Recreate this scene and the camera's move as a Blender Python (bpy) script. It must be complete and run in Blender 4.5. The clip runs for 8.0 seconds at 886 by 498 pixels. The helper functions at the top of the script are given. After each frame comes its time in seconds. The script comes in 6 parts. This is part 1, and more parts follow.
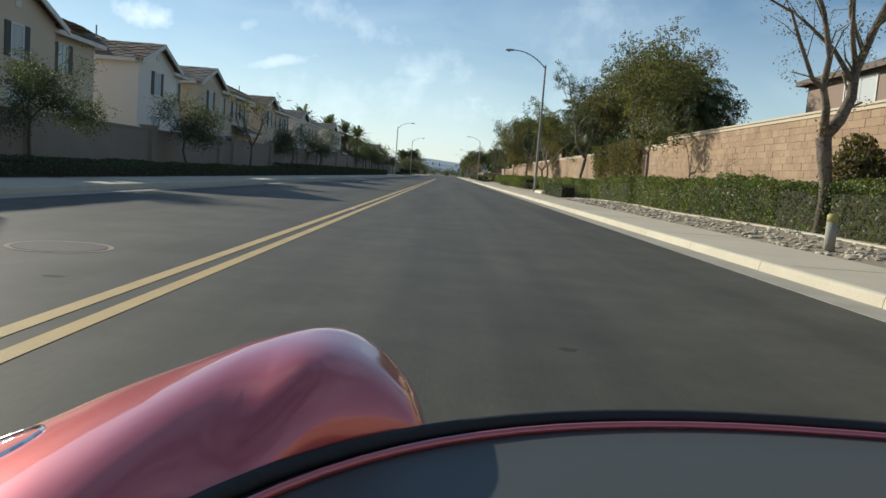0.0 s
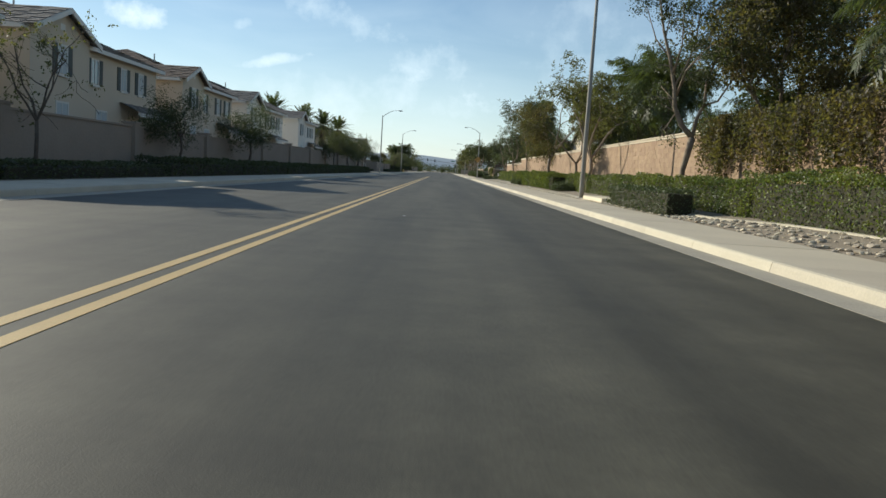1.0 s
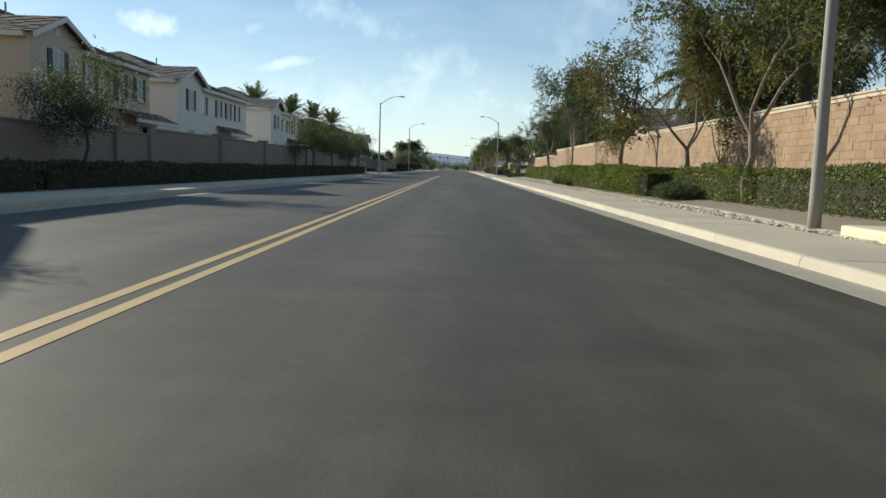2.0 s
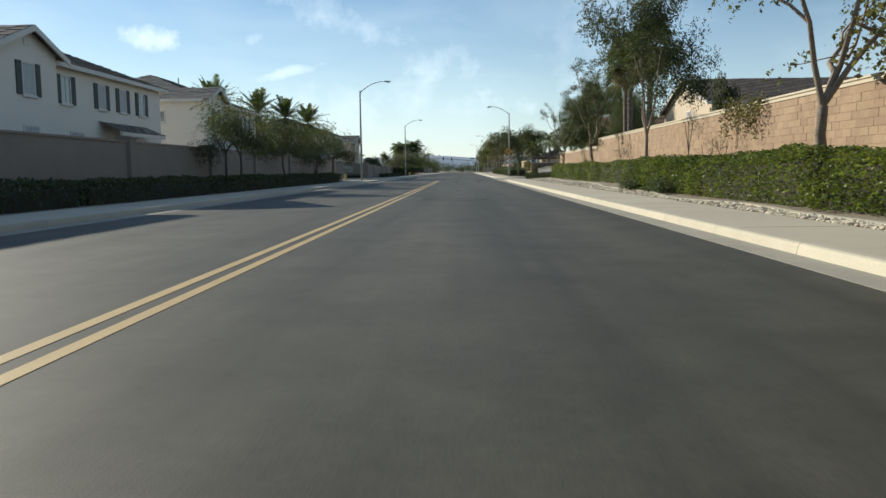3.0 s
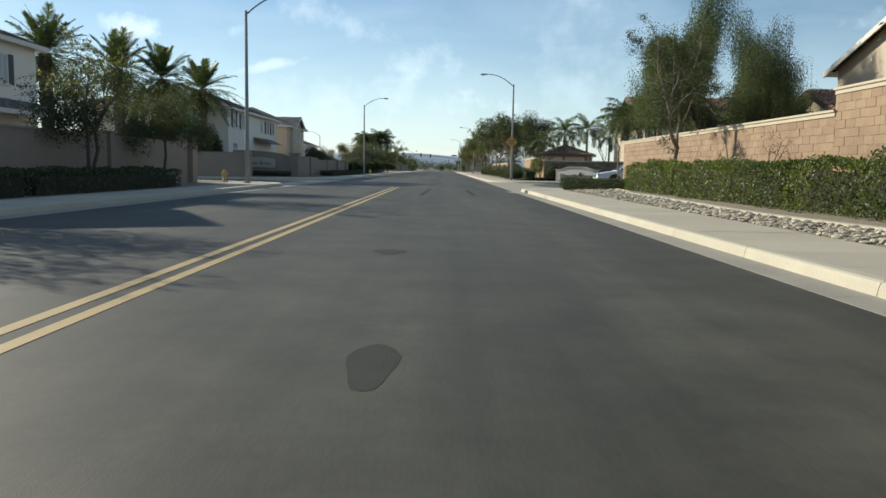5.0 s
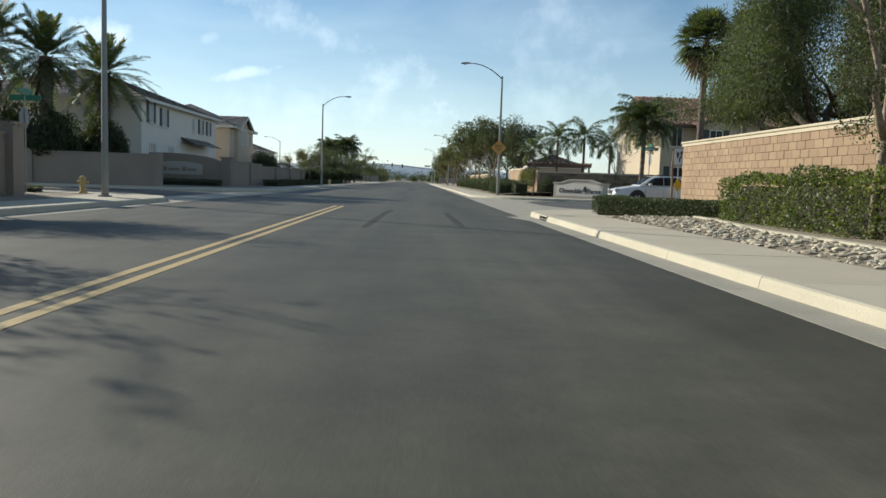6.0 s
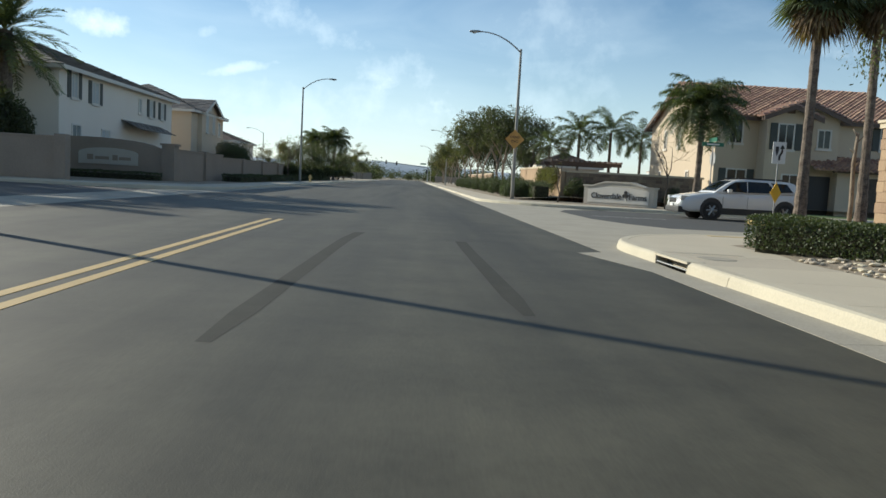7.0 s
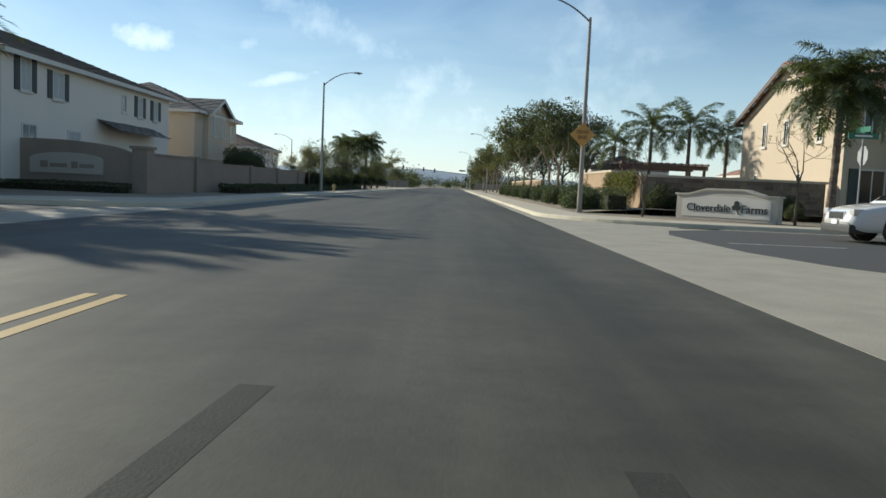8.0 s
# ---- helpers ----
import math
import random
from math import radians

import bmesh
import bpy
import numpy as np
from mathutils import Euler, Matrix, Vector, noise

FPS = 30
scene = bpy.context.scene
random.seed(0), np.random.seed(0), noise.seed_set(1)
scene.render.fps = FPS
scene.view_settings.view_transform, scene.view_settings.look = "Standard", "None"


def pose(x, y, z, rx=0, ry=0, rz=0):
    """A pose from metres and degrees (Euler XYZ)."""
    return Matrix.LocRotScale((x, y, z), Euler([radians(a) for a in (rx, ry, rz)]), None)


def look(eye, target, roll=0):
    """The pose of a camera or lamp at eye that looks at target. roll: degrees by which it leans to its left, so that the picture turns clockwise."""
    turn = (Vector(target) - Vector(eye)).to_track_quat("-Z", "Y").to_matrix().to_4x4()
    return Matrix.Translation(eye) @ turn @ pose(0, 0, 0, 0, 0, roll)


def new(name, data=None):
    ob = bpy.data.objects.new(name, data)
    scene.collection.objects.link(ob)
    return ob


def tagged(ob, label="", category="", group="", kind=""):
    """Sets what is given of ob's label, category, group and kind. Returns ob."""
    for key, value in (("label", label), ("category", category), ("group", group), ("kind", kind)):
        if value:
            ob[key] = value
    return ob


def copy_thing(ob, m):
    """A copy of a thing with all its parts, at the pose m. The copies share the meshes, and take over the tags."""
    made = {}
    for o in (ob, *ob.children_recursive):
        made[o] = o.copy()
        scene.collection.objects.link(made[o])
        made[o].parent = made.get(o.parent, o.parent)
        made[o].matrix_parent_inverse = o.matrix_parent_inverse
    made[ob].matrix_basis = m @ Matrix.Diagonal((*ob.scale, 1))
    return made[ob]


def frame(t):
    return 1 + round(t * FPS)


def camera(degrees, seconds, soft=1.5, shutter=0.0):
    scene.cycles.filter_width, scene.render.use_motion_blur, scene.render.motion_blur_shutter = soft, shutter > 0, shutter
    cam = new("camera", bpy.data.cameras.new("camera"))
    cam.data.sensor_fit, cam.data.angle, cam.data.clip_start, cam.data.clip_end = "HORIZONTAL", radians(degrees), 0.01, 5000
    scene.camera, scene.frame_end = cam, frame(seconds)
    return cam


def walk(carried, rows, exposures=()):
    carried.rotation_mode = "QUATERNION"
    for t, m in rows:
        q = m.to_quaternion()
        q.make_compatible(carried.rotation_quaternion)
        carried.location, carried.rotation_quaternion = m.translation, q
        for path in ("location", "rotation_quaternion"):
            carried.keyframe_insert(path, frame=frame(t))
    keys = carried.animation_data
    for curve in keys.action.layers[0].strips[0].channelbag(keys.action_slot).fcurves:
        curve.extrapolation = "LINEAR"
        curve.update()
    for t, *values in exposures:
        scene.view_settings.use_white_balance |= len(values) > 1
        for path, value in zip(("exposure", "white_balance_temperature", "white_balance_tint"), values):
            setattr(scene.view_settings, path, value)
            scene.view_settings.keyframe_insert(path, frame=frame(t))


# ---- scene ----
cam = camera(60.0, 8.0, soft=1.55)
PATH = [
    (0, (2.103, 13.589, 0.987), (2.106, 15.579, 0.793), 4.4),
    (0.5, (2.288, 24.591, 0.993), (2.301, 26.582, 0.8), 4.2),
    (1, (2.323, 35.561, 1.005), (2.333, 37.551, 0.803), 3.6),
    (1.5, (2.347, 46.354, 1.014), (2.338, 48.342, 0.803), 3.1),
    (3, (2.496, 77.873, 1.044), (2.441, 79.861, 0.84), -0.6),
    (3.5, (2.477, 87.92, 1.034), (2.425, 89.909, 0.826), 0.1),
    (4, (2.413, 97.248, 1.032), (2.374, 99.236, 0.822), 0.7),
    (4.5, (2.494, 105.642, 1.066), (2.464, 107.63, 0.847), 0.8),
    (6, (2.795, 127.089, 1.036), (2.868, 129.079, 0.859), 1.9),
    (6.5, (2.837, 133.186, 1.03), (2.911, 135.177, 0.851), 2.6),
    (7, (2.891, 138.711, 1.022), (2.98, 140.701, 0.843), 3.1),
    (7.5, (3.024, 143.822, 1.011), (3.1, 145.813, 0.832), 2.4),
    (8, (2.951, 148.705, 1.072), (2.937, 150.698, 0.907), 2.5),
]
walk(cam, [(t, look(eye, target, roll)) for t, eye, target, roll in PATH], exposures=((0.0, 0.18, 6450, 5), (1.5, 0.25, 6450, 5), (3.0, 0.27, 6430, 5), (6.0, 0.29, 6380, 4), (7.2, 0.32, 6330, 4), (8.0, 0.27, 6330, 4)))

# ---- world, sun, exposure ----
SUN_AZ, SUN_EL = -53.0, 22.0          # degrees: azimuth from +y towards +x, elevation
sd = Vector((math.sin(radians(SUN_AZ)) * math.cos(radians(SUN_EL)),
             math.cos(radians(SUN_AZ)) * math.cos(radians(SUN_EL)), math.sin(radians(SUN_EL))))
sun = new("sun", bpy.data.lights.new("sun", "SUN"))
sun.data.energy, sun.data.angle, sun.data.color = 4.6, radians(0.5), (1.0, 0.91, 0.78)
sun.matrix_world = look((sd * 200)[:], (0, 0, 0))

world = bpy.data.worlds.new("world")
scene.world = world
world.use_nodes = True
wn, wl = world.node_tree.nodes, world.node_tree.links
wn.clear()
sky = wn.new("ShaderNodeTexSky")
sky.sky_type, sky.sun_disc = "NISHITA", False
sky.sun_elevation, sky.sun_rotation = radians(SUN_EL), radians(SUN_AZ % 360)
sky.air_density, sky.dust_density, sky.ozone_density = 1.0, 0.15, 3.0
coord = wn.new("ShaderNodeTexCoord")


def wnode(kind, **inputs):
    n = wn.new(kind)
    for k, v in inputs.items():
        if isinstance(v, bpy.types.NodeSocket):
            wl.new(v, n.inputs[k])
        else:
            n.inputs[k].default_value = v
    return n


def wmath(op, a, b=0.5, clamp=False):
    n = wn.new("ShaderNodeMath")
    n.operation, n.use_clamp = op, clamp
    for i, v in enumerate((a, b)):
        if isinstance(v, bpy.types.NodeSocket):
            wl.new(v, n.inputs[i])
        else:
            n.inputs[i].default_value = v
    return n.outputs[0]


# thin cirrus streaks and a few small bright clouds
wmap = wnode("ShaderNodeMapping", Vector=coord.outputs["Generated"])
wmap.inputs["Scale"].default_value = (1.0, 1.0, 3.2)
wmap.inputs["Rotation"].default_value = (0, radians(24), radians(18))
wisp = wnode("ShaderNodeTexNoise", Vector=wmap.outputs[0], Scale=2.6, Detail=7.0, Roughness=0.55, Distortion=0.6)
wispy = wmath("MULTIPLY", wmath("SUBTRACT", wisp.outputs[0], 0.44), 2.6, True)
fine = wnode("ShaderNodeTexNoise", Vector=coord.outputs["Generated"], Scale=22.0, Detail=6.0, Roughness=0.6)
sep = wnode("ShaderNodeSeparateXYZ", Vector=coord.outputs["Generated"])


def puff(az, el, w, h, gain, lean=0.0):
    """A soft cloud about a direction: azimuth and elevation, half width and height, in degrees."""
    a = radians(az)
    fwd, side = (math.sin(a), math.cos(a)), (math.cos(a), -math.sin(a))
    u = wmath("ADD", wmath("MULTIPLY", sep.outputs[0], side[0]), wmath("MULTIPLY", sep.outputs[1], side[1]))
    f = wmath("ADD", wmath("MULTIPLY", sep.outputs[0], fwd[0]), wmath("MULTIPLY", sep.outputs[1], fwd[1]))
    u = wmath("DIVIDE", u, wmath("MAXIMUM", f, 0.05))
    v = wmath("SUBTRACT", wmath("DIVIDE", sep.outputs[2], wmath("MAXIMUM", f, 0.05)), math.tan(radians(el)))
    v = wmath("SUBTRACT", v, wmath("MULTIPLY", u, lean))
    u, v = wmath("DIVIDE", u, radians(w)), wmath("DIVIDE", v, radians(h))
    r = wmath("ADD", wmath("MULTIPLY", u, u), wmath("MULTIPLY", v, v))
    r = wmath("SUBTRACT", wmath("SUBTRACT", 2.5, r), wmath("MULTIPLY", fine.outputs[0], 4.0))
    front = wmath("GREATER_THAN", f, 0.05)
    return wmath("MULTIPLY", wmath("MULTIPLY", wmath("MULTIPLY", r, 0.8, True), gain), front)


puffs = 0.0
for az, el, w, h, gain, lean in ((-22.0, 9.2, 2.5, 1.25, 1.0, -0.10), (-12.3, 7.2, 4.6, 0.50, 0.62, 0.26), (-14.8, 9.4, 1.1, 0.55, 0.45, 0.3),
                                 (31.0, 10.5, 5.0, 1.3, 0.45, 0.2), (-4.5, 9.0, 14.0, 2.0, 0.42, -0.42), (10.0, 8.0, 6.0, 9.0, 0.22, 0.0), (-9.0, 4.5, 16.0, 2.6, 0.28, 0.10)):
    puffs = wmath("ADD", puff(az, el, w, h, gain, lean), puffs)
haze = wmath("MULTIPLY", wmath("SUBTRACT", 1.0, wmath("MULTIPLY", wmath("ABSOLUTE", sep.outputs[2]), 4.5), True), 0.38)
cover = wmath("ADD", wmath("ADD", wmath("MULTIPLY", wispy, 0.26), haze), puffs, True)
bright = wnode("ShaderNodeMixRGB", Fac=cover, Color1=sky.outputs[0], Color2=(9.0, 10.3, 11.3, 1))
bg = wnode("ShaderNodeBackground", Color=bright.outputs[0], Strength=0.093)
wl.new(bg.outputs[0], wn.new("ShaderNodeOutputWorld").inputs[0])

# ---- materials ----


def mat(name, base, base2=None, rough=0.8, metal=0.0, scale=4.0, fine_scale=60.0, amount=0.5, bump=0.2, bump_scale=None,
        spread=0.0, leaf=0.0, spec=0.5, coat=0.0, detail=6.0, streak=None, island=False, tracks=0.0):
    """A painted or natural surface: two tones mixed by a coarse and a fine noise, with relief; spread varies objects."""
    m = bpy.data.materials.new(name)
    m.use_nodes = True
    nt = m.node_tree
    n, l = nt.nodes, nt.links
    bsdf, out = n["Principled BSDF"], n["Material Output"]
    base2 = base2 or tuple(c * 0.75 for c in base)
    tc = n.new("ShaderNodeTexCoord")
    geo = n.new("ShaderNodeNewGeometry")
    mp = n.new("ShaderNodeMapping")
    l.new(geo.outputs["Position"], mp.inputs[0])
    if streak:
        mp.inputs["Scale"].default_value = streak
    a, b = n.new("ShaderNodeTexNoise"), n.new("ShaderNodeTexNoise")
    for t, s in ((a, scale), (b, fine_scale)):
        l.new(mp.outputs[0], t.inputs["Vector"])
        t.inputs["Scale"].default_value, t.inputs["Detail"].default_value = s, detail
    mx = n.new("ShaderNodeMath")
    mx.operation = "ADD"
    l.new(a.outputs[0], mx.inputs[0])
    l.new(b.outputs[0], mx.inputs[1])
    ramp = n.new("ShaderNodeMapRange")
    ramp.inputs[1].default_value, ramp.inputs[2].default_value = 1.0 - 0.35, 1.0 + 0.35
    ramp.inputs[3].default_value, ramp.inputs[4].default_value = 0.5 - amount / 2, 0.5 + amount / 2
    l.new(mx.outputs[0], ramp.inputs[0])
    mix = n.new("ShaderNodeMixRGB")
    mix.inputs[1].default_value, mix.inputs[2].default_value = (*base, 1), (*base2, 1)
    l.new(ramp.outputs[0], mix.inputs[0])
    colour = mix.outputs[0]
    if tracks:
        # long soft bands of wear along the road, and blotches
        tm, tn = n.new("ShaderNodeMapping"), n.new("ShaderNodeTexNoise")
        l.new(geo.outputs["Position"], tm.inputs[0])
        tm.inputs["Scale"].default_value = (0.75, 0.035, 1.0)
        l.new(tm.outputs[0], tn.inputs["Vector"])
        tn.inputs["Scale"].default_value, tn.inputs["Detail"].default_value, tn.inputs["Roughness"].default_value = 1.0, 5.0, 0.6
        tr_ = n.new("ShaderNodeMapRange")
        tr_.inputs[1].default_value, tr_.inputs[2].default_value = 0.3, 0.7
        tr_.inputs[3].default_value, tr_.inputs[4].default_value = 1 - tracks, 1 + tracks
        l.new(tn.outputs[0], tr_.inputs[0])
        th = n.new("ShaderNodeHueSaturation")
        bn = n.new("ShaderNodeTexNoise")
        l.new(geo.outputs["Position"], bn.inputs["Vector"])
        bn.inputs["Scale"].default_value, bn.inputs["Detail"].default_value, bn.inputs["Roughness"].default_value = 0.9, 8.0, 0.7
        br = n.new("ShaderNodeMapRange")
        br.inputs[1].default_value, br.inputs[2].default_value, br.inputs[3].default_value, br.inputs[4].default_value = 0.35, 0.62, 0.72, 1.10
        l.new(bn.outputs[0], br.inputs[0])
        bmul = n.new("ShaderNodeMath")
        bmul.operation = "MULTIPLY"
        l.new(tr_.outputs[0], bmul.inputs[0])
        l.new(br.outputs[0], bmul.inputs[1])
        l.new(bmul.outputs[0], th.inputs["Value"])
        l.new(colour, th.inputs["Color"])
        colour = th.outputs[0]
    if spread:
        rnd = geo.outputs["Random Per Island"] if island else n.new("ShaderNodeObjectInfo").outputs["Random"]
        hsv = n.new("ShaderNodeHueSaturation")
        vr = n.new("ShaderNodeMapRange")
        vr.inputs[3].default_value, vr.inputs[4].default_value = 1 - spread, 1 + spread
        l.new(rnd, vr.inputs[0])
        l.new(vr.outputs[0], hsv.inputs["Value"])
        hr = n.new("ShaderNodeMapRange")
        hr.inputs[3].default_value, hr.inputs[4].default_value = 0.5 - spread * 0.05, 0.5 + spread * 0.05
        l.new(rnd, hr.inputs[0])
        l.new(hr.outputs[0], hsv.inputs["Hue"])
        l.new(colour, hsv.inputs["Color"])
        colour = hsv.outputs[0]
    l.new(colour, bsdf.inputs["Base Color"])
    bsdf.inputs["Roughness"].default_value, bsdf.inputs["Metallic"].default_value = rough, metal
    bsdf.inputs["Specular IOR Level"].default_value = spec
    if coat:
        bsdf.inputs["Coat Weight"].default_value, bsdf.inputs["Coat Roughness"].default_value = coat, 0.06
    if bump:
        bp = n.new("ShaderNodeBump")
        bp.inputs["Strength"].default_value, bp.inputs["Distance"].default_value = bump, 0.02
        src = b
        if bump_scale:
            src = n.new("ShaderNodeTexNoise")
            l.new(geo.outputs["Position"], src.inputs["Vector"])
            src.inputs["Scale"].default_value, src.inputs["Detail"].default_value = bump_scale, 4
        l.new(src.outputs[0], bp.inputs["Height"])
        l.new(bp.outputs[0], bsdf.inputs["Normal"])
    if leaf:
        tr, ms = n.new("ShaderNodeBsdfTranslucent"), n.new("ShaderNodeMixShader")
        lift = n.new("ShaderNodeMixRGB")
        lift.blend_type, lift.inputs[0].default_value, lift.inputs[2].default_value = "MULTIPLY", 1.0, (1.5, 1.6, 0.6, 1)
        l.new(colour, lift.inputs[1])
        l.new(lift.outputs[0], tr.inputs[0])
        ms.inputs[0].default_value = leaf
        l.new(bsdf.outputs[0], ms.inputs[1])
        l.new(tr.outputs[0], ms.inputs[2])
        l.new(ms.outputs[0], out.inputs[0])
    return m


def glassy(name, base, rough=0.05, spec=0.9):
    m = mat(name, base, tuple(c * 0.8 for c in base), rough=rough, bump=0.0, spec=spec)
    return m


ASPHALT = mat("asphalt", (0.089, 0.083, 0.058), (0.053, 0.049, 0.035), spec=0.36, rough=0.68, tracks=0.42, scale=0.45, fine_scale=70, amount=0.75, bump=0.10, bump_scale=120, streak=(1.0, 0.12, 1.0))
ASPHALT_OLD = mat("asphalt_side_street", (0.085, 0.084, 0.077), (0.062, 0.061, 0.057), rough=0.8, scale=0.4, fine_scale=90, bump=0.15, bump_scale=140)
TYRE_MARK = mat("tyre_mark", (0.040, 0.040, 0.034), (0.062, 0.062, 0.052), rough=0.85, spec=0.2, scale=3, fine_scale=50, amount=1.0, bump=0.2)
YELLOW = mat("yellow_road_paint", (0.62, 0.44, 0.18), (0.46, 0.33, 0.14), rough=0.6, scale=2, fine_scale=70, amount=0.9, bump=0.15)
WHITE_PAINT = mat("white_road_paint", (0.6, 0.6, 0.57), (0.4, 0.4, 0.38), rough=0.7, scale=2, fine_scale=60, amount=0.9)
CONCRETE = mat("concrete_sidewalk", (0.57, 0.505, 0.385), (0.46, 0.41, 0.315), rough=0.9, scale=0.8, fine_scale=45, amount=0.7, bump=0.25, spread=0.06)
CURB = mat("concrete_curb", (0.60, 0.545, 0.42), (0.45, 0.41, 0.315), rough=0.9, scale=1.3, fine_scale=40, amount=0.8, bump=0.25, spread=0.05)
GUTTER = mat("concrete_gutter", (0.42, 0.385, 0.31), (0.28, 0.26, 0.21), rough=0.9, scale=1.2, fine_scale=40, amount=0.9, bump=0.25)
SOIL = mat("soil", (0.34, 0.285, 0.21), (0.22, 0.18, 0.13), rough=1.0, scale=1.5, fine_scale=30, bump=0.8)
GRASS = mat("lawn", (0.07, 0.13, 0.03), (0.10, 0.13, 0.05), rough=0.9, scale=2, fine_scale=40, bump=0.8)
ROCK = mat("cobble", (0.62, 0.55, 0.42), (0.48, 0.42, 0.32), rough=0.9, scale=5, fine_scale=50, bump=0.4, spread=0.25, island=True)
BLOCK = mat("tan_block", (0.400, 0.280, 0.180), (0.290, 0.198, 0.124), rough=0.92, scale=0.9, fine_scale=24, amount=1.0, bump=0.7, bump_scale=25, spread=0.10)
BLOCK_ISLAND = mat("tan_block_joined", (0.400, 0.280, 0.180), (0.290, 0.198, 0.124), rough=0.92, scale=0.9, fine_scale=24, amount=1.0, bump=0.7, bump_scale=25, spread=0.10, island=True)
MORTAR = mat("mortar", (0.37, 0.26, 0.168), (0.29, 0.20, 0.13), rough=0.95, scale=2, fine_scale=40, bump=0.3)
CAP = mat("wall_cap", (0.62, 0.54, 0.40), (0.50, 0.43, 0.32), rough=0.9, scale=1.2, fine_scale=40, bump=0.2, spread=0.05)
GREY_BLOCK = mat("brown_block", (0.34, 0.275, 0.215), (0.27, 0.22, 0.175), rough=0.95, scale=0.9, fine_scale=12, amount=0.8, bump=0.4, bump_scale=14)
STONE = mat("ledge_stone", (0.30, 0.22, 0.15), (0.17, 0.13, 0.10), rough=0.9, scale=3, fine_scale=25, amount=1.0, bump=0.5, spread=0.3, island=True)
STUCCO_WHITE = mat("white_stucco", (0.80, 0.75, 0.66), (0.72, 0.67, 0.59), rough=0.95, scale=0.5, fine_scale=50, bump=0.3)
STUCCO_TAN = mat("tan_stucco", (0.62, 0.51, 0.38), (0.54, 0.45, 0.34), rough=0.95, scale=0.5, fine_scale=50, bump=0.3)
STUCCO_CREAM = mat("cream_stucco", (0.60, 0.50, 0.37), (0.52, 0.43, 0.32), rough=0.95, scale=0.5, fine_scale=50, bump=0.3)
STUCCO_BROWN = mat("brown_stucco", (0.30, 0.22, 0.17), (0.25, 0.19, 0.15), rough=0.95, scale=0.5, fine_scale=50, bump=0.3)
TRIM = mat("painted_trim", (0.70, 0.67, 0.60), (0.60, 0.57, 0.52), rough=0.7, scale=2, bump=0.1)
DARK_TRIM = mat("brown_painted_fascia", (0.13, 0.09, 0.07), (0.10, 0.07, 0.055), rough=0.7, scale=2, bump=0.1)
TILE_GREY = mat("flat_concrete_tile", (0.22, 0.20, 0.18), (0.14, 0.13, 0.12), rough=0.9, scale=1.4, fine_scale=25, amount=1.0, bump=0.4, spread=0.18, island=True)
TILE_BROWN = mat("brown_concrete_tile", (0.20, 0.145, 0.11), (0.13, 0.10, 0.08), rough=0.9, scale=1.4, fine_scale=25, amount=1.0, bump=0.4, spread=0.18, island=True)
TILE_RED = mat("clay_tile", (0.46, 0.29, 0.21), (0.25, 0.15, 0.11), rough=0.9, scale=2.5, fine_scale=25, amount=1.0, bump=0.4, spread=0.22, island=True)
DARK_PANE = glassy("dark_window_glass", (0.03, 0.036, 0.036), rough=0.08, spec=0.35)
PANE = glassy("window_glass", (0.26, 0.31, 0.32), rough=0.08)
CURTAIN = mat("pale_blind", (0.50, 0.53, 0.52), (0.38, 0.41, 0.41), rough=0.6, scale=3, bump=0.05)
SHUTTER = mat("dark_shutter", (0.075, 0.085, 0.075), (0.055, 0.06, 0.055), rough=0.7, scale=6, bump=0.1)
BARK_PALE = mat("pale_bark", (0.36, 0.29, 0.21), (0.16, 0.12, 0.09), rough=0.95, scale=3.5, fine_scale=25, amount=1.1, bump=0.7)
BARK_CROOK = mat("patchy_bark", (0.22, 0.17, 0.125), (0.05, 0.04, 0.033), rough=0.95, scale=2.2, fine_scale=16, amount=1.6, bump=0.7)
BARK_DARK = mat("dark_bark", (0.14, 0.11, 0.085), (0.08, 0.065, 0.05), rough=0.95, scale=6, fine_scale=40, amount=1.0, bump=0.7)
BARK_PALM = mat("palm_bark", (0.25, 0.20, 0.155), (0.075, 0.06, 0.048), rough=0.95, scale=5, fine_scale=22, amount=1.5, bump=0.8)
LEAF_OLIVE = mat("olive_leaf", (0.132, 0.128, 0.064), (0.076, 0.080, 0.042), rough=0.6, scale=1.2, fine_scale=20, spread=0.25, leaf=0.50, island=True, bump=0)
LEAF_AUTUMN = mat("turning_leaf", (0.132, 0.098, 0.055), (0.074, 0.080, 0.046), rough=0.6, scale=0.8, fine_scale=14, amount=1.2, spread=0.3, leaf=0.50, island=True, bump=0)
LEAF_DARK = mat("dark_leaf", (0.078, 0.090, 0.046), (0.048, 0.058, 0.030), rough=0.6, scale=1.2, fine_scale=20, spread=0.4, leaf=0.35, island=True, bump=0)
LEAF_PEPPER = mat("pepper_leaf", (0.105, 0.122, 0.062), (0.062, 0.078, 0.040), rough=0.6, scale=1.2, fine_scale=20, spread=0.35, leaf=0.4, island=True, bump=0)
LEAF_HEDGE = mat("hedge_leaf", (0.175, 0.195, 0.060), (0.060, 0.088, 0.028), rough=0.55, scale=0.5, fine_scale=3.5, amount=1.5, spread=0.5, leaf=0.3, island=True, bump=0)
LEAF_BOX = mat("clipped_hedge_leaf", (0.085, 0.110, 0.045), (0.052, 0.070, 0.029), rough=0.6, scale=1.2, fine_scale=12, spread=0.3, leaf=0.2, island=True, bump=0)
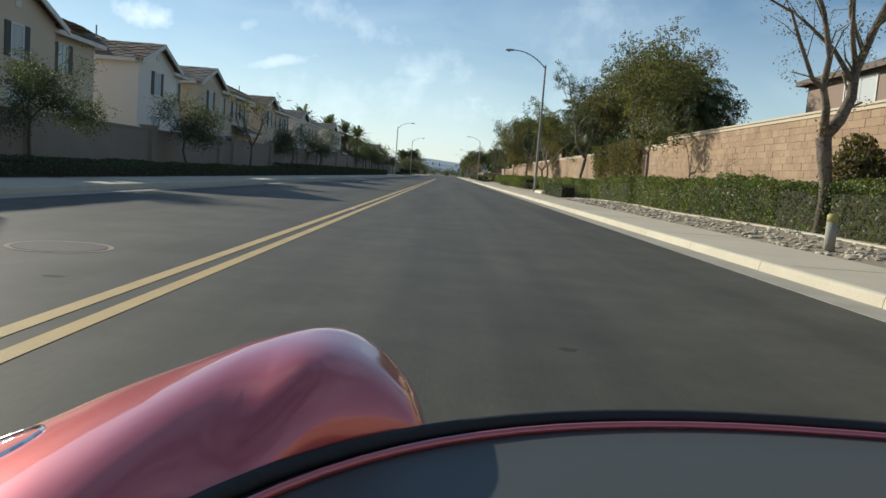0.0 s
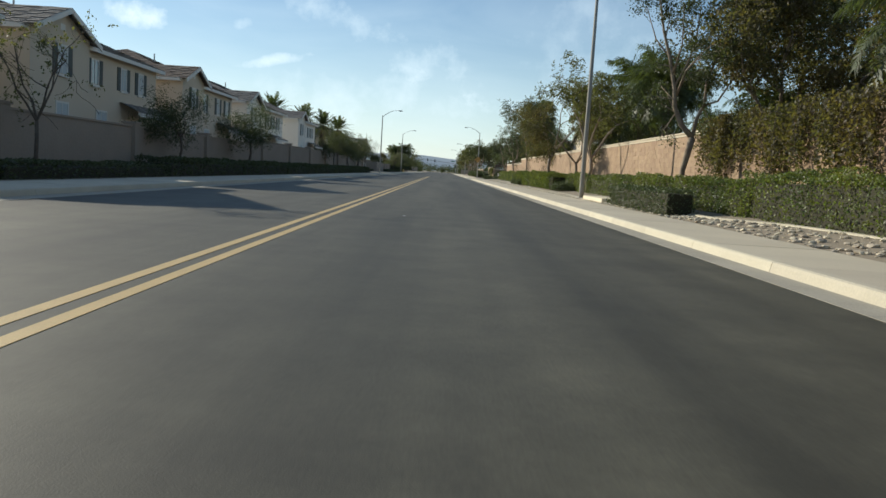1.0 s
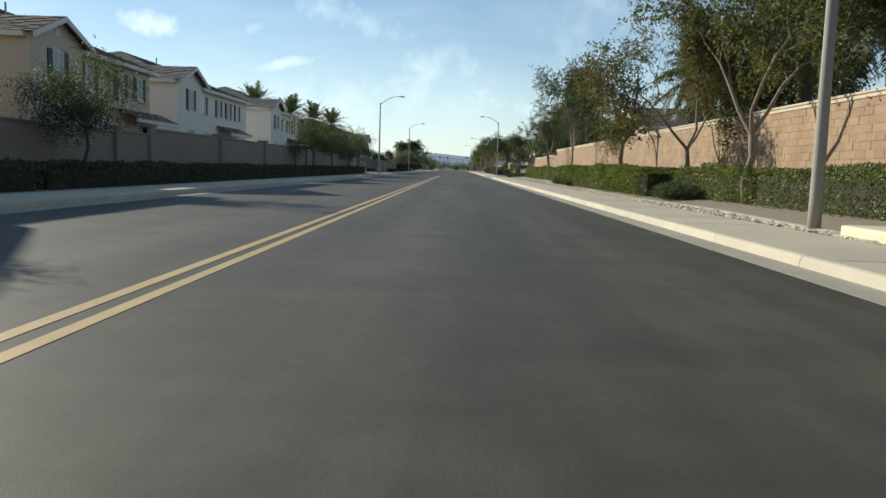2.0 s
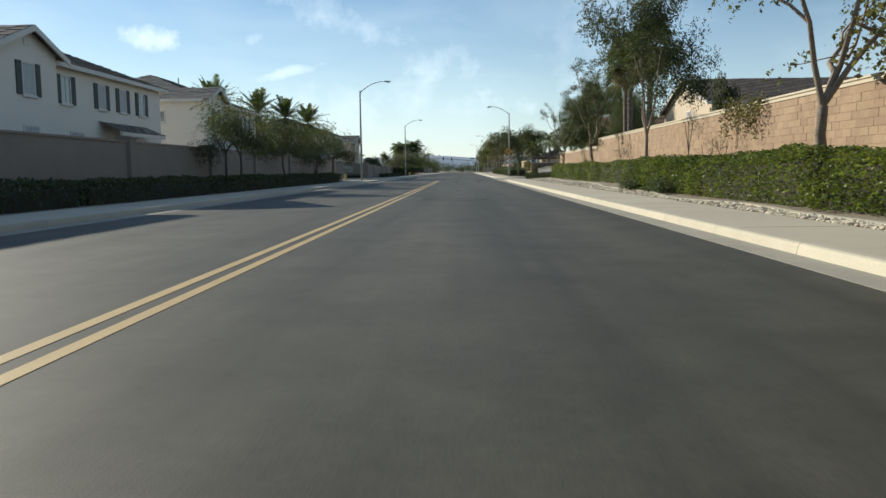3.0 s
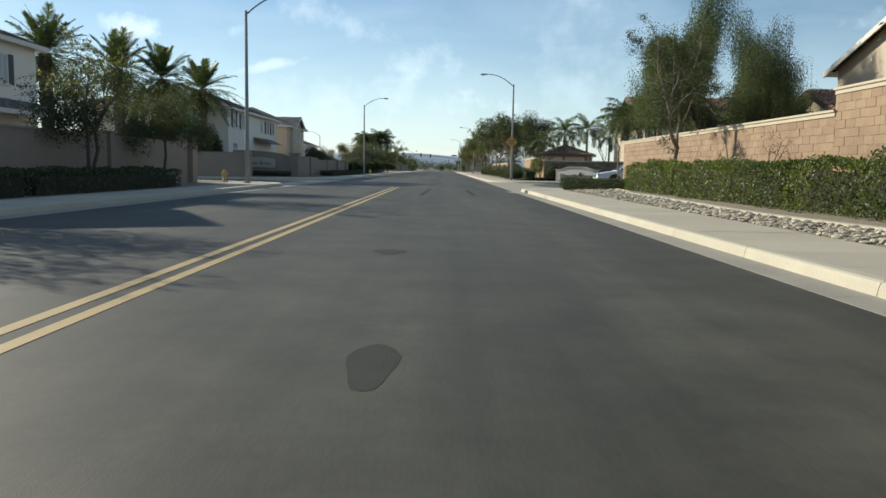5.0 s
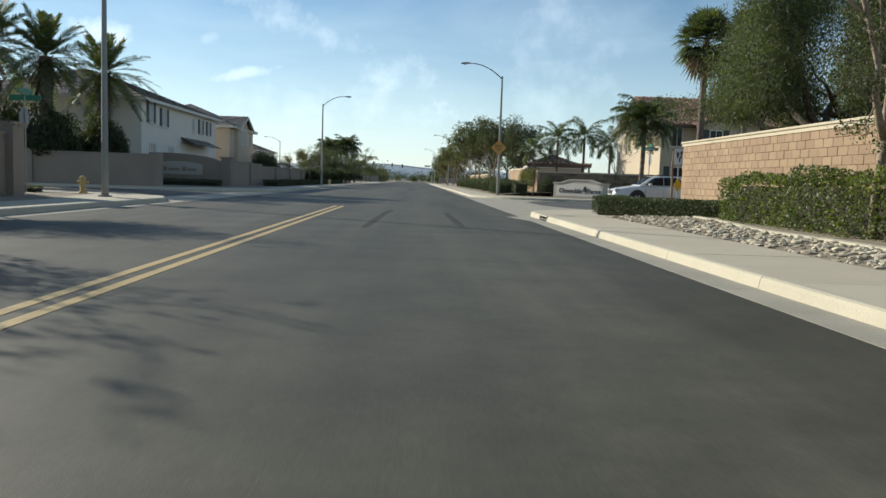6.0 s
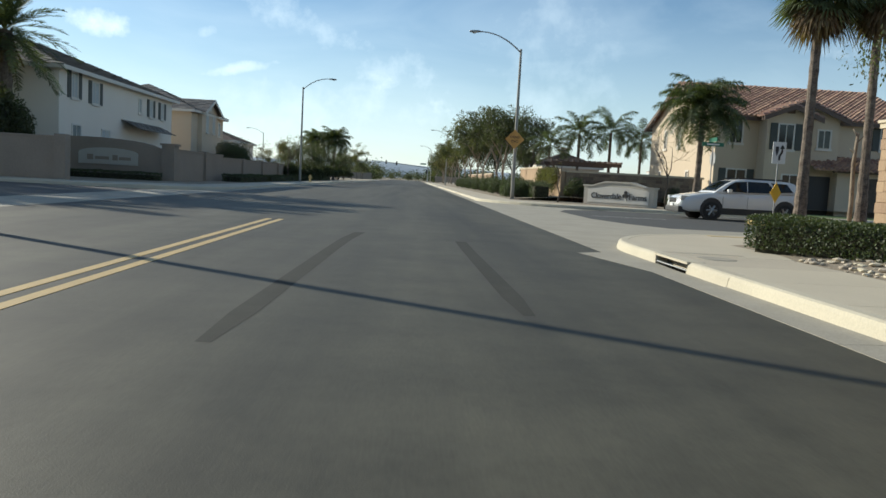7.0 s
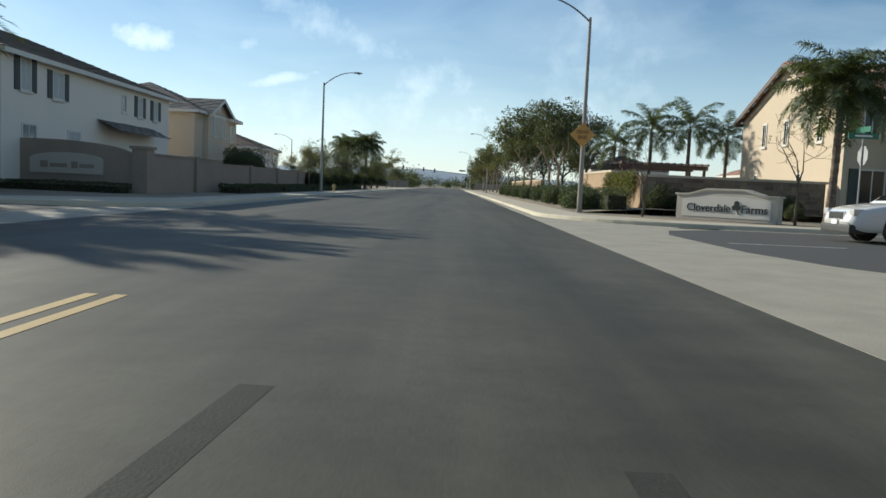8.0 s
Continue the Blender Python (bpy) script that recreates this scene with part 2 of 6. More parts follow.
# near-black fill behind the hedge leaves
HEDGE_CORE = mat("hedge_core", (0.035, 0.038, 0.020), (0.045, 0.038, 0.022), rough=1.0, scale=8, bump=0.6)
FROND = mat("palm_frond", (0.105, 0.125, 0.062), (0.062, 0.078, 0.040), rough=0.5, scale=1.0, fine_scale=12, spread=0.35, leaf=0.38, island=True, bump=0)
FROND_DEAD = mat("dry_palm_skirt", (0.20, 0.14, 0.08), (0.12, 0.09, 0.055), rough=0.9, scale=2, fine_scale=20, spread=0.3, leaf=0.2, island=True, bump=0)
GALV = mat("galvanised_steel", (0.33, 0.34, 0.34), (0.26, 0.27, 0.27), rough=0.55, metal=0.35, scale=3, bump=0.1)
CONC_POLE = mat("concrete_pole", (0.37, 0.35, 0.30), (0.28, 0.265, 0.23), rough=0.9, scale=4, fine_scale=60, bump=0.3)
LENS = glassy("lamp_lens", (0.55, 0.56, 0.52), rough=0.2)
SIGN_STONE = mat("cast_stone_sign", (0.56, 0.52, 0.44), (0.42, 0.39, 0.33), rough=0.9, scale=1.5, fine_scale=40, bump=0.2)
# near-black colour carries the shade deep in the storm drain
DRAIN_SHADE = mat("drain_shade_black", (0.008, 0.008, 0.007), (0.004, 0.004, 0.004), rough=1.0, bump=0.0, spec=0.05)
# black fittings and lettering, and the painted shade of the entry porch
BLACK = mat("black_parts_and_shade", (0.025, 0.025, 0.025), (0.018, 0.018, 0.018), rough=0.5, bump=0.0)
RUBBER = mat("black_rubber", (0.020, 0.020, 0.020), (0.03, 0.03, 0.03), rough=0.75, scale=20, bump=0.1)
SIGN_WHITE = mat("white_sign_face", (0.80, 0.80, 0.78), (0.72, 0.72, 0.70), rough=0.4, bump=0)
SIGN_YELLOW = mat("yellow_sign_face", (0.85, 0.50, 0.03), (0.75, 0.43, 0.03), rough=0.4, bump=0)
SIGN_FADED = mat("faded_amber_sign_face", (0.62, 0.33, 0.08), (0.52, 0.27, 0.07), rough=0.5, bump=0)
POST_CAP = mat("faded_yellow_plastic", (0.42, 0.38, 0.10), (0.30, 0.27, 0.10), rough=0.6, scale=8, bump=0)
SIGN_GREEN = mat("green_sign_face", (0.02, 0.17, 0.10), (0.02, 0.13, 0.08), rough=0.4, bump=0)
KERB_YELLOW = mat("yellow_kerb_paint", (0.58, 0.42, 0.16), (0.46, 0.34, 0.15), rough=0.8, scale=3, amount=0.9)
TACTILE = mat("faded_tactile_paving", (0.55, 0.42, 0.20), (0.46, 0.36, 0.2), rough=0.9, scale=3)
RED_TOP = mat("red_brick_paving", (0.25, 0.11, 0.07), (0.19, 0.09, 0.06), rough=0.9, scale=2, fine_scale=20, bump=0.4)
SUV_WHITE = mat("white_car_paint", (0.78, 0.78, 0.76), (0.74, 0.74, 0.72), rough=0.25, scale=1, bump=0, coat=0.8)
CLADDING = mat("dark_plastic_cladding", (0.035, 0.035, 0.035), (0.045, 0.045, 0.045), rough=0.6, bump=0.05)
CAR_GLASS = glassy("car_glass", (0.010, 0.012, 0.012), rough=0.04, spec=0.35)
ALLOY = mat("alloy_rim", (0.55, 0.55, 0.55), (0.45, 0.45, 0.45), rough=0.3, metal=0.8, bump=0)
CAR_RED = mat("red_metallic_paint", (0.66, 0.12, 0.125), (0.60, 0.105, 0.11), rough=0.33, metal=0.55, scale=1, bump=0, coat=1.0)
CAR_RED.node_tree.nodes["Principled BSDF"].inputs["Coat IOR"].default_value = 1.75
CAR_DARK = mat("dark_tinted_panel", (0.072, 0.078, 0.072), (0.060, 0.066, 0.062), rough=0.45, spec=0.25, bump=0)
CHROME = mat("chrome", (0.8, 0.8, 0.8), (0.75, 0.75, 0.75), rough=0.12, metal=1.0, bump=0)
LAMP_GLASS = glassy("headlight_glass", (0.6, 0.6, 0.58), rough=0.08)
SIGNAL_DARK = mat("signal_housing", (0.03, 0.03, 0.028), (0.02, 0.02, 0.02), rough=0.6, bump=0)
# blue-grey base colour holds the haze of distance
HILL = mat("haze_blue_hill", (0.34, 0.41, 0.47), (0.42, 0.48, 0.53), rough=1.0, scale=0.01, fine_scale=0.05, bump=0)

# ---- mesh helpers ----


def part(name, bm, material, parent=None, label="", smooth=False):
    """Links a bmesh as one mesh object, under a thing or a part where one is given."""
    me = bpy.data.meshes.new(name)
    bm.to_mesh(me)
    bm.free()
    me.materials.append(material)
    if smooth:
        me.shade_smooth()
    ob = new(name, me)
    ob.parent = parent
    if label:
        ob["label"] = label
    return ob


def raw(name, verts, faces, material, parent=None, label="", smooth=False):
    """The same from arrays of points and faces."""
    me = bpy.data.meshes.new(name)
    me.from_pydata(np.asarray(verts).tolist(), [], np.asarray(faces).tolist() if not isinstance(faces, list) else faces)
    me.materials.append(material)
    if smooth:
        me.shade_smooth()
    ob = new(name, me)
    ob.parent = parent
    if label:
        ob["label"] = label
    return ob


def thing(name, at, label, category, group="", kind="", rz=0.0):
    e = new(name)
    e.empty_display_size = 0.2
    e.matrix_basis = pose(*at, 0, 0, rz)
    return tagged(e, label, category, group, kind)


def box(bm, x0, x1, y0, y1, z0, z1, bevel=0.0):
    vs = [bm.verts.new((x, y, z)) for z in (z0, z1) for y in (y0, y1) for x in (x0, x1)]
    fs = [bm.faces.new([vs[i] for i in f]) for f in ((0, 2, 3, 1), (4, 5, 7, 6), (0, 1, 5, 4), (2, 6, 7, 3), (0, 4, 6, 2), (1, 3, 7, 5))]
    if bevel:
        es = list({e for f in fs for e in f.edges})
        bmesh.ops.bevel(bm, geom=es, offset=bevel, segments=2, affect="EDGES", profile=0.7)
    return bm


def boxes(*specs, bevel=0.0):
    bm = bmesh.new()
    for s in specs:
        box(bm, *s, bevel=bevel)
    return bm


def tube(bm, points, radii, n=8, caps=True):
    """A tapered tube along points."""
    pts = [Vector(p) for p in points]
    rings, side = [], None
    for i, p in enumerate(pts):
        d = (pts[min(i + 1, len(pts) - 1)] - pts[max(i - 1, 0)]).normalized()
        if side is None:
            side = d.orthogonal().normalized()
        side = (side - d * side.dot(d)).normalized()
        up = d.cross(side)
        rings.append([bm.verts.new(p + (side * math.cos(2 * math.pi * k / n) + up * math.sin(2 * math.pi * k / n)) * radii[i]) for k in range(n)])
    for a, b in zip(rings, rings[1:]):
        for k in range(n):
            bm.faces.new((a[k], a[(k + 1) % n], b[(k + 1) % n], b[k]))
    if caps:
        bm.faces.new(rings[0][::-1])
        bm.faces.new(rings[-1])
    return bm


def prism(bm, outline, a, b, axis="y"):
    """A flat outline pushed from a to b along an axis; the outline lies in the other two."""
    def at(p, t):
        return {"x": (t, p[0], p[1]), "y": (p[0], t, p[1]), "z": (p[0], p[1], t)}[axis]
    lo, hi = [bm.verts.new(at(p, a)) for p in outline], [bm.verts.new(at(p, b)) for p in outline]
    n = len(outline)
    for i in range(n):
        bm.faces.new((lo[i], lo[(i + 1) % n], hi[(i + 1) % n], hi[i]))
    bm.faces.new(lo[::-1])
    bm.faces.new(hi)
    bmesh.ops.recalc_face_normals(bm, faces=bm.faces)
    return bm


def leaf_quads(centres, size, rng, flat=0.0, aspect=0.55):
    """Small leaves as folded diamonds, at random turns. Returns points and faces."""
    n = len(centres)
    d = rng.normal(size=(n, 3))
    d[:, 2] -= flat
    d /= np.linalg.norm(d, axis=1)[:, None]
    o = rng.normal(size=(n, 3))
    s = np.cross(d, o)
    s /= np.linalg.norm(s, axis=1)[:, None] + 1e-9
    k = size * rng.uniform(0.6, 1.4, n)[:, None]
    v = np.stack([centres - d * k, centres + s * k * aspect, centres + d * k, centres - s * k * aspect], axis=1)
    return v.reshape(-1, 3), (np.arange(n)[:, None] * 4 + np.arange(4)).tolist()


# ---- trees ----


def grow(rng, base, height, fork, spread, levels, lean=(0, 0), r0=0.11):
    """Limbs of a tree: lists of (points, radii, level)."""
    limbs = []
    top = Vector(base) + Vector((lean[0], lean[1], fork))
    bend = Vector((rng.uniform(-.1, .1), rng.uniform(-.1, .1), 0))
    pts = [Vector(base), Vector(base).lerp(top, .35) + bend, Vector(base).lerp(top, .7) - bend * .6, top]
    limbs.append((pts, [r0 * 1.25, r0, r0 * .9, r0 * .85], 0))

    def branch(p, d, length, r, lev):
        n = 4
        q, pts, rad = p.copy(), [p.copy()], [r]
        dd = d.copy()
        for i in range(n):
            dd = (dd + Vector(rng.normal(size=3).tolist()) * .22 + Vector((0, 0, .06))).normalized()
            q = q + dd * (length / n)
            pts.append(q.copy())
            rad.append(r * (1 - .6 * (i + 1) / n))
        limbs.append((pts, rad, lev))
        if lev < levels:
            for j in range(3 if lev == 1 else int(rng.integers(2, 5))):
                k = int(rng.integers(2, n + 1)) if lev > 1 else (2, 3, 4)[j % 3]
                nd = (dd * .8 + Vector(rng.normal(size=3).tolist()) * .75 + Vector((0, 0, .12))).normalized()
                branch(pts[k], nd, length * rng.uniform(.5, .75), rad[k] * .75, lev + 1)
    m = int(rng.integers(3, 5))
    for j in range(m):
        a = 2 * math.pi * (j + rng.uniform(-.25, .25)) / m
        d = Vector((math.cos(a) * spread, math.sin(a) * spread, 1)).normalized()
        branch(top.copy(), d, (height - fork) * .55, r0 * .62, 1)
    return limbs


def tree(name, seed, height, fork, spread, leaves, leaf_size, leaf_mat, bark, label, category="tree", levels=3, clump=0.42, r0=0.11,
         droop=0.0, lean=(0, 0), group="", low=0.0):
    rng = np.random.default_rng(seed)
    root = thing(name, (0, 0, 0), label, category, group)
    limbs = grow(rng, (0, 0, -0.05), height, fork, spread, levels, lean, r0)
    bm = bmesh.new()
    for pts, rad, lev in limbs:
        tube(bm, pts, [max(r, .006) for r in rad], 8 if lev == 0 else 6 if lev == 1 else 4, caps=lev == 0)
    part("trunk", bm, bark, root, smooth=True)
    tips = [(p, lev) for pts, rad, lev in limbs if lev >= levels - 1 for p in pts[2:]]
    if leaves:
        weight = rng.uniform(.05, 1.0, len(tips)) ** 1.4
        idx = rng.choice(len(tips), leaves, p=weight / weight.sum())
        off = rng.normal(size=(leaves, 3))
        off *= np.minimum(1.0, 1.7 / np.linalg.norm(off, axis=1))[:, None]
        c = np.array([tuple(p) for p, _ in tips])[idx] + off * clump * np.array([1, 1, .75])
        if not droop:
            # leaves sit in sprays along short nodding twigs
            per = 9
            foot = c[:leaves // per]
            way = rng.normal(size=foot.shape) * (1, 1, .7) + (0, 0, -.35)
            way /= np.linalg.norm(way, axis=1)[:, None]
            t = (np.arange(per) + .5) / per
            c = (foot[:, None, :] + way[:, None, :] * (t * rng.uniform(.22, .5))[None, :, None] - np.array([0, 0, .10])[None, None] * (t * t)[None, :, None]).reshape(-1, 3)
            c += rng.normal(size=c.shape) * .032
        if droop:
            # fine foliage strung on hanging twigs
            per = 18
            top_ = c[:leaves // per]
            ln = rng.uniform(.25, 1.0, len(top_)) * droop * 1.6
            t = (np.arange(per) + .5) / per
            c = (top_[:, None, :] - np.stack([np.zeros_like(t), np.zeros_like(t), t], 1)[None] * ln[:, None, None]).reshape(-1, 3)
            c += rng.normal(size=c.shape) * .045
            c = c[c[:, 2] > low + rng.uniform(0, .8, len(c))]
        v, f = leaf_quads(c, leaf_size, rng, flat=1.5 if droop else .4, aspect=.35 if droop else .55)
        raw("crown", v, f, leaf_mat, root)
    return root


def place(src, x, y, z, rz=0.0, s=1.0, label="", sz=None):
    ob = copy_thing(src, pose(x, y, z, 0, 0, rz))
    ob.scale = (s, s, sz or s)
    if label:
        ob["label"] = label
    return ob


def frond_points(rng, length, lift, droop, leaflets, width, hang, blade=.03):
    """One feather palm leaf along +x: quads of its leaflets and midrib."""
    quads = []
    n = 12
    rib = []
    for i in range(n + 1):
        t = i / n
        rib.append(Vector((length * t * math.cos(lift) * (1 - .1 * t), 0, length * (t * math.sin(lift) - droop * t * t))))
    for a, b in zip(rib, rib[1:]):
        w = Vector((0, .022, 0))
        quads.append([a - w, a + w, b + w * .8, b - w * .8])
    for i in range(leaflets):
        t = .12 + .88 * (i + .5) / leaflets
        k = min(int(t * n), n - 1)
        p = rib[k].lerp(rib[k + 1], t * n - k)
        along = (rib[k + 1] - rib[k]).normalized()
        ll = length * width * (1 - .65 * abs(t - .45) / .55) * rng.uniform(.85, 1.1)
        for sgn in (-1, 1):
            d = (along * rng.uniform(.7, 1.0) + Vector((0, sgn, 0)) * rng.uniform(.7, 1.0) + Vector((0, 0, rng.uniform(-.1, .35) - hang))).normalized()
            w = along * blade
            tip = p + d * ll + Vector((0, 0, -hang * ll * .4))
            mid = p + d * ll * .5
            quads.append([p - w, p + w, mid + w * 1.1, mid - w * 1.1])
            quads.append([mid - w * 1.1, mid + w * 1.1, tip + w * .2, tip - w * .2])
    return quads


def plume_points(rng, length, lift, bend, leaflets):
    """One plumy queen palm leaf along +x: an arching rib with fine leaflets standing out all round it."""
    n, quads, rib, p = 14, [], [Vector((0, 0, 0))], Vector((0, 0, 0))
    for i in range(n):
        a = lift - bend * ((i + .5) / n) ** 1.25
        p = p + Vector((math.cos(a), 0, math.sin(a))) * (length / n)
        rib.append(p.copy())
    for i, (a, b) in enumerate(zip(rib, rib[1:])):
        w = Vector((0, .030 * (1 - .8 * i / n), 0))
        quads.append([a - w, a + w, b + w * .9, b - w * .9])
    for i in range(leaflets):
        t = .16 + .84 * (i + .5) / leaflets
        k = min(int(t * n), n - 1)
        p = rib[k].lerp(rib[k + 1], t * n - k)
        along_ = (rib[k + 1] - rib[k]).normalized()
        ll = length * .21 * math.sin(math.pi * (.12 + .80 * t)) ** .6 * rng.uniform(.75, 1.15)
        for sgn in (-1, 1):
            d = (along_ * rng.uniform(.35, .8) + Vector((0, sgn * rng.uniform(.6, 1.0), rng.uniform(-.55, .45)))).normalized()
            w = along_ * .019
            mid = p + d * ll * .5
            tip = p + d * ll + Vector((0, 0, -ll * rng.uniform(.18, .5)))
            quads.append([p - w, p + w, mid + w, mid - w])
            quads.append([mid - w, mid + w, tip + w * .15, tip - w * .15])
    return quads


def fan_points(rng, length, lift, bend, blades):
    """One fan palm leaf along +x: a stalk and a half disc of split blades with nodding tips."""
    d = Vector((math.cos(lift), 0, math.sin(lift)))
    up = Vector((-math.sin(lift), 0, math.cos(lift)))
    hub = d * length * .5 - Vector((0, 0, bend * length * .12))
    w = Vector((0, .02, 0))
    quads = [[-w, w, hub + w, hub - w]]
    for i in range(blades):
        a = math.radians(-105 + 210 * (i + .5) / blades)
        v = (d * math.cos(a) + Vector((0, math.sin(a), 0)) + up * .12).normalized()
        ll = length * .62 * (1 - .25 * abs(a) / 1.8) * rng.uniform(.88, 1.08)
        s_ = v.cross(up).normalized() * .045
        mid, tip = hub + v * ll * .6, hub + v * ll + Vector((0, 0, -ll * rng.uniform(.1, .35)))
        quads.append([hub - s_ * .3, hub + s_ * .3, mid + s_, mid - s_])
        quads.append([mid - s_, mid + s_, tip + s_ * .15, tip - s_ * .15])
    return quads


def palm(name, seed, height, r, fronds, length, label, style):
    """A palm: ringed trunk, crown of leaves, and a shaggy skirt where it has one."""
    rng = np.random.default_rng(seed)
    root = thing(name, (0, 0, 0), label, "palm tree")
    bm = bmesh.new()
    n = 26
    sway = rng.uniform(-.15, .15, 2)
    pts, rad = [], []
    for i in range(n + 1):
        t = i / n
        pts.append((sway[0] * math.sin(t * 2), sway[1] * math.sin(t * 2), -.1 + height * t))
        rad.append(r * (1.35 - .45 * min(t * 3, 1)) * (1.0 + (.06 if i % 2 else -.05)))
    tube(bm, pts, rad, 12)
    part("trunk", bm, BARK_PALM, root, smooth=False)
    top = Vector(pts[-1])

    def crown(name_, count, lo, hi, ln, leaf, material):
        quads = []
        for k in range(count):
            az = k * 2.39996 + rng.uniform(-.2, .2)
            lift = lo + (hi - lo) * ((k + .5) / count) + rng.uniform(-.12, .12)
            m = Matrix.Translation(top) @ Matrix.Rotation(az, 4, "Z")
            for q in leaf(ln * rng.uniform(.85, 1.1), lift):
                quads.append([m @ p for p in q])
        v = np.array([[tuple(p) for p in q] for q in quads]).reshape(-1, 3)
        raw(name_, v, (np.arange(len(quads))[:, None] * 4 + np.arange(4)).tolist(), material, root)
    if style == "date":
        crown("crown", fronds, -.6, 1.35, length, lambda L_, a: frond_points(rng, L_, a, .30 * rng.uniform(.8, 1.2), 38, .19, .05), FROND)
        crown("skirt", 26, -1.45, -.8, length * .5, lambda L_, a: frond_points(rng, L_, a, .1, 30, .14, .3), FROND_DEAD)
        shag = bmesh.new()
        for k in range(420):
            a, hz = k * 2.39996, height * (.12 + .86 * ((k * .618034) % 1))
            p = Vector((math.cos(a), math.sin(a), 0)) * r
            q = Vector((math.cos(a), math.sin(a), 0)) * (r + .16 * rng.uniform(.5, 1.2))
            s_ = Vector((-math.sin(a), math.cos(a), 0)) * .05
            vs_ = [shag.verts.new(Vector((0, 0, hz)) + w_) for w_ in (p - s_, p + s_, q + s_ * .6 + Vector((0, 0, .2)), q - s_ * .6 + Vector((0, 0, .2)))]
            shag.faces.new(vs_)
        part("leaf_bases", shag, BARK_PALM, root, "shaggy old leaf bases")["kind"] = "stuff"
    elif style == "queen":
        crown("crown", fronds, -.35, 1.5, length, lambda L_, a: plume_points(rng, L_, a, 1.55 * rng.uniform(.75, 1.2), 64), FROND)
    else:
        crown("crown", fronds, -.75, 1.35, length, lambda L_, a: fan_points(rng, L_, a, 1.0, 22), FROND)
        crown("skirt", 40, -1.5, -.95, length * .95, lambda L_, a: fan_points(rng, L_, a, .3, 14), FROND_DEAD)
    return root


def bush(name, seed, rx, ry, h, leaves, size, leaf_mat, label, group="", lobe=1.0):
    """A rounded unclipped bush: stems from the foot and lobes of leaves."""
    rng = np.random.default_rng(seed)
    root = thing(name, (0, 0, 0), label, "bush", group)
    bm = bmesh.new()
    lobes = []
    for k in range(15):
        a, rr = k * 2.39996, math.sqrt((k + .5) / 15)
        top = Vector((rx * rr * math.cos(a) * .75, ry * rr * math.sin(a) * .75, h * (.78 - .42 * rr * rr) * rng.uniform(.75, 1.1)))
        lobes.append((top, rng.uniform(.32, .5) * min(rx, h * .7) * lobe))
        if k < 9:
            tube(bm, [(.08 * math.cos(a), .08 * math.sin(a), -.08), tuple(top * .5 + Vector((0, 0, .1))), tuple(top)], [.035, .022, .01], 5, caps=False)
    part("branches", bm, BARK_DARK, root)
    c = []
    for top, r in lobes:
        n = leaves // len(lobes)
        d = rng.normal(size=(n, 3))
        d /= np.linalg.norm(d, axis=1)[:, None]
        c.append(np.array(top) + d * r * (rng.uniform(.25, 1.12, n) ** .5)[:, None] * (1, 1, .9))
    c = np.concatenate(c)
    c = c[c[:, 2] > .04]
    v, f = leaf_quads(c, size, rng)
    raw("foliage", v, f, leaf_mat, root)
    return root


# ---- hedges ----


def hedge(name, seed, lx, ly, h, density, size, leaf_mat, label, bumpy=0.06, cat="hedge", kind=""):
    """A clipped hedge: near-black solid core and a coat of leaves. Local origin at the middle of its foot."""
    rng = np.random.default_rng(seed)
    root = thing(name, (0, 0, 0), label, cat, kind=kind)
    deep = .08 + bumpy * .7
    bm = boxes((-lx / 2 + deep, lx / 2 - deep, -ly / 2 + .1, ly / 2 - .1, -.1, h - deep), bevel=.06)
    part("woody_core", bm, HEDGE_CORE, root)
    faces = (("x", -1, ly * h), ("x", 1, ly * h * .5), ("y", -1, lx * h), ("y", 1, lx * h), ("z", 1, lx * ly))
    cs = []
    for ax, sg, area in faces:
        n = int(area * density)
        u = rng.uniform(-.5, .5, (n, 3)) * (lx, ly, 1)
        u[:, 2] = (u[:, 2] + .5) * h
        dep = np.abs(rng.normal(size=n)) * .085 - .035
        if ax == "x":
            u[:, 0] = sg * (lx / 2 - dep)
        elif ax == "y":
            u[:, 1] = sg * (ly / 2 - dep)
        else:
            u[:, 2] = h - dep
        cs.append(u)
    c = np.concatenate(cs)
    wob = np.array([noise.noise(Vector((p[1] * .8 + seed * 7.3, p[0] * .8, p[2] * .9))) for p in c])
    c[:, 0] += wob * bumpy * np.sign(c[:, 0])
    c[:, 2] = np.maximum(.02, c[:, 2] * (1 + wob * bumpy * 1.5))
    v, f = leaf_quads(c, size, rng)
    raw("foliage", v, f, leaf_mat, root)
    return root


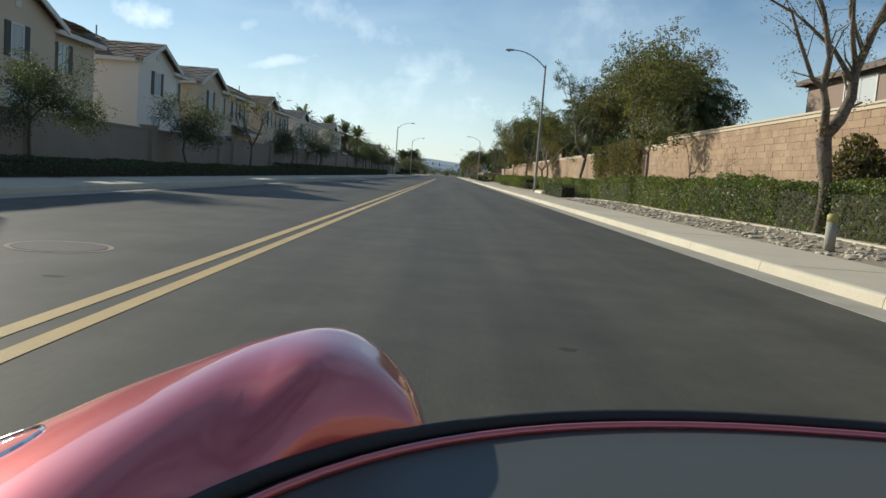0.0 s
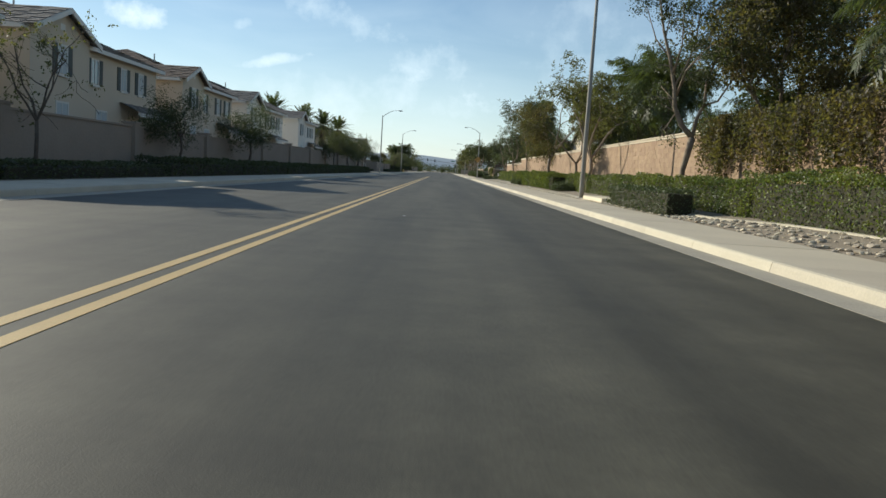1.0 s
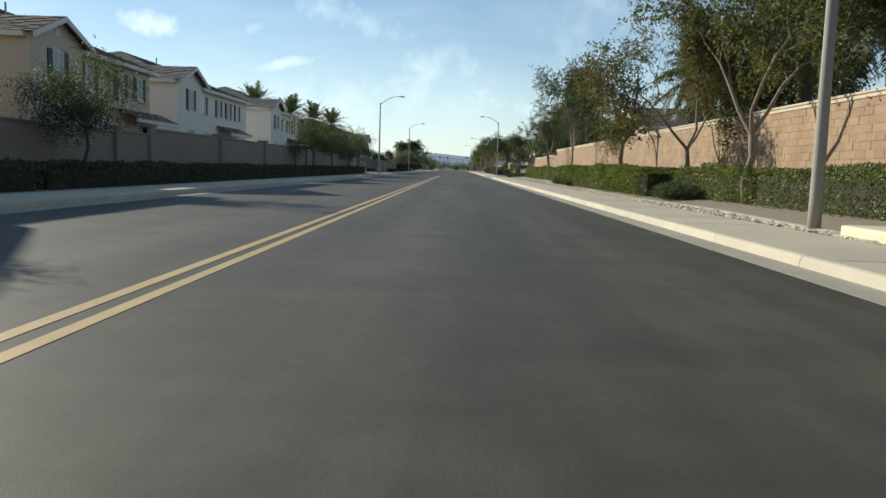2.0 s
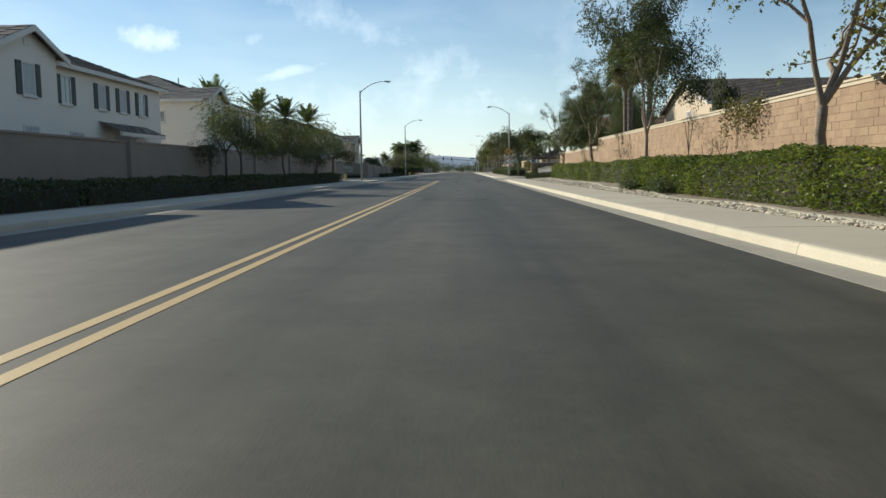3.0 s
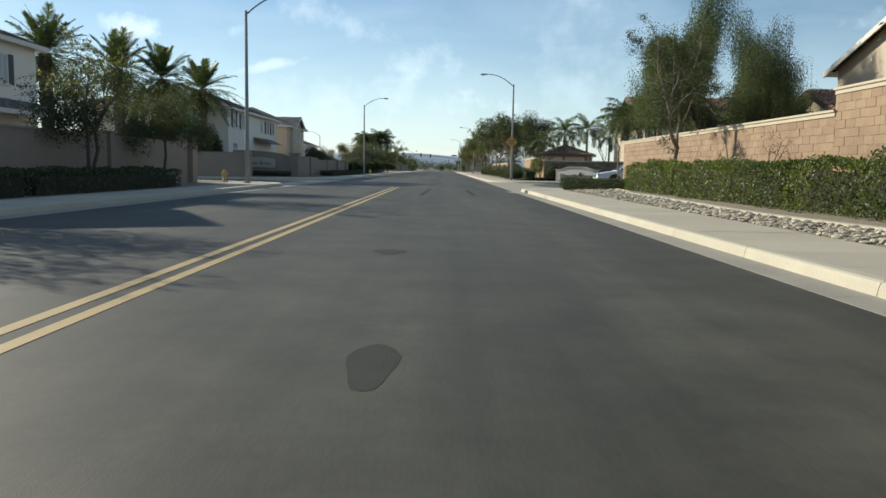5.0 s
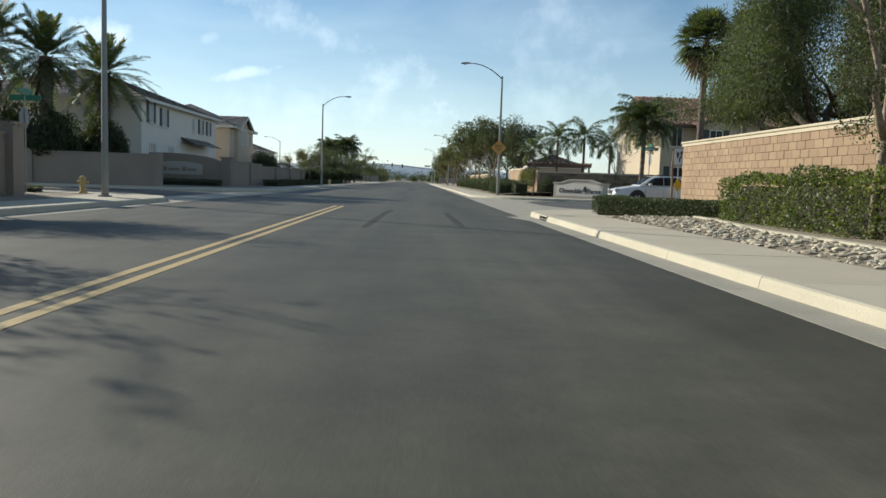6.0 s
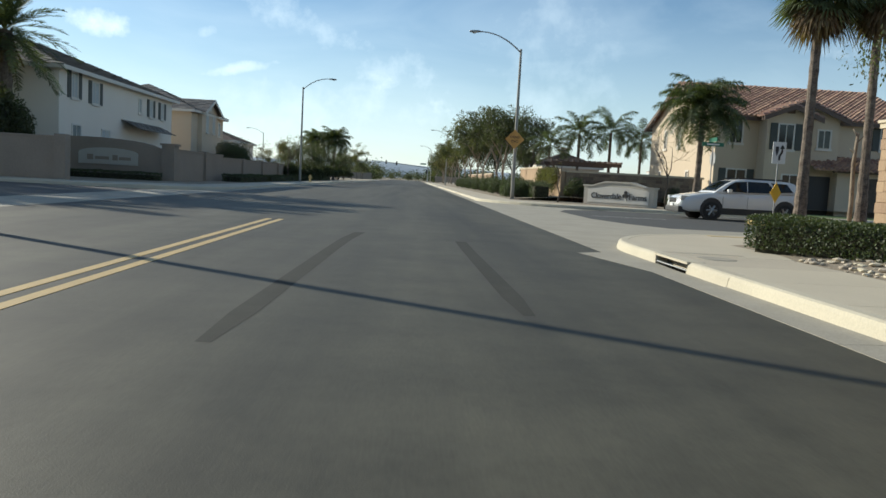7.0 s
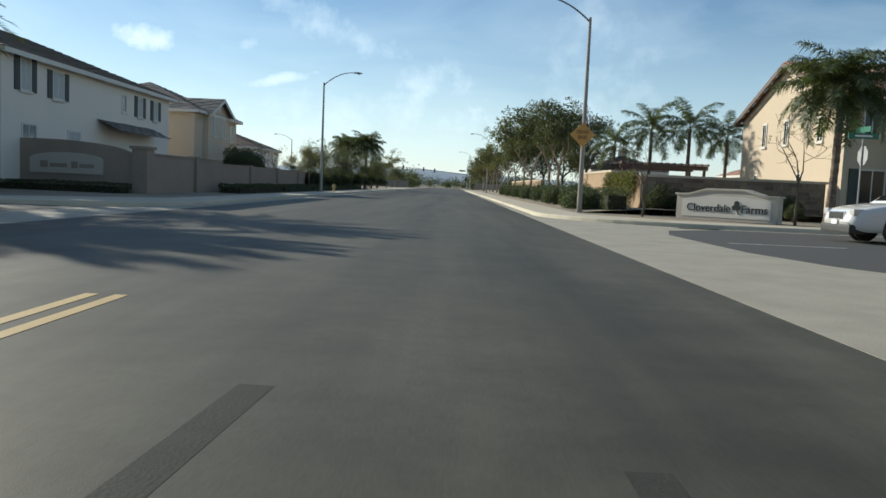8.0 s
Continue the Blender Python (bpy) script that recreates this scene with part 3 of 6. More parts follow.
def curtain(name, seed, ly, z0, z1, strands, leaf_mat, label):
    """A vine that spills over a wall: strings of leaves hanging from its top. Local y along the wall, x out of it."""
    rng = np.random.default_rng(seed)
    root = thing(name, (0, 0, 0), label, "vine")
    bm = bmesh.new()
    cs = []
    for k in range(strands):
        y = rng.uniform(-ly / 2, ly / 2)
        prof = .45 + .55 * noise.noise(Vector((y * .9, seed, 0)))
        ln = (z1 - z0) * min(1.0, max(.12, prof + rng.uniform(-.2, .25)))
        x = -.03 - abs(rng.normal()) * .16
        n = int(ln * 20)
        t = np.arange(n) / max(n, 1)
        p = np.stack([x - .10 * np.sin(t * 3), np.full(n, y), z1 + .1 * rng.uniform(-1, 1.6) - t * ln], 1)
        cs.append(p + rng.normal(size=p.shape) * .06)
        if k % 6 == 0:
            tube(bm, [(x, y, z1), (x - .05, y + .05, z1 - ln * .5), (x, y, z1 - ln)], [.008, .006, .004], 4)
    part("stem", bm, BARK_DARK, root)["kind"] = "stuff"
    v, f = leaf_quads(np.concatenate(cs), .05, rng)
    raw("foliage", v, f, leaf_mat, root)
    return root


# ---- houses ----


def roof_plane(name, a, b, c, d, material, parent, style="flat", row=0.34):
    """A tiled slope: a, b along the eave, c, d along the ridge (c above b)."""
    a, b, c, d = (Vector(p) for p in (a, b, c, d))
    nrm = (b - a).cross(d - a)
    if nrm.length < 1e-6:
        nrm = (b - a).cross(c - a)
    nrm.normalize()
    if nrm.z < 0:
        nrm = -nrm
    rows = max(2, int(((c + d) / 2 - (a + b) / 2).length / row))
    verts, faces = [], []
    for i in range(rows):
        t0, t1 = i / rows, (i + 1) / rows
        l0, r0, l1, r1 = a.lerp(d, t0), b.lerp(c, t0), a.lerp(d, t1), b.lerp(c, t1)
        if style == "flat":
            cols = max(1, int((r0 - l0).length / .6))
        else:
            cols = max(1, int((r0 - l0).length / .30))
        for j in range(cols):
            s0, s1 = j / cols, (j + 1) / cols
            segs = [(0, 0), (1, 0)] if style == "flat" else [(0, 0), (.16, .07), (.4, .105), (.64, .07), (.8, 0), (1, -.01)]
            k = len(verts)
            jig = .006 * ((j * 7 + i * 13) % 5)
            lip = .045 if style == "flat" else .085
            for u, hgt in segs:
                s = s0 + (s1 - s0) * u
                verts.append(l0.lerp(r0, s) + nrm * (lip + hgt + jig))
                verts.append(l1.lerp(r1, s) + nrm * (.012 + hgt + jig))
                verts.append(l0.lerp(r0, s) + nrm * (hgt * .6))
            for q in range(len(segs) - 1):
                o = k + q * 3
                faces.append((o, o + 3, o + 4, o + 1))
                faces.append((o, o + 2, o + 5, o + 3))
    ob = raw(name, [tuple(v) for v in verts], faces, material, parent)
    if name in ("porch_roof", "bay_roof"):
        ob["kind"] = "stuff"
    return ob


def window(parent, x, y, z, w, h, face, shutters=True, pane=None, shutter_mat=None):
    """A window on a wall; face '+x', '-x', '-y' or '+y' is the way it looks. x, y, z: middle of the opening on the wall's plane."""
    rz = {"+x": 0, "+y": 90, "-x": 180, "-y": -90}[face]
    m = pose(x, y, z, 0, 0, rz)
    win = part("window", boxes((-.03, .05, -w / 2 - .09, -w / 2, -h / 2 - .09, h / 2 + .09), (-.03, .05, w / 2, w / 2 + .09, -h / 2 - .09, h / 2 + .09),
                               (-.03, .05, -w / 2, w / 2, h / 2, h / 2 + .09), (-.03, .03, -.025, .025, -h / 2, h / 2)), TRIM, parent)
    win.matrix_basis = m
    part("pane", boxes((-.02, .012, -w / 2, w / 2, -h / 2, h / 2)), pane or PANE, win)
    part("sill", boxes((-.03, .10, -w / 2 - .14, w / 2 + .14, -h / 2 - .17, -h / 2 - .05)), TRIM, win)
    if shutters:
        for sg in (-1, 1):
            y0 = sg * (w / 2 + .10 + .22)
            bm = boxes((-.02, .06, y0 - .21, y0 + .21, -h / 2 - .08, h / 2 + .08), bevel=.015)
            part("shutter", bm, shutter_mat or SHUTTER, win, "dark painted shutter")
    return win


def gable_body(bm, x0, x1, y0, y1, z0, eave, rise, along="x"):
    """A block with a pitched top; the ridge runs along the axis given."""
    if along == "x":
        ym = (y0 + y1) / 2
        prism(bm, [(y0, z0), (y1, z0), (y1, eave), (ym, eave + rise), (y0, eave)], x0, x1, "x")
    else:
        xm = (x0 + x1) / 2
        prism(bm, [(x0, z0), (x1, z0), (x1, eave), (xm, eave + rise), (x0, eave)], y0, y1, "y")


def house(name, at, rz, length, depth, eave, pitch, wall, tile, label, bays=(), windows=(), ends="hip", style="flat", base=0.4, over=0.45, trim=None, category="house", dark=False):
    """A two-storey house. Local: the front looks along +x from x = 0, y from 0 to length. bays: (y0, y1, out); windows: (face, along, z, w, h, shutters)."""
    trim = trim or TRIM
    root = thing(name, at, label, category, rz=rz)
    D = depth
    rise = (D / 2 + over) * pitch
    bm = bmesh.new()
    if ends == "gable":
        gable_body(bm, -D, 0, 0, length, 0, eave, D / 2 * pitch, along="y")
    else:
        box(bm, -D, 0, 0, length, 0, eave)
    part("house_body", bm, wall, root)
    e = eave - over * pitch + .03
    ridge = e + rise
    o = over
    if ends == "gable":
        roof_plane("roof", (o, -o, e), (o, length + o, e), (-D / 2, length + o, ridge), (-D / 2, -o, ridge), tile, root, style)
        roof_plane("roof", (-D - o, length + o, e), (-D - o, -o, e), (-D / 2, -o, ridge), (-D / 2, length + o, ridge), tile, root, style)
        for yy in (-o, length + o):
            bm = bmesh.new()
            for s in (0, 1):
                xa = o if s == 0 else -D - o
                q = [(xa, e - .24), (xa, e + .02), (-D / 2, ridge + .02), (-D / 2, ridge - .24)]
                prism(bm, q, yy - .03, yy + .03, "y")
            part("bargeboard", bm, trim, root)
    else:
        h = D / 2 + o
        roof_plane("roof", (o, -o, e), (o, length + o, e), (-D / 2, length + o - h, ridge), (-D / 2, -o + h, ridge), tile, root, style)
        roof_plane("roof", (-D - o, length + o, e), (-D - o, -o, e), (-D / 2, -o + h, ridge), (-D / 2, length + o - h, ridge), tile, root, style)
        roof_plane("roof", (-D - o, -o, e), (o, -o, e), (-D / 2, -o + h, ridge), (-D / 2, -o + h, ridge), tile, root, style)
        roof_plane("roof", (o, length + o, e), (-D - o, length + o, e), (-D / 2, length + o - h, ridge), (-D / 2, length + o - h, ridge), tile, root, style)
    # fascia and soffit round the eaves
    soffits = [(.0, o, -o, length + o, e - .06, e - .02), (-D - o, -D, -o, length + o, e - .06, e - .02)]
    if ends != "gable":
        soffits += [(-D, 0, -o, .0, e - .065, e - .025), (-D, 0, length, length + o, e - .065, e - .025)]
    for b in soffits:
        part("soffit", boxes(b), trim, root)
    for b in ((o - .03, o + .01, -o, length + o, e - .2, e + .02), (-D - o - .01, -D - o + .03, -o, length + o, e - .2, e + .02)):
        part("fascia", boxes(b), trim, root)
    if ends != "gable":
        part("fascia", boxes((-D - o + .031, o - .031, -o - .01, -o + .03, e - .2, e + .02)), trim, root)
        part("fascia", boxes((-D - o + .031, o - .031, length + o - .03, length + o + .01, e - .2, e + .02)), trim, root)
    for y0, y1, out in bays:
        ym, half = (y0 + y1) / 2, (y1 - y0) / 2
        bm = bmesh.new()
        gable_body(bm, -.5, out, y0 - .04, y1, .01, eave, half * pitch, along="x")
        bay = part("gabled_bay", bm, wall, root)
        be, br = eave - over * pitch + .03, eave + half * pitch + .03
        back = -max(0.5, (br - e) / pitch - o) - .3
        roof_plane("bay_roof", (out + o, y1 + o, be), (back, y1 + o, be), (back, ym, br), (out + o, ym, br), tile, bay, style)
        roof_plane("bay_roof", (back, y0 - o, be), (out + o, y0 - o, be), (out + o, ym, br), (back, ym, br), tile, bay, style)
        bm = bmesh.new()
        for s in (-1, 1):
            ye = ym + s * (half + o)
            prism(bm, [(ye, be - .24), (ye, be + .02), (ym, br + .02), (ym, br - .24)], out + o - .03, out + o + .04, "x")
        part("bargeboard", bm, trim, bay)
        part("vent", boxes((out - .01, out + .04, ym - .22, ym + .22, eave + .12, eave + .42)), trim, bay)
    for i, (face, along, z, w, h, sh) in enumerate(windows):
        if face == "+x":
            x = 0.0
            for y0, y1, out in bays:
                if y0 < along < y1:
                    x = out
            window(root, x, along, z, w, h, face, sh, DARK_PANE if dark else CURTAIN if i % 3 != 2 else PANE)
        elif face == "-x":
            window(root, -D, along, z, w, h, face, sh, PANE)
        else:
            window(root, along, 0 if face == "-y" else length, z, w, h, face, sh, DARK_PANE if dark else CURTAIN if i % 2 else PANE)
    return root

# ---- ground, road, kerbs ----
bm = bmesh.new()
box(bm, -4000, 4000, -2500, 4500, -1.0, -0.06)
tagged(part("ground", bm, SOIL), "dry brown earth reaching to the horizon", "ground", kind="structure")

bm = bmesh.new()
XS, YS = [-5.4, -2.7, 0.0, 3.0, 6.0], list(range(-60, 471, 10))
grid = [[bm.verts.new((x, y, 0.0)) for x in XS] for y in YS]
for r0_, r1_ in zip(grid, grid[1:]):
    for i in range(len(XS) - 1):
        bm.faces.new((r0_[i], r0_[i + 1], r1_[i + 1], r1_[i]))
road = tagged(part("road", bm, ASPHALT), "dark grey asphalt road with faint wheel tracks", "road", kind="structure")
bm = boxes((-0.19, -0.07, -60, 155.3, 0.0, 0.004), (0.07, 0.19, -60, 155.3, 0.0, 0.004))
part("centre_line", bm, YELLOW, road, "double yellow painted line")


def ribbon(bm, pts, w, z, taper=0):
    pts = [Vector((*p, 0)) for p in pts]
    prev = None
    for i, p in enumerate(pts):
        d = (pts[min(i + 1, len(pts) - 1)] - pts[max(i - 1, 0)]).normalized()
        s = Vector((-d.y, d.x, 0)) * w / 2 * (min(1.0, (i + .15) / taper) if taper else 1.0)
        cur = (bm.verts.new(p + s + Vector((0, 0, z))), bm.verts.new(p - s + Vector((0, 0, z))))
        if prev:
            bm.faces.new((prev[0], prev[1], cur[1], cur[0]))
        prev = cur


bm = bmesh.new()
for off, w_ in ((0, .19), (-.012, .11)):
    ribbon(bm, [(1.71 + .02 * i + off, 143.2 + 1.0 * i + 6 * abs(off)) for i in range(7)] + [(1.88, 151.0), (1.99, 152.6 - 30 * abs(off))], w_, .0012 - off * .03, .3)
    ribbon(bm, [(3.86 - .015 * i + off, 144.6 + .9 * i + 6 * abs(off)) for i in range(7)] + [(3.76, 151.6 - 20 * abs(off))], w_, .0012 - off * .03, .3)
part("tyre_mark", bm, TYRE_MARK, road, "black skid marks")
bm = bmesh.new()
for rx, ry, cx, cy, a0, a1, w_ in ((1.05, 1.0, 2.15, 105.5, .6, 4.4, .14), (.62, .55, 1.75, 106.1, 1.9, 6.9, .11), (.75, .9, 2.55, 105.2, 3.3, 7.0, .13), (1.1, 1.1, 2.2, 105.6, 4.9, 6.1, .10)):
    ribbon(bm, [(cx + rx * math.cos(a0 + (a1 - a0) * i / 30) + .05 * math.sin(i * .5), cy + ry * math.sin(a0 + (a1 - a0) * i / 30)) for i in range(31)], w_, .001 + .0004 * rx)
part("tyre_mark", bm, TYRE_MARK, road, "looping black tyre marks")
bm = bmesh.new()
tube(bm, [(-1.6, 21.0, -.02), (-1.6, 21.0, .004)], [.42, .42], 20)
part("manhole_cover", bm, ASPHALT_OLD, road, "round worn manhole cover")
bm = bmesh.new()
ribbon(bm, [(-1.6 + .46 * math.cos(2 * math.pi * i / 28), 21.0 + .46 * math.sin(2 * math.pi * i / 28)) for i in range(29)], .05, .003)
part("manhole_ring", bm, GREY_BLOCK, road, "pale concrete collar of the manhole")

# scuffs, a raised marker and a scrap of white paint
bm = bmesh.new()
for x, y, a, b in ((2.26, 110.8, .17, .11), (2.24, 117.4, .14, .5), (2.9, 18.1, .06, .05), (-.8, 19.3, .09, .05), (1.95, 123.0, .2, .3)):
    bm.faces.new([bm.verts.new((x + a * math.cos(t) * (1 + .2 * math.sin(3 * t)), y + b * math.sin(t), .0015)) for t in [2 * math.pi * i / 16 for i in range(16)]])
part("scuff", bm, TYRE_MARK, road, "small dark oil spots and scuffs")["kind"] = "stuff"
part("road_marker", boxes((-.05, .05, 31.39, 31.49, 0, .022), bevel=.008), SIGN_WHITE, road, "raised white road marker on the centre line")
part("paint_scrap", boxes((1.49, 1.56, 52.0, 52.08, 0, .003)), WHITE_PAINT, road, "scrap of white paint")

# side streets
bm = boxes((8.9, 60, 160.0, 174.0, -.3, -.004))
tagged(part("side_street_east", bm, ASPHALT_OLD), "grey asphalt side street", "road", kind="structure")
bm = boxes((-60, -5.4, 158.5, 171.0, -.3, -.004))
tagged(part("side_street_west", bm, ASPHALT_OLD), "grey asphalt side street in patchy shade", "road", kind="structure")
bm = boxes((-120, 120, 345, 360, -.3, -.002))
tagged(part("cross_street", bm, ASPHALT_OLD), "wide asphalt cross street at the signals", "road", kind="structure")
# concrete aprons across the mouths
bm = bmesh.new()
prism(bm, [(6.0, 150.9), (5.55, 150.6), (6.0, 148.3), (6.4, 148.3), (6.5, 151.0)] + [(10.9 + 4.35 * math.cos(radians(180 - 7 * i)), 151.0 + 4.35 * math.sin(radians(180 - 7 * i))) for i in range(1, 10)] + [(10, 155.3), (60, 155.3), (60, 160.0), (10.2, 160.0), (9.4, 161.5),
           (8.9, 164.0), (8.9, 169.5), (9.6, 172.0), (12.0, 174.2), (12, 175), (8.9, 175.5), (7.0, 178.5), (6.4, 182), (6.0, 182)], -.2, .003, "z")
apron = tagged(part("cross_gutter", bm, GUTTER), "pale worn concrete apron across the side street", "pavement", kind="structure")
bm = boxes((10.5, 60, 173.9, 174.5, -.2, .003))
part("gutter", bm, GUTTER, apron)
bm = bmesh.new()
prism(bm, [(-5.4, 153), (-5.4, 176), (-6.0, 176), (-6.6, 172.5), (-7.6, 171.0), (-7.6, 158.6), (-6.2, 155.5), (-5.8, 153)], -.2, .003, "z")
tagged(part("cross_gutter_west", bm, GUTTER), "pale concrete apron across the western side street", "pavement", kind="structure")
bm = boxes((9.6, 12.4, 166.9, 167.02, 0, .001))
part("stop_line", bm, WHITE_PAINT, bpy.data.objects["side_street_east"], "white painted line")


def shared(name, me, parent, m):
    ob = new(name, me)
    ob.parent = parent
    ob.matrix_basis = m
    return ob


def mesh_of(name, bm, material):
    me = bpy.data.meshes.new(name)
    bm.to_mesh(me)
    bm.free()
    me.materials.append(material)
    return me


def kerb_profile():
    """Kerb, face towards -x at x = 0, 0.2 m wide, 3 m long."""
    bm = bmesh.new()
    prism(bm, [(0, -.25), (.20, -.25), (.20, .15), (.07, .15), (.035, .135), (.02, .10), (0, 0)], 0.006, 2.994, "y")
    return mesh_of("kerb", bm, CURB)


KERB = kerb_profile()
bm = bmesh.new()
prism(bm, [(-.42, -.25), (0, -.25), (0, .012), (-.42, .004)], 0.004, 2.996, "y")
GUT = mesh_of("gutter_slab", bm, GUTTER)


def edge_line(name, x, y0, y1, flip, label):
    """A run of kerb stones and gutter slabs along y."""
    root = thing(name, (x, y0, 0), label, "kerb", kind="structure")
    n = int(round((y1 - y0) / 3))
    for i in range(n):
        k = (y1 - y0) / n / 3
        for nm, me in (("kerb_stone", KERB), ("gutter_slab", GUT)):
            m = Matrix.Translation((0, (i + (1 if flip else 0)) * 3 * k, 0)) @ Matrix.Rotation(math.pi if flip else 0, 4, "Z") @ Matrix.Diagonal((1, k, 1, 1))
            shared(nm, me, root, m)
    return root


kerb_e = edge_line("kerb_east", 6.42, -21, 147.0, False, "cream concrete kerb with a gutter, jointed and scuffed")
edge_line("kerb_east_far", 6.42, 182, 344, False, "cream concrete kerb with a gutter beyond the junction")
edge_line("kerb_west", -5.82, -21, 153, True, "shaded concrete kerb with a gutter")
edge_line("kerb_west_far", -5.82, 176, 344, True, "shaded concrete kerb beyond the junction")


def kerb_curve(name, pts, parent, material=CURB, w=.2, z=.15):
    bm = bmesh.new()
    prev = None
    pts = [Vector((*p, 0)) for p in pts]
    for i, p in enumerate(pts):
        d = (pts[min(i + 1, len(pts) - 1)] - pts[max(i - 1, 0)]).normalized()
        s = Vector((-d.y, d.x, 0))
        prof = [(0, -.2), (0, 0), (.02, z * .7), (.04, z * .9), (.07, z), (w, z), (w, -.2)]
        cur = [bm.verts.new(p - s * a + Vector((0, 0, h))) for a, h in prof]
        if prev:
            for k in range(len(prof)):
                bm.faces.new((prev[k], prev[(k + 1) % len(prof)], cur[(k + 1) % len(prof)], cur[k]))
        else:
            bm.faces.new(cur)
        prev = cur
    bm.faces.new(prev[::-1])
    bmesh.ops.recalc_face_normals(bm, faces=bm.faces)
    return part(name, bm, material, parent)


def arc(cx, cy, r, a0, a1, n=14):
    return [(cx + r * math.cos(radians(a0 + (a1 - a0) * i / n)), cy + r * math.sin(radians(a0 + (a1 - a0) * i / n))) for i in range(n + 1)]


# near eastern corner with the storm drain
corner = thing("corner_kerb_east", (0, 0, 0), "cream kerb curving round the corner with a storm drain", "kerb", kind="structure")
kerb_curve("kerb_stone", [(6.42, 149.6), (6.42, 151.0)] + arc(10.9, 151.0, 4.48, 180, 112, 14) + [(10, 155.4), (12, 155.45), (60, 155.45)], corner)
bm = boxes((6.425, 6.66, 148.27, 149.5, .120, .152), (6.42, 6.6, 149.5, 149.6, -.2, .15))
part("inlet_lintel", bm, CURB, corner, "concrete lip over the storm drain")
# shallow throat; its colour paints the darkness of a deeper hole
part("inlet_throat", boxes((6.64, 6.66, 148.27, 149.5, -.3, .119), (6.44, 6.64, 148.27, 149.5, -.3, -.05)), DRAIN_SHADE, corner, "storm drain throat coloured near-black for its deep shade")
kerb_curve("kerb_stone", [(6.42, 147.005), (6.42, 147.6), (6.42, 148.27)], corner)
part("gutter_slab", boxes((6.0, 6.44, 147.005, 148.3, -.2, .003)), GUTTER, corner)
part("inlet_apron", boxes((6.0, 6.44, 148.3, 149.6, -.2, -.004)), GUTTER, corner)
bm = bmesh.new()
tube(bm, [(6.445, 148.24, .04), (6.445, 149.53, .04)], [.011, .011], 8)
part("inlet_bar", bm, GALV, corner, "steel bar across the drain")
far_corner = thing("corner_kerb_east_far", (0, 0, 0), "cream kerb curving round the far corner", "kerb", kind="structure")
kerb_curve("kerb_stone", [(60, 174.5), (13, 174.5)] + arc(12.6, 180.7, 6.2, 270, 180, 14) + [(6.42, 182)], far_corner)
wcorner = thing("corner_kerb_west", (0, 0, 0), "shaded kerb curving round the corner", "kerb", kind="structure")
kerb_curve("kerb_stone", [(-60, 158.5), (-11.8, 158.5)] + arc(-11.3, 153.0, 5.5, 90, 0, 12), wcorner)
kerb_curve("kerb_stone", arc(-11.3, 176.5, 5.5, 0, -90, 12) + [(-60, 171.0)], wcorner)

# sidewalks, slab by slab
bm = boxes((0, 1.72, .008, 1.492, 0, .146), bevel=.006)
SLAB = mesh_of("slab", bm, CONCRETE)


def sidewalk(name, x0, y0, y1, label):
    root = thing(name, (x0, y0, 0), label, "sidewalk", kind="structure")
    for i in range(int((y1 - y0) / 1.5)):
        shared("slab", SLAB, root, Matrix.Translation((0, i * 1.5, .001 * ((i * 7) % 4))))
    return root


sidewalk("sidewalk_east", 6.63, -20, 150, "pale concrete sidewalk of jointed slabs")
sidewalk("sidewalk_east_far", 6.63, 182, 344, "pale concrete sidewalk beyond the junction")
sidewalk("sidewalk_west", -7.74, -20, 153, "concrete sidewalk in the shade")
sidewalk("sidewalk_west_far", -7.74, 177, 344, "concrete sidewalk in the shade beyond the junction")
bm = bmesh.new()
prism(bm, [(6.62, 149.4), (6.62, 151)] + arc(10.9, 151.0, 4.28, 180, 112, 10) + [(10, 155.2), (60, 155.2), (60, 153.2), (9.2, 153.0), (8.4, 149.4)], -.2, .147, "z")
pad = tagged(part("corner_pad", bm, CONCRETE), "pale concrete corner pavement", "pavement", kind="structure")
part("tactile_strip", boxes((9.2, 11.0, 154.5, 154.8, .14, .151)), TACTILE, pad, "faded yellow ramp edge")
bm = bmesh.new()
prism(bm, [(60, 174.7), (13, 174.7)] + arc(12.6, 180.7, 6.0, 270, 180, 10) + [(6.62, 184), (8.35, 184), (8.35, 180.5), (11, 177.5), (14, 176.6), (60, 176.6)], -.2, .147, "z")
pad2 = tagged(part("corner_pad_far", bm, CONCRETE), "pale concrete pavement on the far corner", "pavement", kind="structure")
part("tactile_strip", boxes((9.4, 10.8, 176.2, 176.7, .14, .152)), TACTILE, pad2, "faded yellow ramp edge")
bm = bmesh.new()
prism(bm, [(-60, 158.3), (-11.6, 158.3)] + arc(-11.3, 153.0, 5.3, 90, 0, 10) + [(-6, 150), (-8, 150), (-9, 155.8), (-60, 156.2)], -.2, .145, "z")
tagged(part("corner_pad_west", bm, CONCRETE), "concrete corner pavement in the shade", "pavement", kind="structure")
bm = bmesh.new()
prism(bm, arc(-11.3, 176.5, 5.3, 0, -90, 10) + [(-60, 171.2), (-60, 173.4), (-11.3, 173.4), (-8.0, 178), (-6, 178)], -.2, .145, "z")
tagged(part("corner_pad_west_far", bm, CONCRETE), "concrete corner pavement of the far western corner", "pavement", kind="structure")


def bed(name, pts, z, material, label):
    bm = bmesh.new()
    prism(bm, pts, -.3, z, "z")
    return tagged(part(name, bm, material), label, "planting bed", kind="structure")


# planting strip: earth rising to the wall, with a mow strip and a wavy rock border
bm = bmesh.new()
rows = []
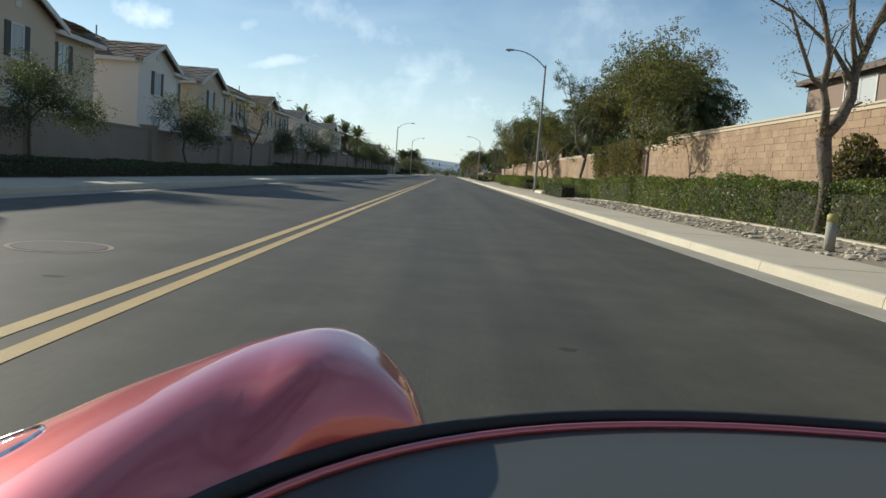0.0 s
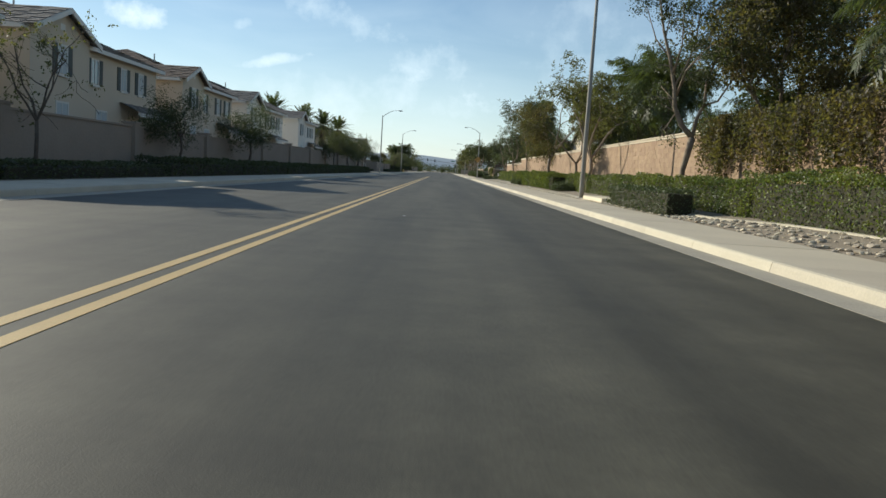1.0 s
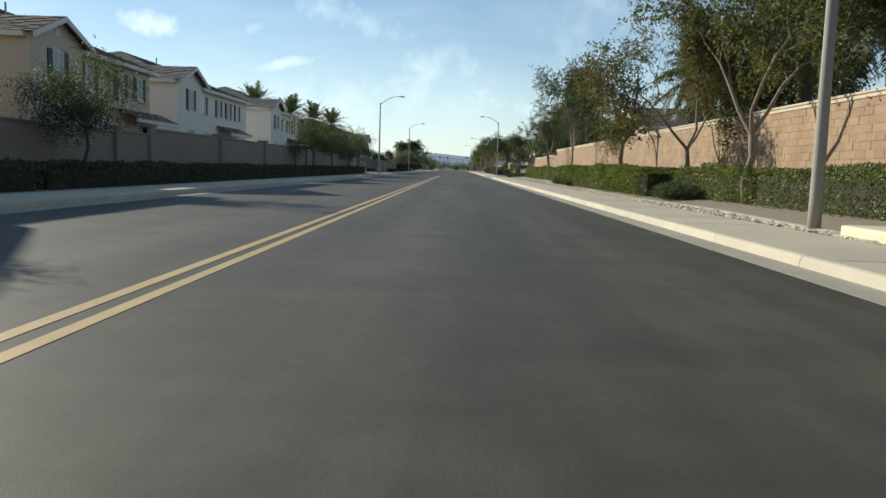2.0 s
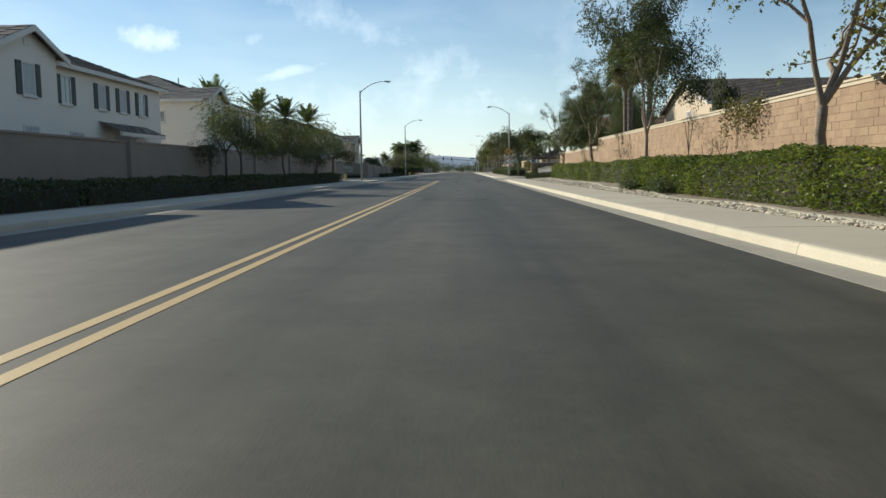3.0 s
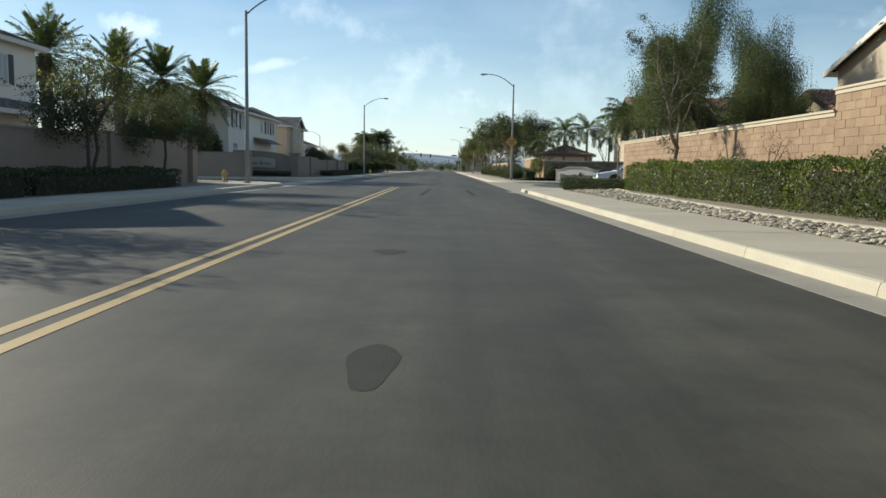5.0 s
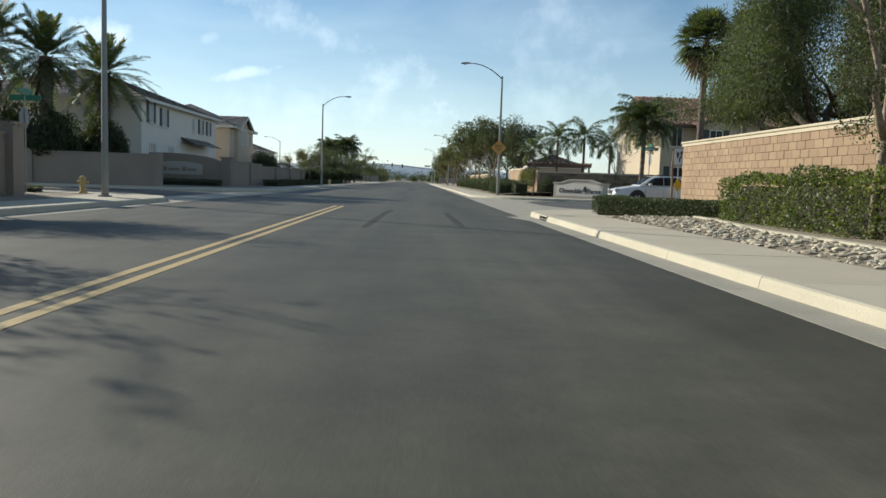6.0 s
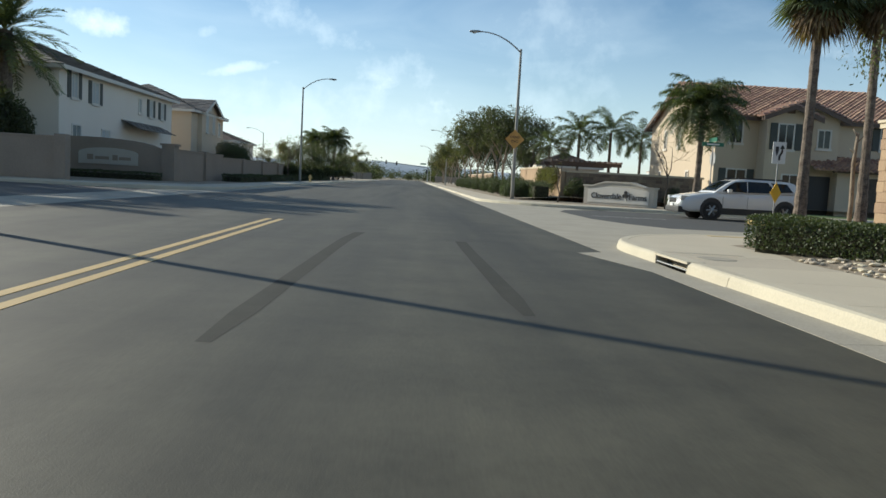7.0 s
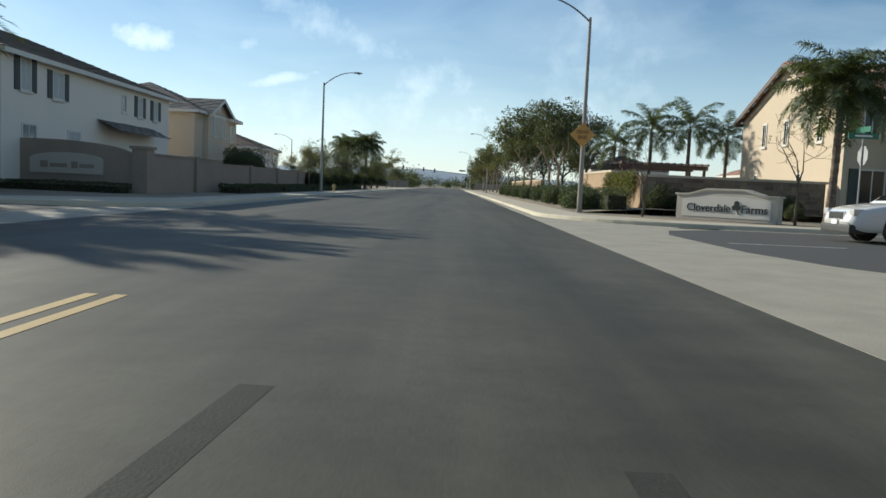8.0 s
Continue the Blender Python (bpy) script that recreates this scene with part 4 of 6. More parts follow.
for i in range(0, 173):
    y = -20 + i
    rows.append([bm.verts.new(p) for p in ((8.36, y, -.1), (8.36, y, .13), (9.2, y, .20), (9.9, y, .27), (12.0, y, .42), (40, y, .42))])
for r0_, r1_ in zip(rows, rows[1:]):
    for i in range(5):
        bm.faces.new((r0_[i], r0_[i + 1], r1_[i + 1], r1_[i]))
tagged(part("planting_strip_east", bm, SOIL), "bare brown soil bed along the wall", "planting bed", kind="structure")
bm = bmesh.new()
rows = []
for i in range(0, 162):
    y = 183 + i
    rows.append([bm.verts.new(p) for p in ((8.36, y, -.1), (8.36, y, .13), (9.2, y, .20), (9.9, y, .27), (12.0, y, .42), (60, y, .42))])
for r0_, r1_ in zip(rows, rows[1:]):
    for i in range(5):
        bm.faces.new((r0_[i], r0_[i + 1], r1_[i + 1], r1_[i]))
tagged(part("planting_strip_east_far", bm, SOIL), "brown soil bed beyond the junction", "planting bed", kind="structure")
bed("lawn_corner", [(8.4, 184), (8.4, 180.7), (11.1, 177.7), (14, 176.8), (18.9, 176.8), (18.9, 184)], .14, SOIL, "bark-covered bed round the entrance sign")
bed("lawn", [(18.9, 176.7), (60, 176.7), (60, 184), (18.9, 184)], .145, GRASS, "small green front lawn")
bed("planting_strip_west", [(-7.75, -20), (-7.75, 151), (-9.0, 155.6), (-40, 155.6), (-40, -20)], .13, SOIL, "shaded soil bed along the western wall")
bed("planting_strip_west_far", [(-7.75, 178), (-7.75, 344), (-40, 344), (-40, 173.6), (-11.4, 173.6)], .13, SOIL, "shaded soil bed beyond the junction")


BORDER = ((-20, 10.0), (36, 10.05), (52, 10.1), (56, 9.4), (66, 8.75), (86, 8.75), (92, 8.6), (96, 8.95), (100, 8.7), (106, 8.95), (113, 9.1), (118, 9.5), (136, 9.45), (141, 9.7), (146, 10.25), (150, 10.4))


def wave(y):
    for (ya, xa), (yb, xb) in zip(BORDER, BORDER[1:]):
        if y <= yb:
            u = (y - ya) / (yb - ya)
            return xa + (xb - xa) * u * u * (3 - 2 * u) + .12 * math.sin(y * .42 + .6)
    return BORDER[-1][1]


bm = bmesh.new()
ribbon(bm, [(wave(y * .5), y * .5) for y in range(-40, 296)], .13, 0)
for v in bm.verts:
    v.co.z = .30 + (v.co.x - 9.9) * .08
ext = bmesh.ops.extrude_face_region(bm, geom=list(bm.faces))
for v in ext["geom"]:
    if isinstance(v, bmesh.types.BMVert):
        v.co.z -= .2
bmesh.ops.recalc_face_normals(bm, faces=bm.faces)
tagged(part("mow_strip", bm, CURB), "narrow wavy concrete border beside the rocks", "border", kind="structure")
rng = np.random.default_rng(5)
ico = [Vector(v) for v in ((0, 0, 1), (.89, 0, .45), (.28, .85, .45), (-.72, .53, .45), (-.72, -.53, .45), (.28, -.85, .45), (.72, .53, -.45), (-.28, .85, -.45),
                           (-.89, 0, -.45), (-.28, -.85, -.45), (.72, -.53, -.45), (0, 0, -1))]
ICO_F = [(0, 1, 2), (0, 2, 3), (0, 3, 4), (0, 4, 5), (0, 5, 1), (1, 6, 2), (2, 7, 3), (3, 8, 4), (4, 9, 5), (5, 10, 1), (6, 7, 2), (7, 8, 3), (8, 9, 4), (9, 10, 5), (10, 6, 1),
         (11, 7, 6), (11, 8, 7), (11, 9, 8), (11, 10, 9), (11, 6, 10)]
vs, fs = [], []
base_i = np.array([tuple(v) for v in ico])
for k in range(11400):
    y = rng.uniform(18, 149.4)
    w = wave(y) - .06
    if y < 62 and rng.uniform() < .55:
        continue
    x = rng.uniform(8.42, w)
    r = .018 + .058 * rng.uniform() ** 1.8
    p = base_i * rng.uniform(.75, 1.25, (12, 1)) * (r * rng.uniform(.8, 1.5), r * rng.uniform(.8, 1.5), r * rng.uniform(.35, .6))
    a = rng.uniform(0, 6.28)
    p = np.stack([p[:, 0] * math.cos(a) - p[:, 1] * math.sin(a), p[:, 0] * math.sin(a) + p[:, 1] * math.cos(a), p[:, 2]], 1)
    z = .13 + (x - 8.36) * .085
    fs += [tuple(len(vs) + i for i in f) for f in ICO_F]
    vs += (p + (x, y, z + r * .3)).tolist()
tagged(raw("rock_border", vs, fs, ROCK), "loose pale cobbles in a border beside the sidewalk", "rocks", kind="stuff")

# ---- eastern wall of tan blocks ----
WALL_X = 11.9
SEGS = [(-20, 48.5, 3.42), (48.5, 131.8, 3.13), (131.8, 153.3, 2.62)]
wall_e = thing("wall_east", (0, 0, 0), "tan split-block boundary wall with a cream cap", "wall", kind="structure")
for y0, y1, top in SEGS:
    part("wall_core", boxes((WALL_X - .006, WALL_X + .19, y0 + .005, y1 - .012, 0, top - .16)), MORTAR, wall_e)
    bm = boxes((WALL_X - .05, WALL_X + .25, y0 - .01, y1 + .03, top - .16, top - .06), (WALL_X - .09, WALL_X + .29, y0 - .02, y1 + .05, top - .06, top), bevel=.012)
    part("cap", bm, CAP, wall_e, "cream moulded cap")
part("wall_core", boxes((WALL_X + .21, 40, 153.1, 153.29, 0, 2.46)), MORTAR, wall_e)
part("cap", boxes((WALL_X + .3, 40, 153.05, 153.38, 2.46, 2.62), bevel=.012), CAP, wall_e, "cream moulded cap")

# ---- western wall ----
wall_w = thing("wall_west", (0, 0, 0), "shaded brown block boundary wall with piers", "wall", kind="structure")
for y0, y1, top in ((-20, 57, 1.92), (57, 88, 2.05), (88, 124, 2.28), (124, 152, 2.12)):
    part("wall_panel", boxes((-10.35, -10.15, y0, y1, 0, top - .08)), GREY_BLOCK, wall_w)
    part("cap", boxes((-10.40, -10.10, y0, y1, top - .08, top), bevel=.012), GREY_BLOCK, wall_w)
    k = y0
    while k < y1 - 2:
        part("pier", boxes((-10.5, -10.0, k, k + .5, 0, top + .06), (-10.55, -9.95, k - .05, k + .55, top + .06, top + .14)), GREY_BLOCK, wall_w)
        k += 9.3
part("wall_panel", boxes((-24, -10.5, 152.0, 152.2, 0, 2.12)), GREY_BLOCK, wall_w)
part("pier", boxes((-10.6, -9.9, 151.8, 152.5, 0, 2.35), (-10.66, -9.84, 151.74, 152.56, 2.35, 2.45)), GREY_BLOCK, wall_w)
wall_w2 = thing("wall_west_far", (0, 0, 0), "shaded brown boundary wall beyond the western junction", "wall", kind="structure")
for y0, y1, top in ((183, 194, 1.95), (194, 262, 1.78)):
    part("wall_panel", boxes((-10.75, -10.55, y0, y1, 0, top - .08)), GREY_BLOCK, wall_w2)
    part("cap", boxes((-10.80, -10.50, y0, y1, top - .08, top), bevel=.012), GREY_BLOCK, wall_w2)
    k = y0 + 6
    while k < y1 - 2:
        part("pier", boxes((-10.9, -10.4, k, k + .5, 0, top + .06)), GREY_BLOCK, wall_w2)
        k += 8
# ---- far eastern wall ----
wall_f = thing("wall_east_far", (0, 0, 0), "tan stone boundary wall beyond the junction", "wall", kind="structure")
for y0, y1, top in ((185.2, 192, 2.05), (192, 203, 2.35), (226, 262, 2.1)):
    part("wall_panel", boxes((WALL_X, WALL_X + .25, y0, y1, 0, top - .12)), BLOCK, wall_f)
    part("cap", boxes((WALL_X - .05, WALL_X + .3, y0 - .02, y1 + .02, top - .12, top), bevel=.012), CAP, wall_f)
part("wall_panel", boxes((WALL_X + .27, 20.6, 185.2, 185.45, 0, 1.9)), MORTAR, wall_f)
part("cap", boxes((WALL_X + .31, 20.7, 185.13, 185.52, 1.9, 2.02), bevel=.012), CAP, wall_f)

# thin gap and round lid in the corner's paving
corner_lid = thing("meter_lid", (7.10, 149.00, .146), "round grey iron lid set in the corner paving", "utility lid")
bm = bmesh.new()
tube(bm, [(0, 0, -.01), (0, 0, .006)], [.27, .265], 24)
part("lid", bm, GUTTER, corner_lid)
bm = bmesh.new()
ribbon(bm, [(6.58, 149.72), (7.17, 149.69), (7.75, 149.65)], .035, .1535)
tagged(part("paving_gap", bm, BLACK), "dark open joint in the corner paving", "joint", kind="structure")

# wall along the northern side of the western side street
wall_w3 = thing("wall_west_corner", (0, 0, 0), "shaded brown block wall before the date palms", "wall", kind="structure")
part("wall_panel", boxes((-46, -12.5, 173.6, 173.8, 0, 1.98)), GREY_BLOCK, wall_w3)
part("cap", boxes((-46, -12.48, 173.56, 173.84, 1.98, 2.06), bevel=.012), GREY_BLOCK, wall_w3)
for k in range(5):
    part("pier", boxes((-12.95 - 7.5 * k, -12.45 - 7.5 * k, 173.45, 173.95, 0, 2.14)), GREY_BLOCK, wall_w3)

# ---- street lamps ----


def street_lamp(x, y, towards, label, tall=1.0):
    """A tall pole with a curved arm and a cobra-head luminaire. towards: +1 or -1 along x."""
    root = thing("street_lamp", (x, y, .14), label, "street lamp", group="street lamps along the road")
    root.scale = (1, 1, tall)
    bm = bmesh.new()
    tube(bm, [(0, 0, -.1), (0, 0, .5), (0, 0, 8.6)], [.115, .11, .065], 12)
    part("pole", bm, CONC_POLE, root, smooth=True)
    bm = bmesh.new()
    n = 10
    pts = [(towards * (2.3 * t), 0, 8.40 + 1.05 * (1 - (1 - t) ** 2.1)) for t in [i / n for i in range(n + 1)]]
    tube(bm, pts, [.042 - .012 * i / n for i in range(n + 1)], 8)
    part("arm", bm, GALV, root, smooth=True)
    bm = bmesh.new()
    ex, ez = pts[-1][0], pts[-1][2]
    tube(bm, [(ex - towards * .05, 0, ez), (ex + towards * .1, 0, ez + .01), (ex + towards * .35, 0, ez - .01), (ex + towards * .62, 0, ez - .03), (ex + towards * .70, 0, ez - .035)],
         [.05, .085, .13, .10, .04], 12)
    for v in bm.verts:
        v.co.z = ez + (v.co.z - ez) * .62
    head = part("lamp_head", bm, GALV, root, smooth=True)
    bm = bmesh.new()
    tube(bm, [(ex + towards * .42, 0, ez - .055), (ex + towards * .42, 0, ez - .12)], [.13, .07], 12)
    part("lens", bm, LENS, head, smooth=True)
    bm = boxes((-.16, .16, -.16, .16, -.05, .06), bevel=.02)
    part("base_plate", bm, CONC_POLE, root)
    return root


street_lamp(8.6, 70.4, -1, "tall concrete street lamp beside a clipped hedge", 1.075)
street_lamp(8.7, 183.0, -1, "tall street lamp carrying an amber diamond sign", .99)
street_lamp(-7.42, 152.7, 1, "tall concrete street lamp on the shaded sidewalk")
street_lamp(-7.42, 210.0, 1, "tall street lamp past the western junction")
street_lamp(-23.4, 275.0, -1, "far street lamp behind the low house", .86)
street_lamp(7.6, 342.0, -1, "far street lamp at the signals")
street_lamp(8.7, 274.0, -1, "street lamp among the far trees")

# ---- street trees, east ----
HALF = "slender street tree with pale bark and thin olive foliage"
t_sparse = tree("street_tree", 11, 9.0, 2.2, .24, 2600, .06, LEAF_OLIVE, BARK_PALE, "nearly bare street tree with twisted pale limbs", levels=3, clump=.20, r0=.14)
t_full = tree("street_tree", 12, 7.8, 1.9, .62, 34000, .046, LEAF_AUTUMN, BARK_PALE, "full street tree with olive and rust-turning leaves", levels=3, clump=.40, r0=.10)
t_mid = tree("street_tree", 13, 7.6, 1.9, .7, 13000, .050, LEAF_OLIVE, BARK_PALE, HALF, levels=3, clump=.28, r0=.10)
t_slim = tree("street_tree", 37, 8.2, 2.4, .48, 19000, .046, LEAF_OLIVE, BARK_PALE, "leafy olive street tree with slim twin pale stems", levels=3, clump=.42, r0=.085)
t_mid2 = tree("street_tree", 17, 7.4, 2.1, .72, 14000, .052, LEAF_DARK, BARK_PALE, "street tree with dark leaves and a pale forked trunk", levels=3, clump=.30, r0=.095)
t_dense = tree("street_tree", 29, 9.0, 2.3, .48, 32000, .048, LEAF_DARK, BARK_PALE, "tall street tree with dense dusky foliage and a forked trunk", levels=3, clump=.50, r0=.11)
for t_, x, y, rz, s in ((t_slim, 10.4, 46.0, 180, .95), (t_full, 13.8, 61.5, 220, 1.2), (t_full, 14.8, 57.6, 320, 1.15), (t_mid, 10.4, 78.4, 130, 1.05), (t_full, 10.9, 86.0, 70, .95), (t_full, -14.4, 240.0, 40, .62)):
    place(t_, x, y, .26, rz, s)
for t_, x, y, rz, s in ((t_sparse, 10.4, 95.2, 200, .98), 
                        (t_mid2, 10.2, 201, 80, 1.1), (t_mid2, 10.6, 209, 10, 1.2), (t_mid, 10.2, 219, 50, 1.2), (t_mid2, 10.5, 229, 100, 1.15), (t_mid2, 10.4, 239, 170, 1.2),
                        (t_mid2, 10.4, 250, 220, 1.2), (t_mid, 10.4, 262, 0, 1.2), (t_mid2, 10.4, 274, 20, 1.2), (t_mid, 10.4, 286, 90, 1.2), (t_mid2, 10.4, 330, 160, 1.1)):
    place(t_, x, y, .26, rz, s)
place(t_dense, 10.4, 111.5, .26, 255, .74, sz=.98)
# crooked, thinly leaved street trees
TRUNK = [(0, 0, -.08), (.03, 0, .75), (.04, .03, 1.15), (-.06, .02, 1.65), (-.15, 0, 2.15)]
CROOKED = [([TRUNK[-1], (.2, .1, 2.55), (.42, .15, 3.05), (.46, .2, 3.6), (.7, .1, 4.5), (1.0, 0, 5.4), (1.2, .2, 6.6)], .115),
           ([TRUNK[-1], (-.21, -.1, 2.75), (-.38, -.2, 3.2), (-.36, -.3, 3.8), (-.6, -.3, 4.7), (-1.0, -.2, 5.7), (-1.1, .1, 6.6)], .075),
           ([(-.38, -.2, 3.15), (-.72, -.4, 3.3), (-1.15, -.5, 4.1), (-1.35, -.5, 4.6), (-2.2, -.6, 4.95)], .045),
           ([(.40, .15, 3.4), (.09, .5, 4.1), (-.4, .7, 4.6), (-.9, .8, 5.0)], .05),
           ([(.46, .2, 3.7), (.2, 0, 4.35), (.05, -.2, 5.0), (.0, -.3, 6.2)], .05),
           ([(.58, .15, 4.0), (.3, .4, 4.85), (.3, .6, 6.0)], .045), ([(.75, .1, 4.6), (1.3, -.3, 5.2), (1.7, -.4, 6.2)], .04)]


def crooked_tree(seed, leaves, size, leaf_mat, bark, label, twigs=2, thick=1.0):
    root = thing("street_tree", (0, 0, 0), label, "tree")
    rng = np.random.default_rng(seed)
    bm = bmesh.new()
    tube(bm, TRUNK, [r * thick for r in (.135, .11, .13, .15, .165)], 10)
    tips = []
    for pts, r in CROOKED:
        n = len(pts)
        r *= thick
        tube(bm, pts, [r * 1.3 * (1 - .68 * i / (n - 1)) for i in range(n)], 7)
        for i in range(2, n):
            for j in range(twigs):
                a, b = Vector(pts[i - 1]), Vector(pts[i])
                p = a.lerp(b, rng.uniform(.1, 1))
                d = ((b - a).normalized() * .6 + Vector(rng.normal(size=3).tolist()) * .6 + Vector((0, 0, .2))).normalized()
                q = p + d * rng.uniform(.35, .8)
                e = q + (d + Vector(rng.normal(size=3).tolist()) * .5).normalized() * rng.uniform(.3, .6)
                tube(bm, [p, q, e], [r * .3, r * .18, .005], 5, caps=False)
                tips += [q, e]
    part("trunk", bm, bark, root, smooth=True)
    pick = np.array([tuple(p) for p in tips])[rng.integers(0, len(tips), leaves)]
    v, f = leaf_quads(pick + rng.normal(size=(leaves, 3)) * (.14, .14, .10) - (0, 0, .06), size, rng)
    raw("crown", v, f, leaf_mat, root)
    return root


crook = crooked_tree(19, 1900, .026, LEAF_OLIVE, BARK_CROOK, "crooked nearly bare street tree with twisted dark limbs")
crook.matrix_basis = pose(10.3, 30.4, .26)
rng = np.random.default_rng(20)
v, f = leaf_quads(np.array((-.2, -.1, 2.3)) + rng.normal(size=(60, 3)) * (.07, .07, .12), .035, rng)
raw("dead_leaves", v, f, FROND_DEAD, crook, "clump of rust-brown dead leaves")
leafy = crooked_tree(23, 15000, .034, LEAF_DARK, BARK_PALE, "crooked street tree with twisted limbs and small dark leaves", 3, .64)
leafy.matrix_basis = pose(10.4, 125.5, .26, 0, 0, 20)
place(leafy, 10.4, 139.6, .26, 200, .78)
place(leafy, 10.4, 61.6, .26, 150, 1.1, "crooked street tree with pale limbs and thin dark leaves")
# garden trees behind the eastern wall
t_big = tree("garden_tree", 21, 10.0, 2.6, .8, 42000, .058, LEAF_DARK, BARK_DARK, "tall dense dark garden tree behind the wall", levels=3, clump=.75, r0=.2)
for x, y, rz, s in ((15.6, 65, 0, .98), (17, 88, 120, .95), (17.5, 97, 220, .72), (15.5, 222, 90, .85), (15.5, 236, 30, .85),
                     (15, 250, 140, .85)):
    place(t_big, x, y, .4, rz, s)
pepper = tree("pepper_tree", 23, 9.6, 2.4, .85, 200000, .040, LEAF_PEPPER, BARK_DARK, "large weeping pepper tree with hanging green foliage", levels=3, clump=.44, r0=.26, droop=1.9, low=2.7)
pepper.matrix_basis = pose(17.7, 153.4, .4, 0, 0, 60)
pepper.scale = (.96, .96, .96)
place(pepper, 15.2, 150.4, .4, 250, .98, "weeping pepper tree close behind the tan wall")
bare = tree("bare_tree", 25, 4.6, 1.7, .55, 60, .04, LEAF_AUTUMN, BARK_DARK, "small leafless ornamental tree", levels=3, clump=.2, r0=.05)
bare.matrix_basis = pose(15.9, 177.6, .14, 0, 0, 0)
place(bare, 10.9, 180.6, .14, 80, .8)
place(bare, 18.4, 158.6, .2, 160, 1.5)

# ---- western trees ----
t_small = tree("small_tree", 31, 5.0, 2.1, .75, 19000, .034, LEAF_DARK, BARK_DARK, "small dark-leaved tree in the shade by the wall", levels=3, clump=.40, r0=.07)
t_thin = tree("small_tree", 33, 5.4, 1.6, .6, 1100, .045, LEAF_OLIVE, BARK_DARK, "thin half-bare small tree by the wall", levels=3, clump=.22, r0=.06)
for i, (t_, x, y, s) in enumerate(((t_small, -9.0, 34.0, .70), (t_small, -9.0, 46.0, .72), (t_thin, -9.0, 57.0, 1.0), (t_small, -9.1, 69.0, .78), (t_small, -9.0, 80.5, .85),
                                   (t_small, -9.1, 115.3, .92), (t_thin, -9.0, 117.5, 1.1), (t_small, -9.2, 127.7, 1.0),
                                   (t_thin, -9.2, 139.0, 1.12), (t_small, -9.4, 140.0, .95), (t_small, -9.0, 145.5, .9), (t_small, -12.5, 204.5, .7), (t_thin, -12.0, 214, .8), (t_small, -9.5, 222, .9), (t_thin, -9.5, 216, 1.0),
                                   (t_small, -9.5, 232, 1.0), (t_small, -9.5, 243, 1.0), (t_small, -9.4, 268, 1.0), (t_small, -9.6, 279, 1.1), (t_small, -9.4, 330, 1.0))):
    place(t_, x, y, .12, i * 67, s)
t_sparse.matrix_basis, t_full.matrix_basis, t_mid.matrix_basis = pose(9.8, 308, .2), pose(10.5, 298, .2), pose(-9, 290, .1)
t_mid2.matrix_basis, t_small.matrix_basis, t_thin.matrix_basis = pose(10.2, 322, .2), pose(-9, 304, .1), pose(-9, 318, .1)
t_big.matrix_basis, t_dense.matrix_basis = pose(15, 390, 0), pose(10.3, 376, 0)
t_slim.matrix_basis = pose(10.4, 384, 0)

# ---- palms ----
date = palm("date_palm", 41, 7.3, .40, 56, 3.7, "stocky date palm with stiff grey-green fronds and a shaggy trunk", "date")
date.matrix_basis = pose(-17.9, 178.6, .1, 0, 0, 0)
for x, y, rz, s in ((-19.9, 175.0, 50, 1.06), (-23.4, 175.6, 240, 1.16), (-28.9, 175.2, 130, 1.32)):
    place(date, x, y, .1, rz, s)
bushy = bush("bush", 81, 1.7, 1.7, 3.4, 15000, .06, LEAF_DARK, "tall dark bush round the foot of a palm")
bushy.matrix_basis = pose(-17.6, 177.6, .1)
bushy.scale = (1.1, 1.1, 1.4)
for x, y, rz, s, sz in ((-19.5, 174.9, 60, 1.1, 1.5), (-22.0, 175.4, 160, 1.1, 1.5), (-19.6, 156.6, 100, .8, .8), (-14.6, 150.6, 200, .8, .85), (-12.6, 153.8, 300, .7, .6), (-15.4, 155.2, 45, .8, .75)):
    place(bushy, x, y, .1, rz, s, "dark bush in the shade behind the western sidewalk" if x > -15 else "", sz=sz)
for x, y, rz, s, sz in ((-13.2, 206.2, 20, .9, .95), (-13.6, 211.5, 80, .9, 1.0), (-10.0, 220.5, 140, .7, .6), (-9.6, 224.5, 200, .7, .55), (-9.9, 229, 270, .8, .7), (-9.4, 234, 10, .8, .6), (-10.2, 239, 60, .9, .8), (-9.6, 247, 30, .9, .7), (-9.3, 252.5, 80, .9, .65), (-9.5, 262, 130, 1.0, .75), (-9.7, 269, 200, .9, .7), (-9.4, 277, 250, 1.0, .7)):
    place(bushy, x, y, .1, rz, s, "dark bush over the far western wall", sz=sz)
for x, y, rz, s, sz in ((14.6, 114.2, 10, .5, 1.5),):
    place(bushy, x, y, .4, rz, s, "dark bush behind the tan wall", sz=sz)
queen = palm("queen_palm", 43, 5.4, .17, 64, 2.7, "queen palm with drooping feathery fronds", "queen")
queen.matrix_basis = pose(18.2, 179.8, .14, 0, 0, 0)
airy = palm("queen_palm", 44, 5.3, .13, 20, 2.7, "slender queen palm with few arching fronds", "queen")
airy.matrix_basis = pose(18.6, 200.2, .3, 0, 0, 40)
for x, y, rz, s in ((15.9, 200.0, 120, .98), (21.1, 200.4, 70, .92), (13.9, 201.4, 200, .8), (-13.0, 262, 90, 1.05)):
    place(airy, x, y, .14, rz, s)
